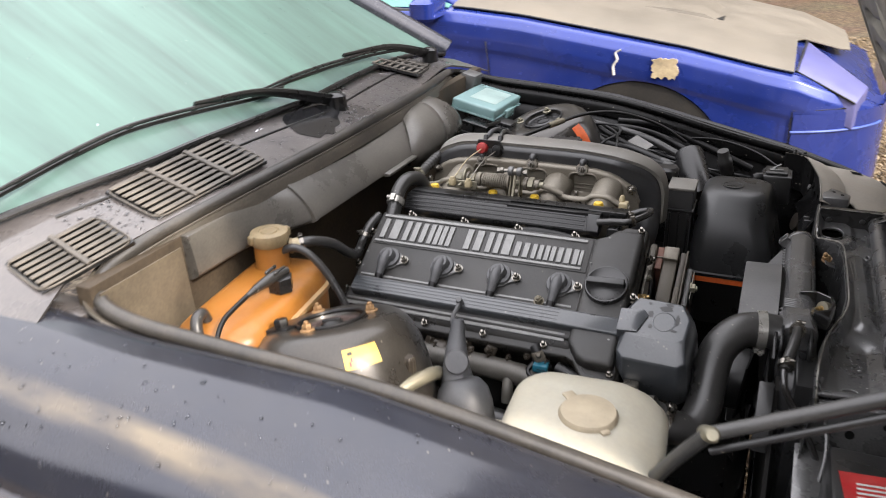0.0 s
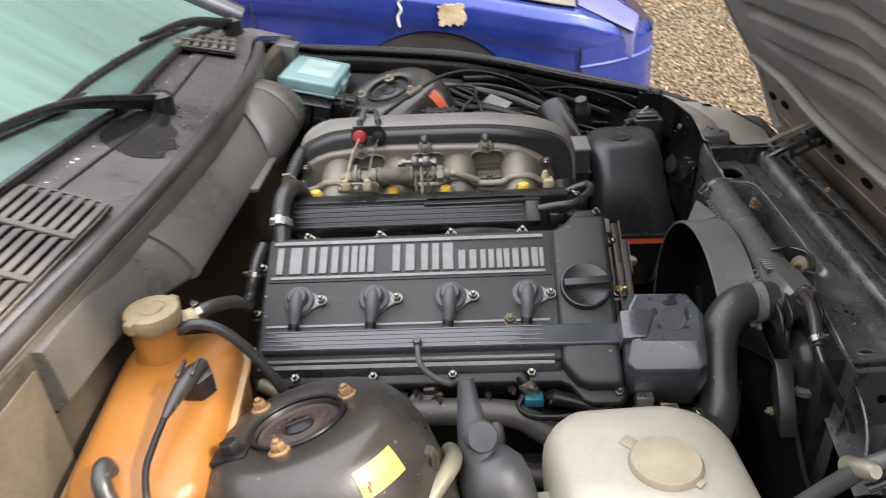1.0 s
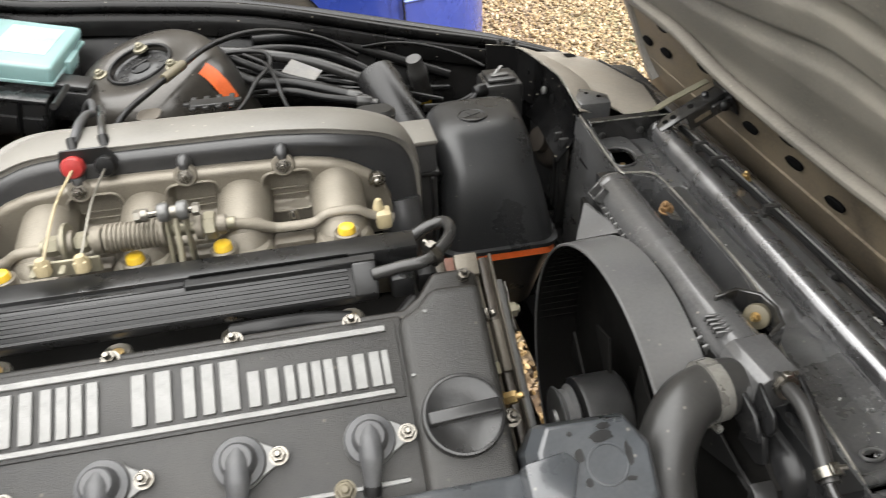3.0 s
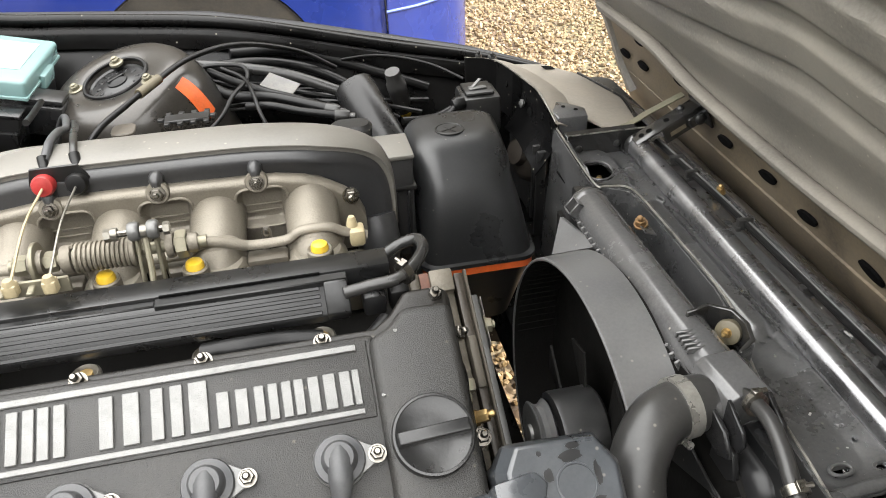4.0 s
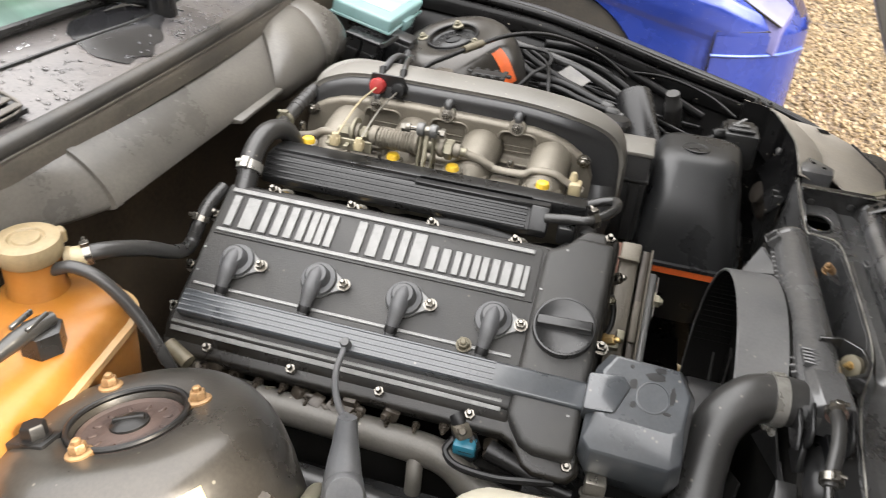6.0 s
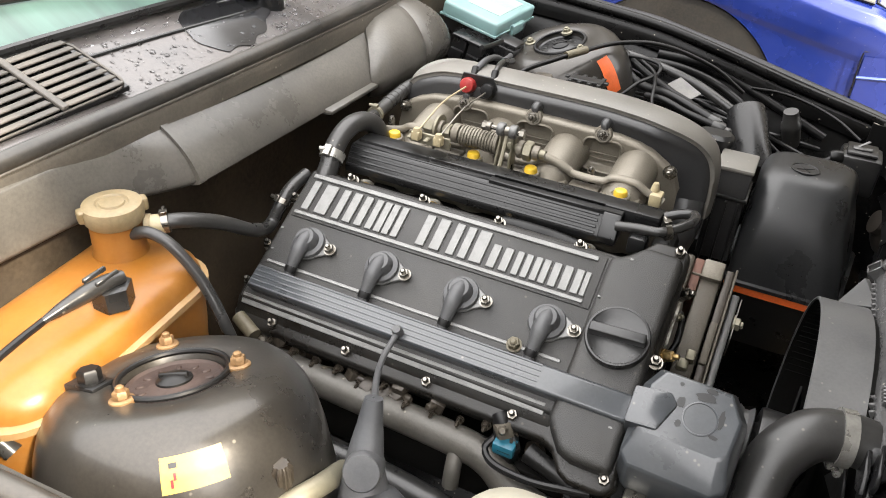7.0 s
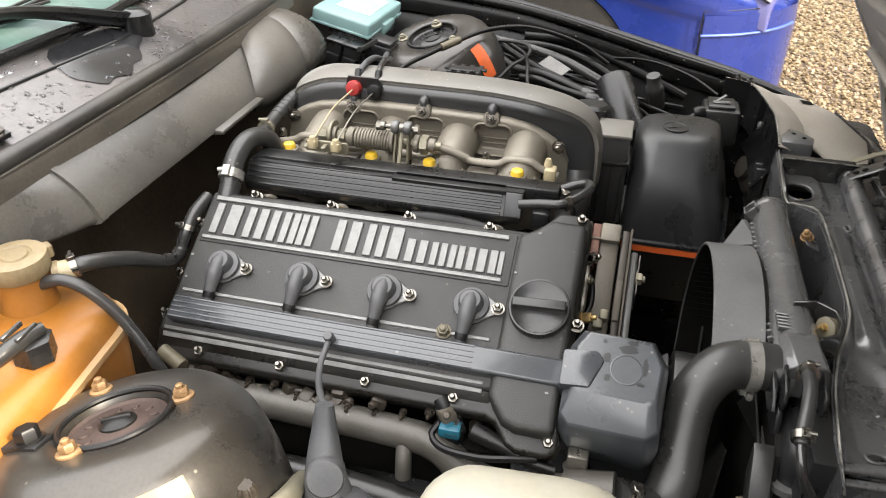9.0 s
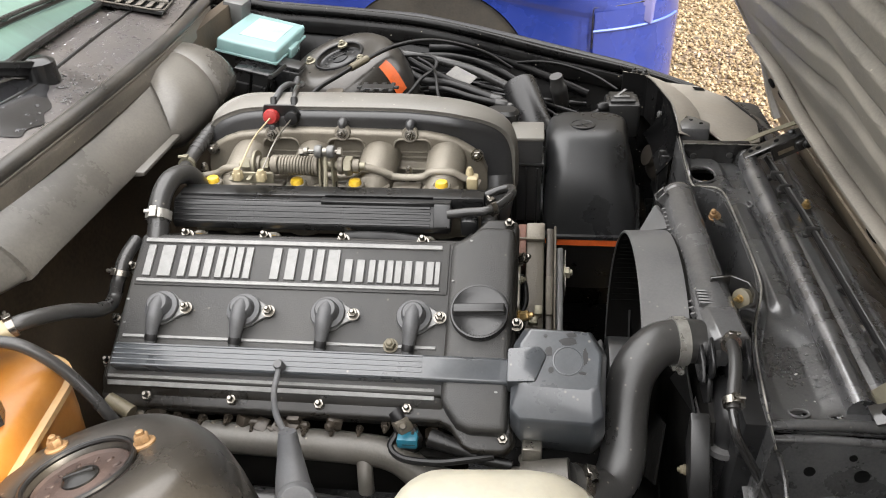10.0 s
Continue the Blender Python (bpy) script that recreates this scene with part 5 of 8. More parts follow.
part("letter_plate", box(-0.076, 0.310, 0.031, 0.098, -0.014, -0.0088, 0.0015, 2), M_CRACKLE, cover)
for y0, y1, x0, x1 in ((0.0885, 0.0945, -0.073, 0.301), (0.0345, 0.0395, -0.073, 0.301), (-0.0365, -0.0325, -0.072, 0.302)):
    part("silver_strip", box(x0, x1, y0, y1, -0.012, -0.0068 if y0 > 0 else -0.0085, 0.0007, 1), M_SILVER, cover, "bare silver strip")
for k, y in enumerate((-0.0795, -0.0865)):
    part("silver_strip", moved(box(-0.078, 0.304, -0.0020 - 0.0010 * k, 0.0020 + 0.0010 * k, -0.002, 0.0026, 0.0006, 1), Matrix.Translation((0, y - 0.003, -0.0125 - 0.0040 * k)) @ rot(24, 0, 0)), M_SILVER, cover)

# the maker's mark becomes plain raised silver bars
ZB, ZT, Y0, Y1, YX = -0.010, -0.0062, 0.0425, 0.0845, 0.0725


def bars(shape, x):
    b = part("mark_bar", prism(shape, ZB, ZT, "z", 0.0006, 1), M_SILVER, cover)
    b.matrix_basis = Matrix.Translation((x, 0, 0))
    return b


def upright(w, y1=Y1, lean=0.0):
    return [(-w / 2 - lean, Y0), (w / 2 - lean, Y0), (w / 2 + lean, y1), (-w / 2 + lean, y1)]


tall, short = None, None
for x, w, y1, lean in ((-0.062, 0.010, Y1, 0), (-0.040, 0.017, Y1, 0), (-0.018, 0.010, Y1, 0), (-0.002, 0.011, Y1, 0), (0.014, 0.010, Y1, 0), (0.029, 0.009, Y1, 0),
                       (0.041, 0.009, Y1, 0), (0.052, 0.009, Y1, 0), (0.064, 0.009, Y1, 0), (0.099, 0.011, Y1, 0), (0.118, 0.013, Y1, 0), (0.138, 0.010, Y1, 0),
                       (0.153, 0.010, Y1, 0), (0.170, 0.015, Y1, 0), (0.189, 0.010, YX, 0), (0.204, 0.010, YX, 0), (0.218, 0.008, YX, 0), (0.229, 0.008, YX, 0),
                       (0.240, 0.008, YX, 0), (0.250, 0.008, YX, 0), (0.262, 0.009, YX, 0), (0.275, 0.010, YX, 0), (0.288, 0.009, YX, 0), (0.297, 0.006, YX, 0)):
    bars(upright(w, y1, lean), x)


def cover_nut(x, y, z, mt=None):
    n = part("cover_nut", hexnut(0.0062, 0.0085, None, 0.007), mt or M_STEEL, cover, "bright domed cover nut")
    n.matrix_basis = Matrix.Translation((x, y, z))
    return n


nut0 = cover_nut(-0.029, -0.1025, -0.026)
for x, y, z in ((0.072, -0.1025, -0.026), (0.174, -0.1025, -0.026), (0.274, -0.1025, -0.026), (0.381, -0.130, -0.028), (-0.028, 0.106, -0.022), (0.074, 0.106, -0.022),
                (0.174, 0.106, -0.022), (0.274, 0.106, -0.022), (0.379, 0.134, -0.026), (-0.088, 0.060, -0.026), (-0.090, -0.010, -0.026), (-0.090, -0.062, -0.030), (0.392, 0.000, -0.016)):
    again(nut0, Matrix.Translation((x, y, z)))
pad0 = part("nut_boss", lathe([(0.014, -0.012), (0.0125, -0.003), (0.011, 0.0)], 18), M_CRACKLE, cover)
pad0.matrix_basis = Matrix.Translation((-0.029, -0.1005, -0.026))
for x in (0.072, 0.174, 0.274):
    again(pad0, Matrix.Translation((x, -0.1005, -0.026)))
again(pad0, Matrix.Translation((0.381, -0.128, -0.028)))

# oil filler cap
cap = part("oil_cap", lathe([(0.034, -0.010), (0.0345, 0.006), (0.0335, 0.0082), (0.0315, 0.0085), (0.0306, 0.0078), (0.012, 0.0080)], 48, Matrix.Translation((0.350, 0.005, 0.003)) @ Matrix.Diagonal((0.97, 0.97, 1, 1))), M_BLACKP, engine, "round black oil filler cap")
part("grip", moved(box(-0.029, 0.029, -0.0055, 0.0055, 0.0, 0.0135, 0.002, 3), Matrix.Translation((0.350, 0.005, 0.008)) @ rot(0, 0, 3)), M_BLACKP, cap)

# plug boots with their flanges, bolts and leads
boot0 = None
for k in range(4):
    x = -0.030 + 0.1015 * k
    m = Matrix.Translation((x, 0.001, -0.010))
    if boot0 is None:
        fl = [(0.0214 * math.cos(a), 0.0214 * math.sin(a)) for a in np.linspace(radians(40), radians(320), 20)] + [(0.026, -0.008), (0.033, -0.006), (0.036, 0.0), (0.033, 0.006), (0.026, 0.008)]
        boot0 = part("plug_flange", prism(fl, 0.0, 0.004, "z", 0.0008, 1), M_ALUDARK, engine, "bare alloy plug flange")
        boot0.matrix_basis = m
        part("plug_cap", lathe([(0.0200, 0.003), (0.0206, 0.0060), (0.0196, 0.0085), (0.0145, 0.0100), (0.0138, 0.0120), (0.0133, 0.0185), (0.0112, 0.0215), (0.0060, 0.0222)], 24), M_BOOT, boot0, "grey rubber plug cap")
        part("plug_lead", tube([(0.001, 0.010, 0.0150), (0.000, -0.002, 0.0165), (-0.001, -0.016, 0.0160), (-0.0025, -0.030, 0.0110), (-0.004, -0.042, 0.0050), (-0.0045, -0.052, 0.000)], 0.008, 12, 6, radii=(0.0060, 0.0100, 0.0098, 0.0074, 0.0064, 0.0062)), M_BOOT, boot0)
        part("lead_collar", lathe([(0.0070, -0.004), (0.0074, 0.0), (0.0070, 0.004)], 14, aim((-0.0036, -0.0385, 0.0068), (-0.12, -0.9, -0.45))), M_CABLE, boot0)
        part("flange_bolt", hexnut(0.006, 0.007, Matrix.Translation((0.030, 0.0, 0.0045)), 0.005), M_STEEL, boot0)
    else:
        again(boot0, m)
part("strip_bolt", hexnut(0.007, 0.009, Matrix.Translation((0.250, -0.034, -0.009)), 0.004), M_KHAKI, engine)

# ribbed ignition lead rail that runs into the distributor cover
rail = part("lead_rail", prism([(-0.0765, -0.012), (-0.0765, 0.003), (-0.074, 0.0055), (-0.050, 0.0055), (-0.0465, 0.002), (-0.0465, -0.012)], -0.070, 0.392, "x", 0.0015), M_DIST, engine, "ribbed black ignition lead rail")
rib0 = None
for y in (-0.0735, -0.0675, -0.0615, -0.0555, -0.0495):
    m = Matrix.Translation((0, y, 0.0052))
    if rib0 is None:
        rib0 = part("rib", box(-0.069, 0.290, -0.0010, 0.0010, 0, 0.0010, 0.0003, 1), M_DIST, rail)
        rib0.matrix_basis = m
    else:
        again(rib0, m)

# distributor cover at the front of the head
dist = part("distributor_cover", loft([
    [(x, y, -0.085) for x, y in ((0.400, -0.110), (0.405, -0.122), (0.480, -0.128), (0.492, -0.118), (0.495, -0.040), (0.485, -0.015), (0.415, -0.010), (0.400, -0.020))],
    [(x, y, -0.020) for x, y in ((0.388, -0.115), (0.397, -0.128), (0.478, -0.130), (0.490, -0.120), (0.493, -0.038), (0.478, -0.012), (0.405, -0.010), (0.390, -0.030))],
    [(x, y, 0.012) for x, y in ((0.388, -0.105), (0.398, -0.116), (0.474, -0.118), (0.486, -0.108), (0.490, -0.042), (0.474, -0.016), (0.402, -0.014), (0.390, -0.034))],
    [(x, y, 0.028) for x, y in ((0.398, -0.078), (0.404, -0.084), (0.472, -0.086), (0.480, -0.080), (0.483, -0.046), (0.470, -0.022), (0.408, -0.020), (0.398, -0.038))]]),
    M_DIST, engine, "angular black plastic distributor cover", angle=25)
soft = dist.modifiers.new("bevel", "BEVEL")
soft.width, soft.segments, soft.limit_method = 0.0022, 2, "ANGLE"
part("cover_notch", prism([(0.384, -0.082), (0.384, -0.044), (0.418, -0.040), (0.426, -0.050), (0.414, -0.080)], -0.01, 0.0315, "z", 0.003), M_DIST, dist)
part("moulded_badge", lathe([(0.0165, 0.0), (0.0162, 0.0008), (0.0150, 0.0009), (0.0145, 0.0003), (0.006, 0.0003)], 32, Matrix.Translation((0.448, -0.055, 0.0278))), M_DIST, dist, "round moulded badge")
rp = random.Random(21)
for k, (x, y, a, b) in enumerate(((0.448, -0.0335, 0.010, 0.005), (0.428, -0.045, 0.004, 0.006), (0.466, -0.050, 0.003, 0.010), (0.430, -0.066, 0.003, 0.004), (0.424, -0.028, 0.0022, 0.0022), (0.463, -0.068, 0.005, 0.002), (0.452, -0.026, 0.006, 0.003))):
    part("peeled_patch", prism([(x + a * (0.75 + 0.35 * rp.random()) * math.cos(t), y + b * (0.75 + 0.35 * rp.random()) * math.sin(t)) for t in np.linspace(0, 6.283, 15)[:-1]], 0.0272, 0.0285, "z", 0.0), M_SATIN, dist, "dark wet patch")

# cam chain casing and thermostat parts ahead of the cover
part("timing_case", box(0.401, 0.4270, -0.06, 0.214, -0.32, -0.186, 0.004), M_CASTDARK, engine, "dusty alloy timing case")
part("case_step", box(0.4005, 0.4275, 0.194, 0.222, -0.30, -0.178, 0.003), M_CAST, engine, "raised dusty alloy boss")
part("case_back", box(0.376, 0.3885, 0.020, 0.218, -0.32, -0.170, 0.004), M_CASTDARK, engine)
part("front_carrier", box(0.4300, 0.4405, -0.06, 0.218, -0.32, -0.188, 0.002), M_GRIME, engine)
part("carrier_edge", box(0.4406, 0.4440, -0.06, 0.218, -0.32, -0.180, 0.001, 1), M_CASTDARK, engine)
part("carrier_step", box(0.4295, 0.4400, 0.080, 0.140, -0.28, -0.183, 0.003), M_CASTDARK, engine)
part("belt_cover", box(0.4445, 0.4550, -0.03, 0.193, -0.32, -0.200, 0.0025), M_ALUDARK, engine, "grey alloy front plate")
part("cover_lip", box(0.4570, 0.4585, 0.130, 0.190, -0.26, -0.202, 0.0005, 1), M_BRIGHTEDGE, engine)
part("plate_nut", hexnut(0.009, 0.008, aim((0.4565, 0.156, -0.207), (1, 0, 0)), 0.004), M_STRAP, engine)
part("rusty_plate", box(0.3888, 0.4008, 0.172, 0.221, -0.28, -0.182, 0.002), M_OXIDE, engine, "red oxide plate")
part("plate_rib", box(0.3890, 0.4060, 0.195, 0.198, -0.22, -0.179, 0.001, 1), M_CAST, engine)
part("cam_flange", lathe([(0.046, -0.002), (0.048, -0.0015), (0.048, 0.0015), (0.044, 0.0022), (0.020, 0.0022)], 48, aim((0.3925, 0.075, -0.128), (1, 0, 0))), M_ALU, engine, "bright round flange edge")
part("case_bolt", hexnut(0.007, 0.012, Matrix.Translation((0.392, 0.104, -0.060)) @ rot(0, 50, 0), 0.006), M_STEEL, engine)
part("case_bolt", hexnut(0.005, 0.006, Matrix.Translation((0.393, 0.090, -0.092)) @ rot(0, 60, 0), 0.004), M_STRAP, engine)
part("case_bolt", hexnut(0.006, 0.012, Matrix.Translation((0.396, 0.022, -0.046)) @ rot(0, 60, 0), 0.006), M_BRASS, engine)
part("sensor_lead", tube([(0.396, 0.100, -0.100), (0.401, 0.084, -0.098), (0.402, 0.064, -0.102), (0.397, 0.048, -0.106), (0.394, 0.025, -0.112)], 0.0036, 10, 6), M_CABLE, engine)
part("sensor_body", join(box(0.414, 0.425, 0.076, 0.090, -0.190, -0.172, 0.002), box(0.406, 0.420, 0.064, 0.078, -0.192, -0.176, 0.003)), M_STRAP, engine, "small plated sensor")

# coolant pipes along the near side of the head
part("coolant_pipe", moved(tube([(-0.04, -0.090, 0.705), (0.10, -0.092, 0.703), (0.22, -0.094, 0.700), (0.262, -0.098, 0.694), (0.295, -0.108, 0.676), (0.335, -0.116, 0.672), (0.39, -0.121, 0.688), (0.452, -0.123, 0.702)], 0.018, 16, 8), E.inverted()), M_PIPE, engine, "grey alloy coolant pipe")
part("stub_pipe", moved(tube([(0.226, -0.104, 0.696), (0.229, -0.118, 0.682), (0.230, -0.124, 0.664)], 0.009, 12, 4), E.inverted()), M_PIPE, engine)
part("lower_pipe", moved(tube([(-0.05, -0.125, 0.640), (0.15, -0.130, 0.638), (0.33, -0.138, 0.62)], 0.018, 14, 6), E.inverted()), M_RUBBER, engine)
# the flange's shadowed look comes from the near-black colour
part("exhaust_flange", moved(box(-0.06, 0.34, -0.09, -0.06, 0.62, 0.69, 0.006), E.inverted()), M_RECESS, engine)
part("pipe_end", moved(tube([(0.405, -0.122, 0.692), (0.455, -0.1232, 0.7025)], 0.0235, 18, 1), E.inverted()), M_PIPE, engine, "bare alloy hose spigot")
part("pipe_end", moved(tube([(-0.075, -0.082, 0.745), (-0.045, -0.092, 0.735)], 0.009, 12, 1), E.inverted()), M_KHAKI, engine)
rng = random.Random(9)
for k in range(11):
    x = -0.03 + 0.31 * k / 10
    part("manifold_stud", moved(hexnut(rng.uniform(0.0035, 0.005), 0.008, aim((x, -0.078 - rng.uniform(0, 0.008), 0.728 - rng.uniform(0, 0.016)), (0.1, -1, 0.3)), 0.008), E.inverted()), M_GRIME, engine)
for k in range(16):
    x = -0.055 + 0.40 * rng.random()
    part("manifold_lug", moved(join(box(-0.009, 0.009, -0.008, 0.008, -0.009, 0.009, 0.003), lathe([(0.005, 0.0), (0.005, 0.016), (0.003, 0.019)], 8, rot(70, 0, rng.uniform(-30, 30)))), E.inverted() @ Matrix.Translation((x, -0.074 - 0.012 * rng.random(), 0.705 + 0.030 * rng.random())) @ rot(rng.uniform(-30, 30), rng.uniform(-30, 30), rng.uniform(0, 90))), M_GRIME if k % 4 else M_CASTDARK, engine)
for x, y, z in ((0.3165, 0.045, 0.0012), (0.336, 0.098, 0.0012), (-0.0775, 0.012, -0.0102), (-0.0745, -0.018, -0.0102), (0.305, -0.070, -0.0102), (0.372, -0.085, 0.0012)):
    part("paint_chip", prism([(x + 0.0022 * rng.uniform(0.5, 1.2) * math.cos(q), y + 0.0016 * rng.uniform(0.5, 1.2) * math.sin(q)) for q in np.linspace(0, 6.283, 9)[:-1]], z - 0.001, z + 0.0004, "z", 0.0), M_SILVER, cover)
sender = part("temperature_sender", moved(lathe([(0.012, 0.0), (0.012, 0.012), (0.014, 0.014), (0.014, 0.022), (0.009, 0.026)], 6, aim((0.278, -0.088, 0.702), (0, -0.2, 1))), E.inverted()), M_CABLE, engine)
part("teal_plug", moved(box(0.264, 0.288, -0.104, -0.086, 0.714, 0.728, 0.003), E.inverted()), M_TEAL, engine, "teal connector")
part("plug_boot", moved(tube([(0.270, -0.086, 0.722), (0.264, -0.078, 0.738), (0.260, -0.074, 0.742)], 0.010, 12, 4), E.inverted()), M_CABLE, engine)
part("sender_lead", moved(tube([(0.262, -0.088, 0.722), (0.256, -0.100, 0.712), (0.272, -0.112, 0.708), (0.310, -0.115, 0.708), (0.345, -0.112, 0.712), (0.372, -0.108, 0.715)], 0.004, 8, 6), E.inverted()), M_CABLE, engine)
part("ribbed_boot", moved(tube([(0.300, -0.092, 0.722), (0.335, -0.100, 0.716), (0.36, -0.106, 0.708), (0.392, -0.110, 0.705)], 0.008, 12, 6, radii=(0.011, 0.009, 0.0065, 0.006)), E.inverted()), M_CABLE, engine)
part("bracket_union", moved(join(hexnut(0.010, 0.014, aim((0.411, -0.102, 0.708), (0.05, -0.2, -1)), 0.010), box(0.402, 0.424, -0.108, -0.090, 0.708, 0.728, 0.003)), E.inverted()), M_ALU, engine)
# filler block in the valley, coloured for the dark gap there
part("inlet_casting", moved(box(-0.07, 0.36, 0.10, 0.33, 0.55, 0.79, 0.01), E.inverted()), M_RECESS, engine)

# ---- injection side ----
rail_cover = thing("fuel_rail_cover", "ribbed black plastic fuel rail cover on the engine", "engine cover")
rc = part("cover_body", prism([(0.143, 0.843), (0.1415, 0.852), (0.157, 0.8740), (0.160, 0.8765), (0.196, 0.8760), (0.196, 0.850), (0.16, 0.838)], -0.066, 0.302, "x", 0.0015), M_SATIN, rail_cover)
part("rear_lip", prism([(0.168, 0.862), (0.168, 0.8815), (0.199, 0.8790), (0.199, 0.862)], -0.060, 0.345, "x", 0.0018), M_SATIN, rail_cover)
part("lip_strip", box(-0.062, 0.134, 0.160, 0.1682, 0.872, 0.8780, 0.001, 1), M_SATIN, rail_cover)
part("lip_strip", box(0.134, 0.304, 0.157, 0.1682, 0.872, 0.8795, 0.001, 1), M_SATIN, rail_cover)
part("lip_groove", box(0.138, 0.280, 0.1676, 0.1692, 0.8785, 0.8818, 0.0), M_VOID, rail_cover)
rib1 = None
for k in (0.12, 0.40, 0.68, 0.95):
    m = Matrix.Translation((0, 0.1415 + 0.0155 * k, 0.852 + 0.022 * k)) @ rot(-35, 0, 0)
    if rib1 is None:
        rib1 = part("rib", box(-0.064, 0.278, -0.0010, 0.0010, -0.0019, 0.0019, 0.0007, 1), M_SATIN, rc)
        rib1.matrix_basis = m
    else:
        again(rib1, m)
part("end_cap", prism([(0.1425, 0.845), (0.1405, 0.853), (0.1560, 0.8785), (0.168, 0.8785), (0.168, 0.845)], 0.282, 0.304, "x", 0.0015), M_SATIN, rail_cover)
part("lip_end", box(0.340, 0.3455, 0.174, 0.192, 0.864, 0.8770, 0.001, 1), M_VOID, rail_cover)

throttle = thing("throttle_bodies", "dusty cast alloy throttle bodies with linkage on the engine", "throttle bodies")
PLX, PLZ = (-0.083, -0.079, -0.070, -0.052, -0.03, 0.02, 0.06, 0.165, 0.25, 0.28, 0.305, 0.322, 0.334, 0.341), (0.848, 0.867, 0.879, 0.889, 0.8965, 0.9030, 0.9045, 0.9025, 0.9000, 0.8945, 0.884, 0.873, 0.860, 0.842)


def pocket_depth(x, z):
    """How deep the cast face is hollowed between the inlet tracts."""
    deep = 0.0
    for k in range(3):
        dx, dz = abs(x - (0.0345 + 0.0985 * k)) - 0.0155, abs(z - 0.868) - 0.0125
        d = math.hypot(max(dx, 0.0), max(dz, 0.0)) + min(max(dx, dz), 0.0)
        deep = max(deep, min(1.0, max(0.0, (0.0105 - d) / 0.005)))
    return 0.0115 * deep


def flange_face(u, v):
    x = -0.083 + 0.424 * u
    top = lerp(x, PLX, PLZ)
    k = min(1.0, v / 0.93)
    z = 0.80 + (top - 0.80) * k
    over = max(0.0, (v - 0.93) / 0.07)
    round_in = max(0.0, (z - top + 0.006) / 0.006)
    return (x, 0.3225 + pocket_depth(x, z) + 0.0035 * round_in ** 2 + 0.012 * over, z + 0.001 * math.sin(over * math.pi))


part("flange_plate", sheet(flange_face, 190, 60), M_CAST, throttle, "cast flange face with three hollowed pockets", angle=60)
rimk = None
for k in range(3):
    m = Matrix.Translation((0.0345 + 0.0985 * k, 0.3222, 0.868))
    if rimk is None:
        rimp = [(x, 0.0, z) for x, z in rrect(0.054, 0.048, 0.011, 5)]
        rimk = part("pocket_rim", tube([*rimp, rimp[0]], 0.0018, 8, 1, smooth=False), M_CAST, throttle, "raised rim of a cast pocket")
        rimk.matrix_basis = m
        for z in (-0.010, -0.002):
            part("pocket_rib", box(-0.020, 0.020, 0.0100, 0.0125, z - 0.0012, z + 0.0012, 0.0005, 1), M_CAST, rimk)
    else:
        again(rimk, m)
run0 = None
for k in range(4):
    m = Matrix.Translation((-0.014 + 0.0985 * k, 0, 0))
    if run0 is None:
        run0 = part("inlet_runner", tube([(0, 0.352, 0.861), (0, 0.325, 0.860), (0, 0.298, 0.857), (0, 0.273, 0.850), (0, 0.256, 0.836), (0, 0.249, 0.812), (0, 0.247, 0.785)], 0.029, 30, 6, radii=(0.0300, 0.0292, 0.0285, 0.0285, 0.0290, 0.0300, 0.0305)), M_CAST, throttle, "dusty cast inlet runner")
        run0.matrix_basis = m
        part("runner_collar", lathe([(0.0280, -0.006), (0.0300, -0.002), (0.0282, 0.004)], 28, aim((0, 0.268, 0.848), (0, -0.80, -0.55))), M_CAST, run0)
    else:
        again(run0, m)
web = []
for k in range(4):
    x = -0.014 + 0.0985 * k
    web += [(x - 0.030, 0.2555, 0.866), (x - 0.014, 0.2555, 0.8745), (x + 0.014, 0.2555, 0.8745), (x + 0.030, 0.2555, 0.866)]
part("lower_web", tube([(-0.080, 0.256, 0.858), *web, (0.334, 0.256, 0.858)], 0.0056, 10, 5, squash=0.7), M_CAST, throttle, "wavy rim of the throttle flange")
for k in range(4):
    part("throttle_body", lathe([(0.0325, 0.786), (0.0325, 0.838), (0.0300, 0.850), (0.0240, 0.856)], 28, Matrix.Translation((-0.014 + 0.0985 * k, 0.247, 0))), M_CAST, throttle)
part("lower_body", box(-0.078, 0.336, 0.214, 0.262, 0.79, 0.842, 0.010), M_CAST, throttle)
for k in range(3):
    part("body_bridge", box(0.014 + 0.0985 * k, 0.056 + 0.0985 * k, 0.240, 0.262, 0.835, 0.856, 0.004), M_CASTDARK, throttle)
cap0 = None
for x in (-0.039, 0.082, 0.164, 0.284):
    m = Matrix.Translation((x, 0.2285, 0.8655))
    if cap0 is None:
        cap0 = part("injector_boss", lathe([(0.0135, -0.025), (0.0130, 0.0015), (0.0115, 0.0028), (0.0095, 0.0015)], 18), M_CAST, throttle)
        cap0.matrix_basis = m
        part("yellow_cap", lathe([(0.0088, 0.0), (0.0090, 0.0045), (0.0076, 0.0080), (0.0035, 0.0096)], 18), M_YELLOW, cap0, "yellow plastic cap")
    else:
        again(cap0, m)
# throttle linkage: shaft, sleeves, return spring, paired levers and ball joints
SX = Vector((1, 0, 0))
spring = [(0.060 + 0.050 * k / 144, 0.232 + 0.0125 * math.sin(2 * math.pi * k / 12), 0.893 + 0.0125 * math.cos(2 * math.pi * k / 12)) for k in range(145)]
part("throttle_shaft", tube([(0.004, 0.232, 0.893), (0.180, 0.232, 0.893)], 0.0060, 12, 1), M_STRAP, throttle)
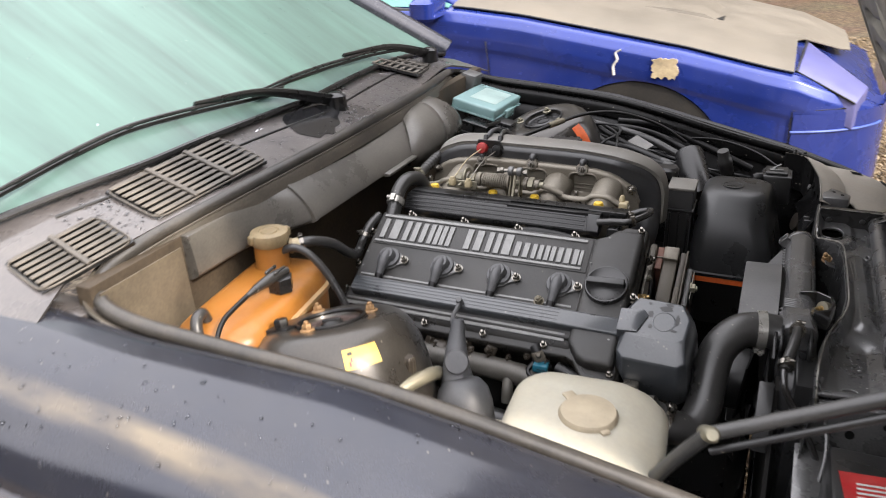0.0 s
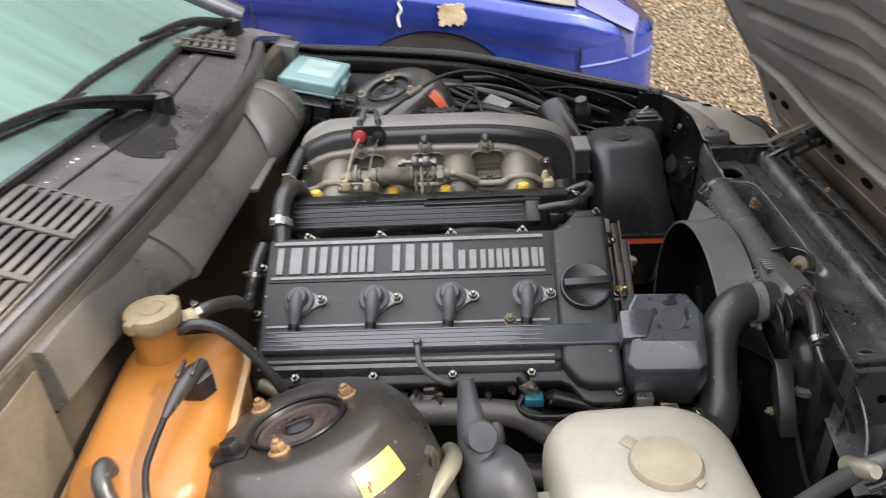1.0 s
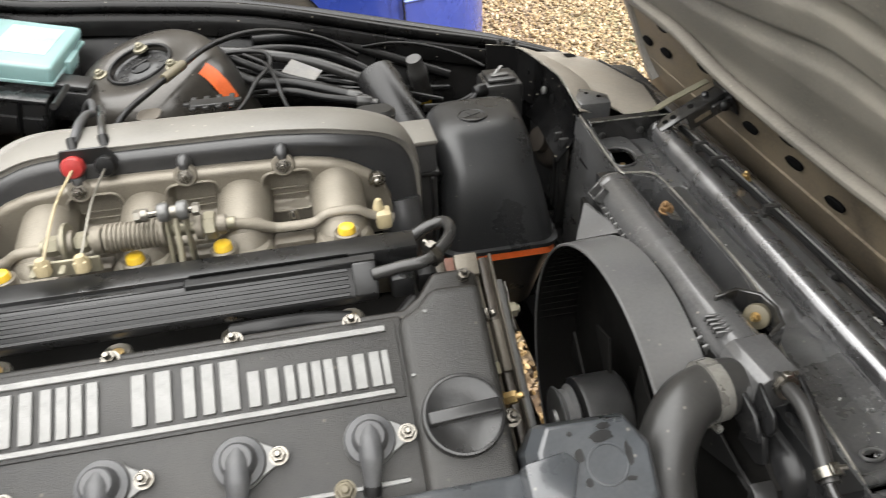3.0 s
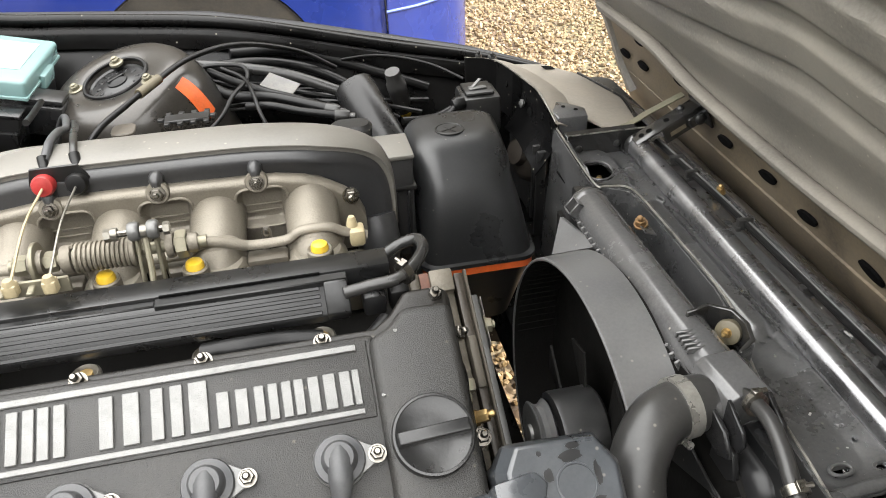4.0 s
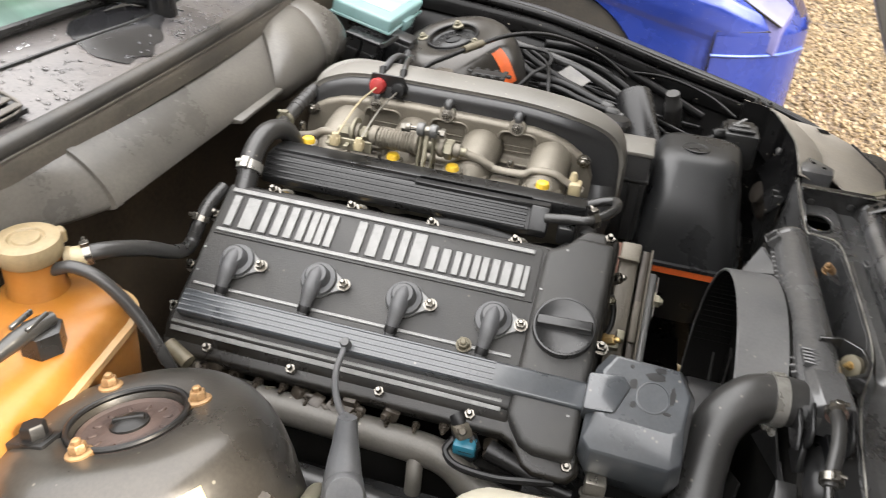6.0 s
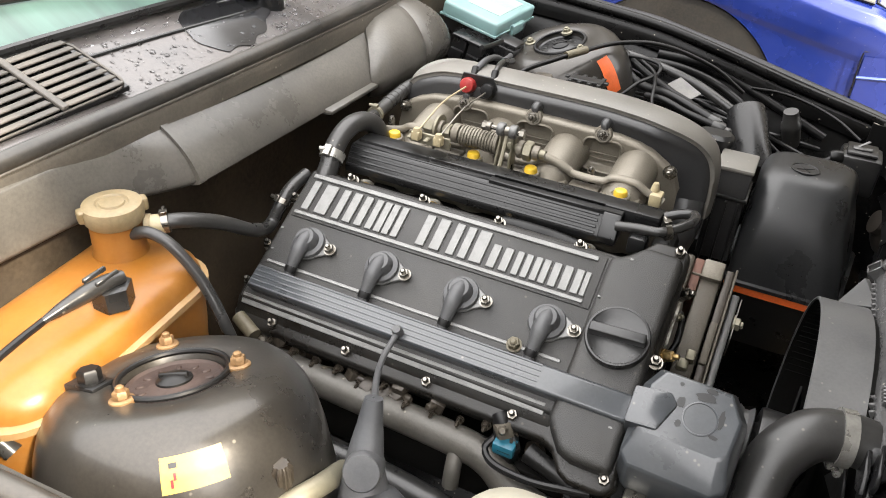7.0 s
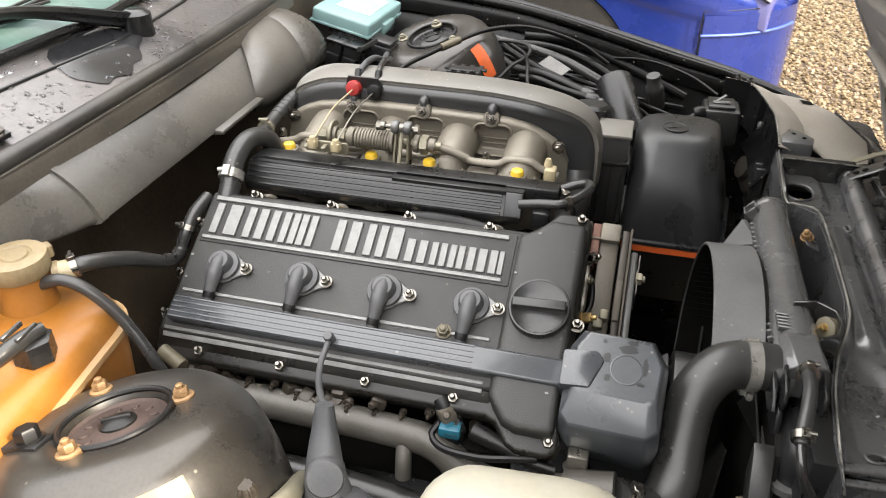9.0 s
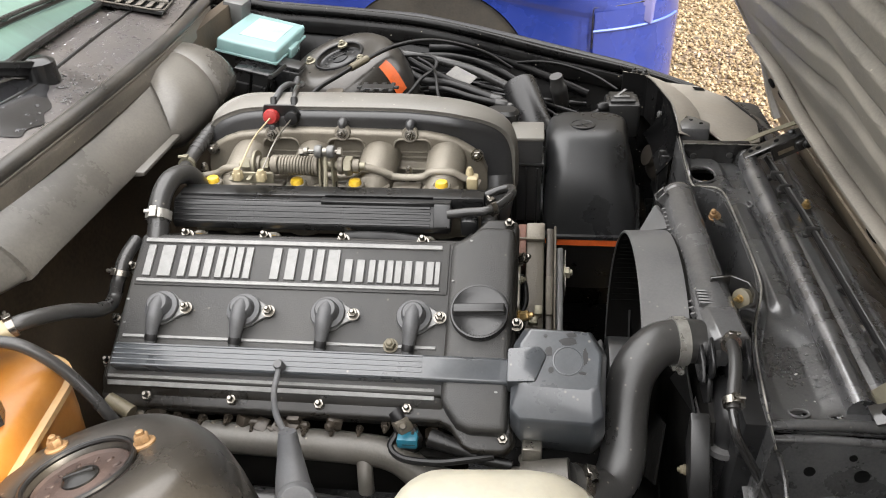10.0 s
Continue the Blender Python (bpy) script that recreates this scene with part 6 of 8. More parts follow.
for x0, x1, r, n in ((0.008, 0.020, 0.0095, 6), (0.022, 0.034, 0.0125, 20), (0.036, 0.046, 0.0100, 6), (0.050, 0.059, 0.0135, 20), (0.060, 0.111, 0.0100, 16), (0.111, 0.116, 0.0145, 20), (0.143, 0.150, 0.0120, 20), (0.152, 0.162, 0.0135, 6), (0.163, 0.172, 0.0095, 16)):
    part("shaft_collar", lathe([(r * 0.94, 0), (r, (x1 - x0) * 0.2), (r, (x1 - x0) * 0.8), (r * 0.94, x1 - x0)], n, aim((x0, 0.232, 0.893), SX)), M_STRAP if n == 6 else M_CAST, throttle)
part("return_spring", tube(spring, 0.0019, 6, 1, smooth=False), M_CAST, throttle)
for x, tilt in ((0.120, -14), (0.137, -6)):
    lv = part("lever", moved(prism([(-0.009, -0.052), (-0.004, -0.060), (0.004, -0.060), (0.009, -0.052), (0.011, -0.024), (0.008, 0.0), (0.009, 0.014), (0.005, 0.022), (-0.005, 0.022), (-0.009, 0.014), (-0.007, 0.0), (-0.011, -0.024)], -0.0016, 0.0016, "x", 0.0008, 1), Matrix.Translation((x, 0.228, 0.902)) @ rot(tilt, 0, 0)), M_STRAP, throttle, "dull plated lever")
    part("lever_head", lathe([(0.0075, -0.005), (0.0090, -0.003), (0.0090, 0.003), (0.0075, 0.005), (0.004, 0.0055)], 18, aim((x, 0.224, 0.918), SX)), M_ALUDARK, lv)
    part("lever_slot", moved(box(-0.0018, 0.0018, -0.003, 0.003, -0.045, -0.030, 0.0), Matrix.Translation((x, 0.2275, 0.902)) @ rot(tilt, 0, 0)), M_VOID, lv)
part("lever_pin", tube([(0.096, 0.223, 0.918), (0.152, 0.223, 0.918)], 0.0032, 8, 1), M_STEEL, throttle)
for x, n in ((0.097, 6), (0.103, 18), (0.129, 12), (0.149, 6)):
    part("joint_nut", lathe([(0.0060, -0.0028), (0.0064, 0.0), (0.0060, 0.0028)], n, aim((x, 0.223, 0.918), SX)), M_ALU, throttle)
part("link_rod", tube([(0.129, 0.222, 0.912), (0.130, 0.206, 0.885), (0.129, 0.196, 0.866)], 0.0028, 8, 4), M_STRAP, throttle)
part("cam_quadrant", moved(prism([(0.020 * math.cos(a), 0.020 * math.sin(a)) for a in np.linspace(radians(-20), radians(200), 18)] + [(-0.006, -0.012), (0.006, -0.012)], -0.002, 0.002, "x", 0.0006, 1), Matrix.Translation((0.028, 0.232, 0.893))), M_STRAP, throttle)
part("arm_link", tube([(0.168, 0.232, 0.893), (0.190, 0.234, 0.888), (0.215, 0.236, 0.878)], 0.0055, 10, 4), M_CAST, throttle)
for x, z in ((0.129, 0.9015), (0.229, 0.900), (0.024, 0.8985)):
    part("flange_nut", hexnut(0.0062, 0.008, aim((x, 0.3205, z), (0, -1, 0.35)), 0.006), M_STEEL, throttle)
for x, z in ((0.129, 0.9015), (0.229, 0.900), (0.024, 0.8985)):
    part("nut_boss", lathe([(0.0120, -0.012), (0.0125, -0.003), (0.0110, 0.0)], 20, aim((x, 0.3215, z), (0, -1, 0.35))), M_CAST, throttle)
for x, z in ((-0.071, 0.874), (0.326, 0.869)):
    part("flange_nut", hexnut(0.0075, 0.008, aim((x, 0.3215, z), (0, -1, 0.2)), 0.005), M_STEEL, throttle)
for x in (0.2335, -0.066):
    part("bleed_nipple", lathe([(0.009, 0), (0.009, 0.008), (0.005, 0.010), (0.005, 0.022), (0.003, 0.026)], 10, Matrix.Translation((x, 0.268, 0.850))), M_STEEL, throttle)
part("end_union", join(box(0.316, 0.332, 0.248, 0.268, 0.850, 0.868, 0.003), lathe([(0.0060, 0), (0.0045, 0.008), (0.003, 0.011)], 10, Matrix.Translation((0.320, 0.262, 0.868)))), M_CREAM, throttle)

plenum = thing("inlet_plenum", "dusty grey-black plastic inlet plenum behind the throttle bodies", "inlet plenum")


ARCH = smooth_path([(x, 0.0, z) for x, z in ((-0.084, 0.80), (-0.084, 0.855), (-0.081, 0.890), (-0.070, 0.908), (-0.046, 0.920), (-0.018, 0.928), (0.03, 0.931), (0.10, 0.931), (0.20, 0.930), (0.25, 0.927), (0.30, 0.920), (0.338, 0.907), (0.363, 0.888), (0.376, 0.862), (0.380, 0.83), (0.380, 0.79))], 4)


def plenum_ring(y, d):
    """The plenum's arched outline at one depth, drawn out by d metres."""
    return [(0.14 + (p.x - 0.14) * (1 + d / 0.235), y + 0.024 * min(1.0, max(0.0, (p.x - 0.30) / 0.07)) ** 1.5 * max(0.0, (0.46 - y) / 0.12), 0.80 + (p.z - 0.80) * (1 + d / 0.125)) for p in ARCH]


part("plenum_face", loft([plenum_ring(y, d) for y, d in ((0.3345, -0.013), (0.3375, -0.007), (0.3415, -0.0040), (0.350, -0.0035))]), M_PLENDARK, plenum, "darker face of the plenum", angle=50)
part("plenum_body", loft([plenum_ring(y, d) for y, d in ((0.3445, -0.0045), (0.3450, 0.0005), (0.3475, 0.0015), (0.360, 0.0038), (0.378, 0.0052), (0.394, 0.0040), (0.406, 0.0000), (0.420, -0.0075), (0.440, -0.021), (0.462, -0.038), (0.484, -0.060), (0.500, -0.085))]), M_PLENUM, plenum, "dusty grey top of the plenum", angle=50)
for x, z in ((0.129, 0.912), (0.229, 0.9105), (0.024, 0.9085)):
    part("plenum_boss", tube([(x, 0.345, z + 0.002), (x, 0.330, z), (x, 0.326, z - 0.006)], 0.0075, 16, 4, radii=(0.0075, 0.0075, 0.005)), M_PLENDARK, plenum)
part("plenum_elbow", tube([(0.348, 0.330, 0.76), (0.354, 0.334, 0.79), (0.352, 0.350, 0.822)], 0.025, 16, 5), M_PLENDARK, plenum)
part("plenum_pipe", tube([(-0.078, 0.352, 0.880), (-0.073, 0.366, 0.902), (-0.060, 0.384, 0.914), (-0.038, 0.402, 0.919), (-0.010, 0.420, 0.915), (0.015, 0.440, 0.905)], 0.0095, 14, 6), M_PLENUM, plenum, "dusty grey pipe round the end of the plenum")
part("crease_bead", tube([Vector(p) + Vector((0, -0.0008, 0.0)) for p in plenum_ring(0.3450, 0.0012)[8:-6]], 0.0011, 6, 1), M_PLENUM, plenum)
# cable bracket with its two plugs, and the throttle cables down to the clips
part("cable_bracket", prism([(0.000, 0.895), (0.012, 0.938), (0.058, 0.938), (0.076, 0.905), (0.060, 0.898)], 0.336, 0.339, "y", 0.0008, 1), M_SATIN, plenum, "black cable bracket")
part("red_plug", lathe([(0.0110, -0.004), (0.0116, 0.007), (0.0098, 0.011), (0.004, 0.012)], 20, aim((0.023, 0.334, 0.921), (0, -1, 0.25))), M_RED, plenum, "round red cable plug")
part("black_plug", lathe([(0.0105, -0.004), (0.0110, 0.006), (0.0092, 0.010), (0.004, 0.011)], 20, aim((0.054, 0.334, 0.919), (0, -1, 0.25))), M_CABLE, plenum)
clip0 = part("cable_clip", join(box(-0.006, 0.006, -0.006, 0.006, 0, 0.012, 0.002), lathe([(0.0072, 0.002), (0.0072, 0.008), (0.004, 0.016)], 12)), M_CREAM, throttle, "cream plastic cable clip")
clip0.matrix_basis = Matrix.Translation((0.017, 0.186, 0.893))
again(clip0, Matrix.Translation((0.050, 0.184, 0.893)))
part("clip_bracket", join(box(0.004, 0.064, 0.190, 0.193, 0.886, 0.902, 0.001, 1), box(0.006, 0.012, 0.178, 0.193, 0.895, 0.898, 0.001, 1), box(0.030, 0.036, 0.178, 0.193, 0.895, 0.898, 0.001, 1)), M_STRAP, throttle)
part("throttle_cable", tube([(0.023, 0.322, 0.922), (0.020, 0.255, 0.921), (0.018, 0.190, 0.905)], 0.0014, 6, 4), M_CREAM, throttle)
part("throttle_cable", tube([(0.054, 0.322, 0.920), (0.052, 0.255, 0.920), (0.050, 0.188, 0.905)], 0.0012, 6, 4), M_ALU, throttle)

valley = thing("valley_wiring", "hoses and connectors at the front of the rail cover", "cables")
part("breather_hose", tube([(0.300, 0.150, 0.868), (0.325, 0.150, 0.872), (0.350, 0.152, 0.874), (0.368, 0.165, 0.878), (0.380, 0.185, 0.880), (0.378, 0.205, 0.878), (0.362, 0.210, 0.872), (0.345, 0.205, 0.866)], 0.0060, 12, 8), M_RUBBER, valley)
part("hose_clip", clamp((0.357, 0.156, 0.876), (0.8, 0.5, 0.15), 0.0092, 0.007), M_STEEL, valley)
part("connector", box(0.316, 0.338, 0.150, 0.178, 0.835, 0.858, 0.004), M_SATIN, valley)
part("connector", box(0.342, 0.362, 0.160, 0.182, 0.828, 0.852, 0.004), M_CABLE, valley)
part("corrugated_sleeve", tube([(0.335, 0.135, 0.842), (0.320, 0.120, 0.838), (0.305, 0.112, 0.835), (0.290, 0.112, 0.832)], 0.008, 12, 6), M_CABLE, valley)
part("injector_loom", tube([(0.170, 0.128, 0.842), (0.200, 0.124, 0.846), (0.240, 0.128, 0.842), (0.275, 0.126, 0.838)], 0.009, 12, 6), M_CABLE, valley)
inj = None
for x in (0.070, 0.172, 0.274, -0.03):
    m = Matrix.Translation((x, 0.132, 0.825))
    if inj is None:
        inj = part("core_plug", lathe([(0.013, 0), (0.013, 0.012), (0.011, 0.014), (0.009, 0.010)], 18), M_ALU, valley)
        inj.matrix_basis = m
        part("plug_centre", lathe([(0.006, 0.008), (0.006, 0.013)], 12), M_BRASS, inj)
    else:
        again(inj, m)

part("toothed_bracket", join(box(0.122, 0.176, 0.497, 0.517, 0.899, 0.903, 0.001, 1), *(moved(box(-0.0035, 0.0035, 0, 0.008, -0.002, 0.002, 0.0008, 1), Matrix.Translation((0.126 + 0.0155 * k, y, 0.901)) @ rot(0, 0, a)) for k in range(4) for y, a in ((0.517, 0), (0.497, 180))), *(moved(box(-0.0035, 0.0035, 0, 0.008, -0.002, 0.002, 0.0008, 1), Matrix.Translation((x, 0.507, 0.901)) @ rot(0, 0, a)) for x, a in ((0.122, 90), (0.176, -90)))), M_SATIN, plenum, "black toothed bracket")
part("rear_tab", prism(rrect(0.030, 0.034, 0.010, 5, 0.062, 0.552), 0.872, 0.876, "z", 0.001, 1), M_DUSTPAINT, plenum)
for x, mt in ((0.023, M_CABLE), (0.054, M_CABLE)):
    part("cable_ferrule", tube([(x, 0.338, 0.922), (x - 0.001, 0.352, 0.930), (x - 0.003, 0.362, 0.938)], 0.0055, 12, 3), mt, plenum)
part("outer_cable", tube([(0.022, 0.358, 0.935), (0.024, 0.385, 0.942), (0.022, 0.430, 0.934), (0.010, 0.500, 0.907), (-0.004, 0.560, 0.892), (-0.018, 0.605, 0.879), (-0.034, 0.635, 0.858), (-0.050, 0.650, 0.825)], 0.0046, 12, 6), M_BOOT, plenum)
part("outer_cable", tube([(0.051, 0.358, 0.935), (0.047, 0.385, 0.940), (0.038, 0.430, 0.932), (0.022, 0.495, 0.908), (0.006, 0.555, 0.890), (-0.010, 0.595, 0.872)], 0.0040, 12, 6), M_RUBBER, plenum)

# ---- heater intake duct along the bulkhead ----
duct = thing("heater_duct", "long dusty grey-black plastic air duct along the bulkhead", "air duct")


def duct_profile(low, g=0.0, drop=0.0, n=16, sq=1.30):
    """A duct: flat by the seal, rounded over the front, straight down to its lower edge; a larger sq makes its front flatter."""
    over = [(-0.194 + (0.063 + g) * math.sin(k * math.pi / 2 / n) ** (sq + 0.12), 0.896 + (0.062 - drop) * math.cos(k * math.pi / 2 / n) ** sq) for k in range(n + 1)]
    under = [(-0.131 + g - 0.004 * k, 0.896 - (0.896 - low) * (k / 4) ** 0.6) for k in range(1, 5)]
    return [(-0.235, 0.958 - drop), *over, *under, (-0.235, low)]


def shoulder_ring(y, g, d, slant):
    """One ring of the duct's shoulder, whose top leans back along the car by the slant."""
    return [(x, y + slant * max(0.0, min(1.0, (-0.131 + g - x) / 0.063)), z) for x, z in duct_profile(0.866, g, d, sq=0.95)]


def duct_piece(y0, y1, g0=0.0, g1=0.0, low=0.86):
    """One length of duct whose front stands g0 and g1 metres further forward at its two ends."""
    return loft([[(x, y, z) for x, z in duct_profile(low, g0 + (g1 - g0) * k / 6)] for k, y in enumerate(np.linspace(y0, y1, 7))])


part("duct_middle", duct_piece(-0.048, 0.415, -0.001, 0.007, 0.890), M_DUCT, duct, angle=50)
part("duct_lip", prism([(-0.140, 0.900), (-0.116, 0.899), (-0.116, 0.893), (-0.140, 0.890)], 0.190, 0.316, "y", 0.002), M_DUCT, duct)
part("duct_near_end", loft([[(x, y, z) for x, z in duct_profile(0.886, g, 0.002)] for y, g in ((-0.050, -0.005), (-0.075, -0.016), (-0.10, -0.030), (-0.13, -0.042), (-0.20, -0.050), (-0.29, -0.054))]), M_DUCT, duct, angle=50)
part("duct_far_end", loft([shoulder_ring(*r) for r in ((0.312, 0.004, -0.001, 0.085), (0.317, 0.012, -0.006, 0.085), (0.324, 0.018, -0.009, 0.084), (0.36, 0.022, -0.010, 0.070), (0.43, 0.024, -0.010, 0.040), (0.455, 0.024, -0.010, 0.03), (0.459, 0.021, -0.008, 0.03), (0.464, 0.024, -0.010, 0.03), (0.51, 0.024, -0.009, 0.01), (0.545, 0.023, -0.007, 0.0), (0.556, 0.019, -0.002, 0.0), (0.562, 0.008, 0.008, 0.0))]), M_DUCT, duct, "boxy shoulder of the duct", angle=45)
part("duct_joint", loft([[(x, y, z) for x, z in duct_profile(0.889, g, -0.0015)] for y, g in ((-0.056, 0.0), (-0.046, 0.0005))]), M_DUCT, duct, angle=50)
part("duct_bolt", hexnut(0.006, 0.006, Matrix.Translation((-0.165, 0.545, 0.945)), 0.004), M_SATIN, duct)

# ---- coolant expansion tank ----
tank = thing("expansion_tank", "amber translucent plastic coolant expansion tank, dusty cap", "coolant tank")
T = Matrix.Translation((-0.116, -0.258, 0)) @ rot(0, 0, 6) @ Matrix.Diagonal((1.04, 1.08, 1, 1))
layers = [(0.660, 0.100, 0.210, 0.040, 0.0, 0.0), (0.675, 0.124, 0.240, 0.045, 0, 0), (0.782, 0.131, 0.251, 0.045, 0, 0),
          (0.7905, 0.132, 0.252, 0.045, 0, 0), (0.828, 0.132, 0.252, 0.044, 0, 0), (0.846, 0.129, 0.249, 0.042, 0, 0.001), (0.856, 0.120, 0.240, 0.038, 0, 0.002), (0.862, 0.108, 0.226, 0.034, 0, 0.003), (0.8655, 0.086, 0.200, 0.028, 0, 0.004), (0.867, 0.04, 0.14, 0.015, 0, 0.005)]
part("tank_body", moved(blob(layers, 9), T), M_TANK, tank, "amber plastic tank half full of coolant", angle=60)
part("tank_seam", moved(blob([(0.8310, 0.134, 0.255, 0.046, 0, 0), (0.8320, 0.143, 0.265, 0.050, 0, 0), (0.8390, 0.143, 0.265, 0.050, 0, 0), (0.8400, 0.132, 0.253, 0.046, 0, 0)], 9), T), M_TANKSEAM, tank, "pale welded seam flange")
neck = (-0.143, -0.170)
part("filler_neck", lathe([(0.0290, 0.845), (0.0285, 0.866), (0.0265, 0.870), (0.0260, 0.907)], 32, Matrix.Translation((*neck, 0))), M_TANK, tank)
tcap = part("filler_cap", lathe([(0.0275, 0.898), (0.0295, 0.901), (0.0302, 0.912), (0.0290, 0.9175), (0.0245, 0.9195), (0.0165, 0.9190), (0.0150, 0.9172), (0.0130, 0.9172), (0.0118, 0.9190), (0.006, 0.9195)], 36, Matrix.Translation((*neck, 0.005))), M_TANKCAP, tank, "dusty beige screw cap")
tab0 = None
for a in (60, 240):
    m = Matrix.Translation((*neck, 0.914)) @ rot(0, 0, a)
    if tab0 is None:
        tab0 = part("cap_tab", box(0.024, 0.0345, -0.0065, 0.0065, -0.006, 0.0085, 0.003, 3), M_TANKCAP, tcap)
        tab0.matrix_basis = m
    else:
        again(tab0, m)
sensor = part("level_sensor", lathe([(0.019, 0.866), (0.019, 0.888), (0.015, 0.890)], 6, Matrix.Translation((-0.080, -0.240, 0))), M_SATIN, tank, "black hexagonal level sensor")
part("sensor_plug", join(tube([(-0.074, -0.230, 0.893), (-0.079, -0.246, 0.8935), (-0.083, -0.266, 0.892), (-0.086, -0.290, 0.890), (-0.088, -0.309, 0.888)], 0.009, 14, 5, radii=(0.0085, 0.0105, 0.0110, 0.0080, 0.0042), squash=0.75),
                         box(-0.090, -0.086, -0.262, -0.236, 0.899, 0.904, 0.001, 1), box(-0.076, -0.072, -0.260, -0.234, 0.899, 0.904, 0.001, 1)), M_RUBBER, sensor, "grey tapered connector")
part("sensor_lead", tube([(-0.088, -0.307, 0.888), (-0.088, -0.338, 0.884), (-0.086, -0.366, 0.879), (-0.078, -0.392, 0.866), (-0.076, -0.400, 0.84), (-0.072, -0.402, 0.80)], 0.0035, 8, 6), M_CABLE, tank)
part("vent_hose", tube([(-0.127, -0.352, 0.862), (-0.127, -0.358, 0.879), (-0.122, -0.376, 0.879), (-0.112, -0.388, 0.862), (-0.090, -0.390, 0.846), (-0.055, -0.385, 0.815)], 0.0085, 10, 6), M_RUBBER, tank)
part("stub_collar", lathe([(0.0125, 0), (0.0125, 0.006)], 14, aim((-0.122, -0.152, 0.893), (0.8, 0.6, 0.0))), M_TANKCAP, tank)
part("hose_stub", lathe([(0.011, 0), (0.0115, 0.012), (0.009, 0.018)], 14, aim((-0.120, -0.150, 0.893), (0.8, 0.6, 0.0))), M_CREAM, tank)

overflow = thing("overflow_hose", "thin black rubber hose from tank to cylinder head", "hose")
part("hose", tube([(-0.118, -0.147, 0.893), (-0.098, -0.125, 0.893), (-0.086, -0.082, 0.872), (-0.094, -0.025, 0.830), (-0.103, 0.015, 0.808), (-0.106, 0.033, 0.808), (-0.101, 0.045, 0.828), (-0.097, 0.066, 0.845), (-0.094, 0.095, 0.852)], 0.0085, 12, 8), M_RUBBER, overflow)
part("hose_clip", clamp((-0.107, -0.138, 0.8945), (0.7, 0.6, 0.1), 0.0095, 0.007), M_STEEL, overflow)
part("hose_clip", clamp((-0.100, 0.049, 0.832), (0.15, 0.6, 0.75), 0.0095, 0.007), M_STEEL, overflow)
feed = thing("feed_hose", "black rubber hose running down beside the tank", "hose")
part("hose", tube([(-0.124, -0.172, 0.892), (-0.100, -0.168, 0.900), (-0.075, -0.163, 0.888), (-0.048, -0.157, 0.850), (-0.020, -0.158, 0.795), (0.0, -0.15, 0.71)], 0.0062, 12, 8), M_RUBBER, feed)

# ---- screen washer bottle ----
wash = thing("washer_bottle", "milky white plastic washer bottle with beige cap", "washer bottle")
W = Matrix.Translation((0.383, -0.283, 0)) @ rot(0, 0, 4) @ Matrix.Diagonal((1.02, 1.30, 1, 1))
part("bottle_body", moved(blob([(0.52, 0.15, 0.11, 0.03, 0, 0), (0.54, 0.18, 0.14, 0.04, 0, 0), (0.73, 0.205, 0.175, 0.045, 0, 0.0), (0.755, 0.204, 0.172, 0.045, 0, 0), (0.768, 0.190, 0.166, 0.045, -0.003, 0), (0.780, 0.168, 0.154, 0.045, -0.010, 0), (0.790, 0.138, 0.128, 0.042, -0.016, 0), (0.795, 0.09, 0.085, 0.035, -0.018, 0)], 8), W), M_MILK, wash, angle=60)
part("bottle_shoulder", moved(blob([(0.56, 0.12, 0.10, 0.03, -0.13, -0.035), (0.725, 0.13, 0.115, 0.035, -0.12, -0.035), (0.745, 0.115, 0.10, 0.035, -0.12, -0.035), (0.752, 0.07, 0.06, 0.025, -0.12, -0.035)], 8), W), M_MILK, wash, angle=60)
wcap = part("bottle_cap", lathe([(0.036, 0.788), (0.037, 0.796), (0.034, 0.801), (0.015, 0.803)], 36, Matrix.Translation((0.392, -0.285, 0))), M_MILKCAP, wash, "beige press-on cap")
part("cap_tab", moved(box(0.028, 0.052, -0.008, 0.008, 0.7925, 0.7970, 0.002), Matrix.Translation((0.392, -0.285, 0)) @ rot(0, 0, 135)), M_MILKCAP, wcap)
part("cap_tab", moved(box(0.028, 0.042, -0.006, 0.006, 0.7925, 0.7970, 0.002), Matrix.Translation((0.392, -0.285, 0)) @ rot(0, 0, -45)), M_MILKCAP, wcap)

# ---- ignition coil under its rubber boot ----
coil = thing("ignition_coil", "ignition coil under a tall grey rubber boot", "ignition coil")
axis = Vector((-0.25, 0.42, 1.0)).normalized()
C0 = Vector((0.228, -0.285, 0.742))
part("coil_can", lathe([(0.030, -0.13), (0.031, -0.02), (0.030, 0.0)], 28, aim(C0, axis)), M_ALUDARK, coil)
part("coil_boot", join(lathe([(0.036, -0.012), (0.039, 0.004), (0.0385, 0.026), (0.034, 0.044), (0.024, 0.056), (0.012, 0.06)], 28, aim(C0, axis)),
                       tube([C0 + axis * 0.035 + Vector((-0.008, 0.004, 0)), C0 + axis * 0.070 + Vector((-0.010, 0.006, 0)), Vector((0.197, -0.234, 0.838)), Vector((0.195, -0.224, 0.860))], 0.018, 16, 6, radii=(0.026, 0.018, 0.0115, 0.008)),
                       lathe([(0.017, 0.0), (0.017, 0.040), (0.013, 0.044)], 18, aim(C0 + Vector((0.016, -0.004, 0.004)), axis))), M_BOOT, coil, "weathered grey rubber boot")
part("boot_stub", lathe([(0.0165, -0.030), (0.0165, 0.0), (0.0150, 0.0025), (0.006, 0.003)], 22, aim((0.2105, -0.270, 0.822), (0.30, -0.75, 0.55))), M_BOOT, coil)
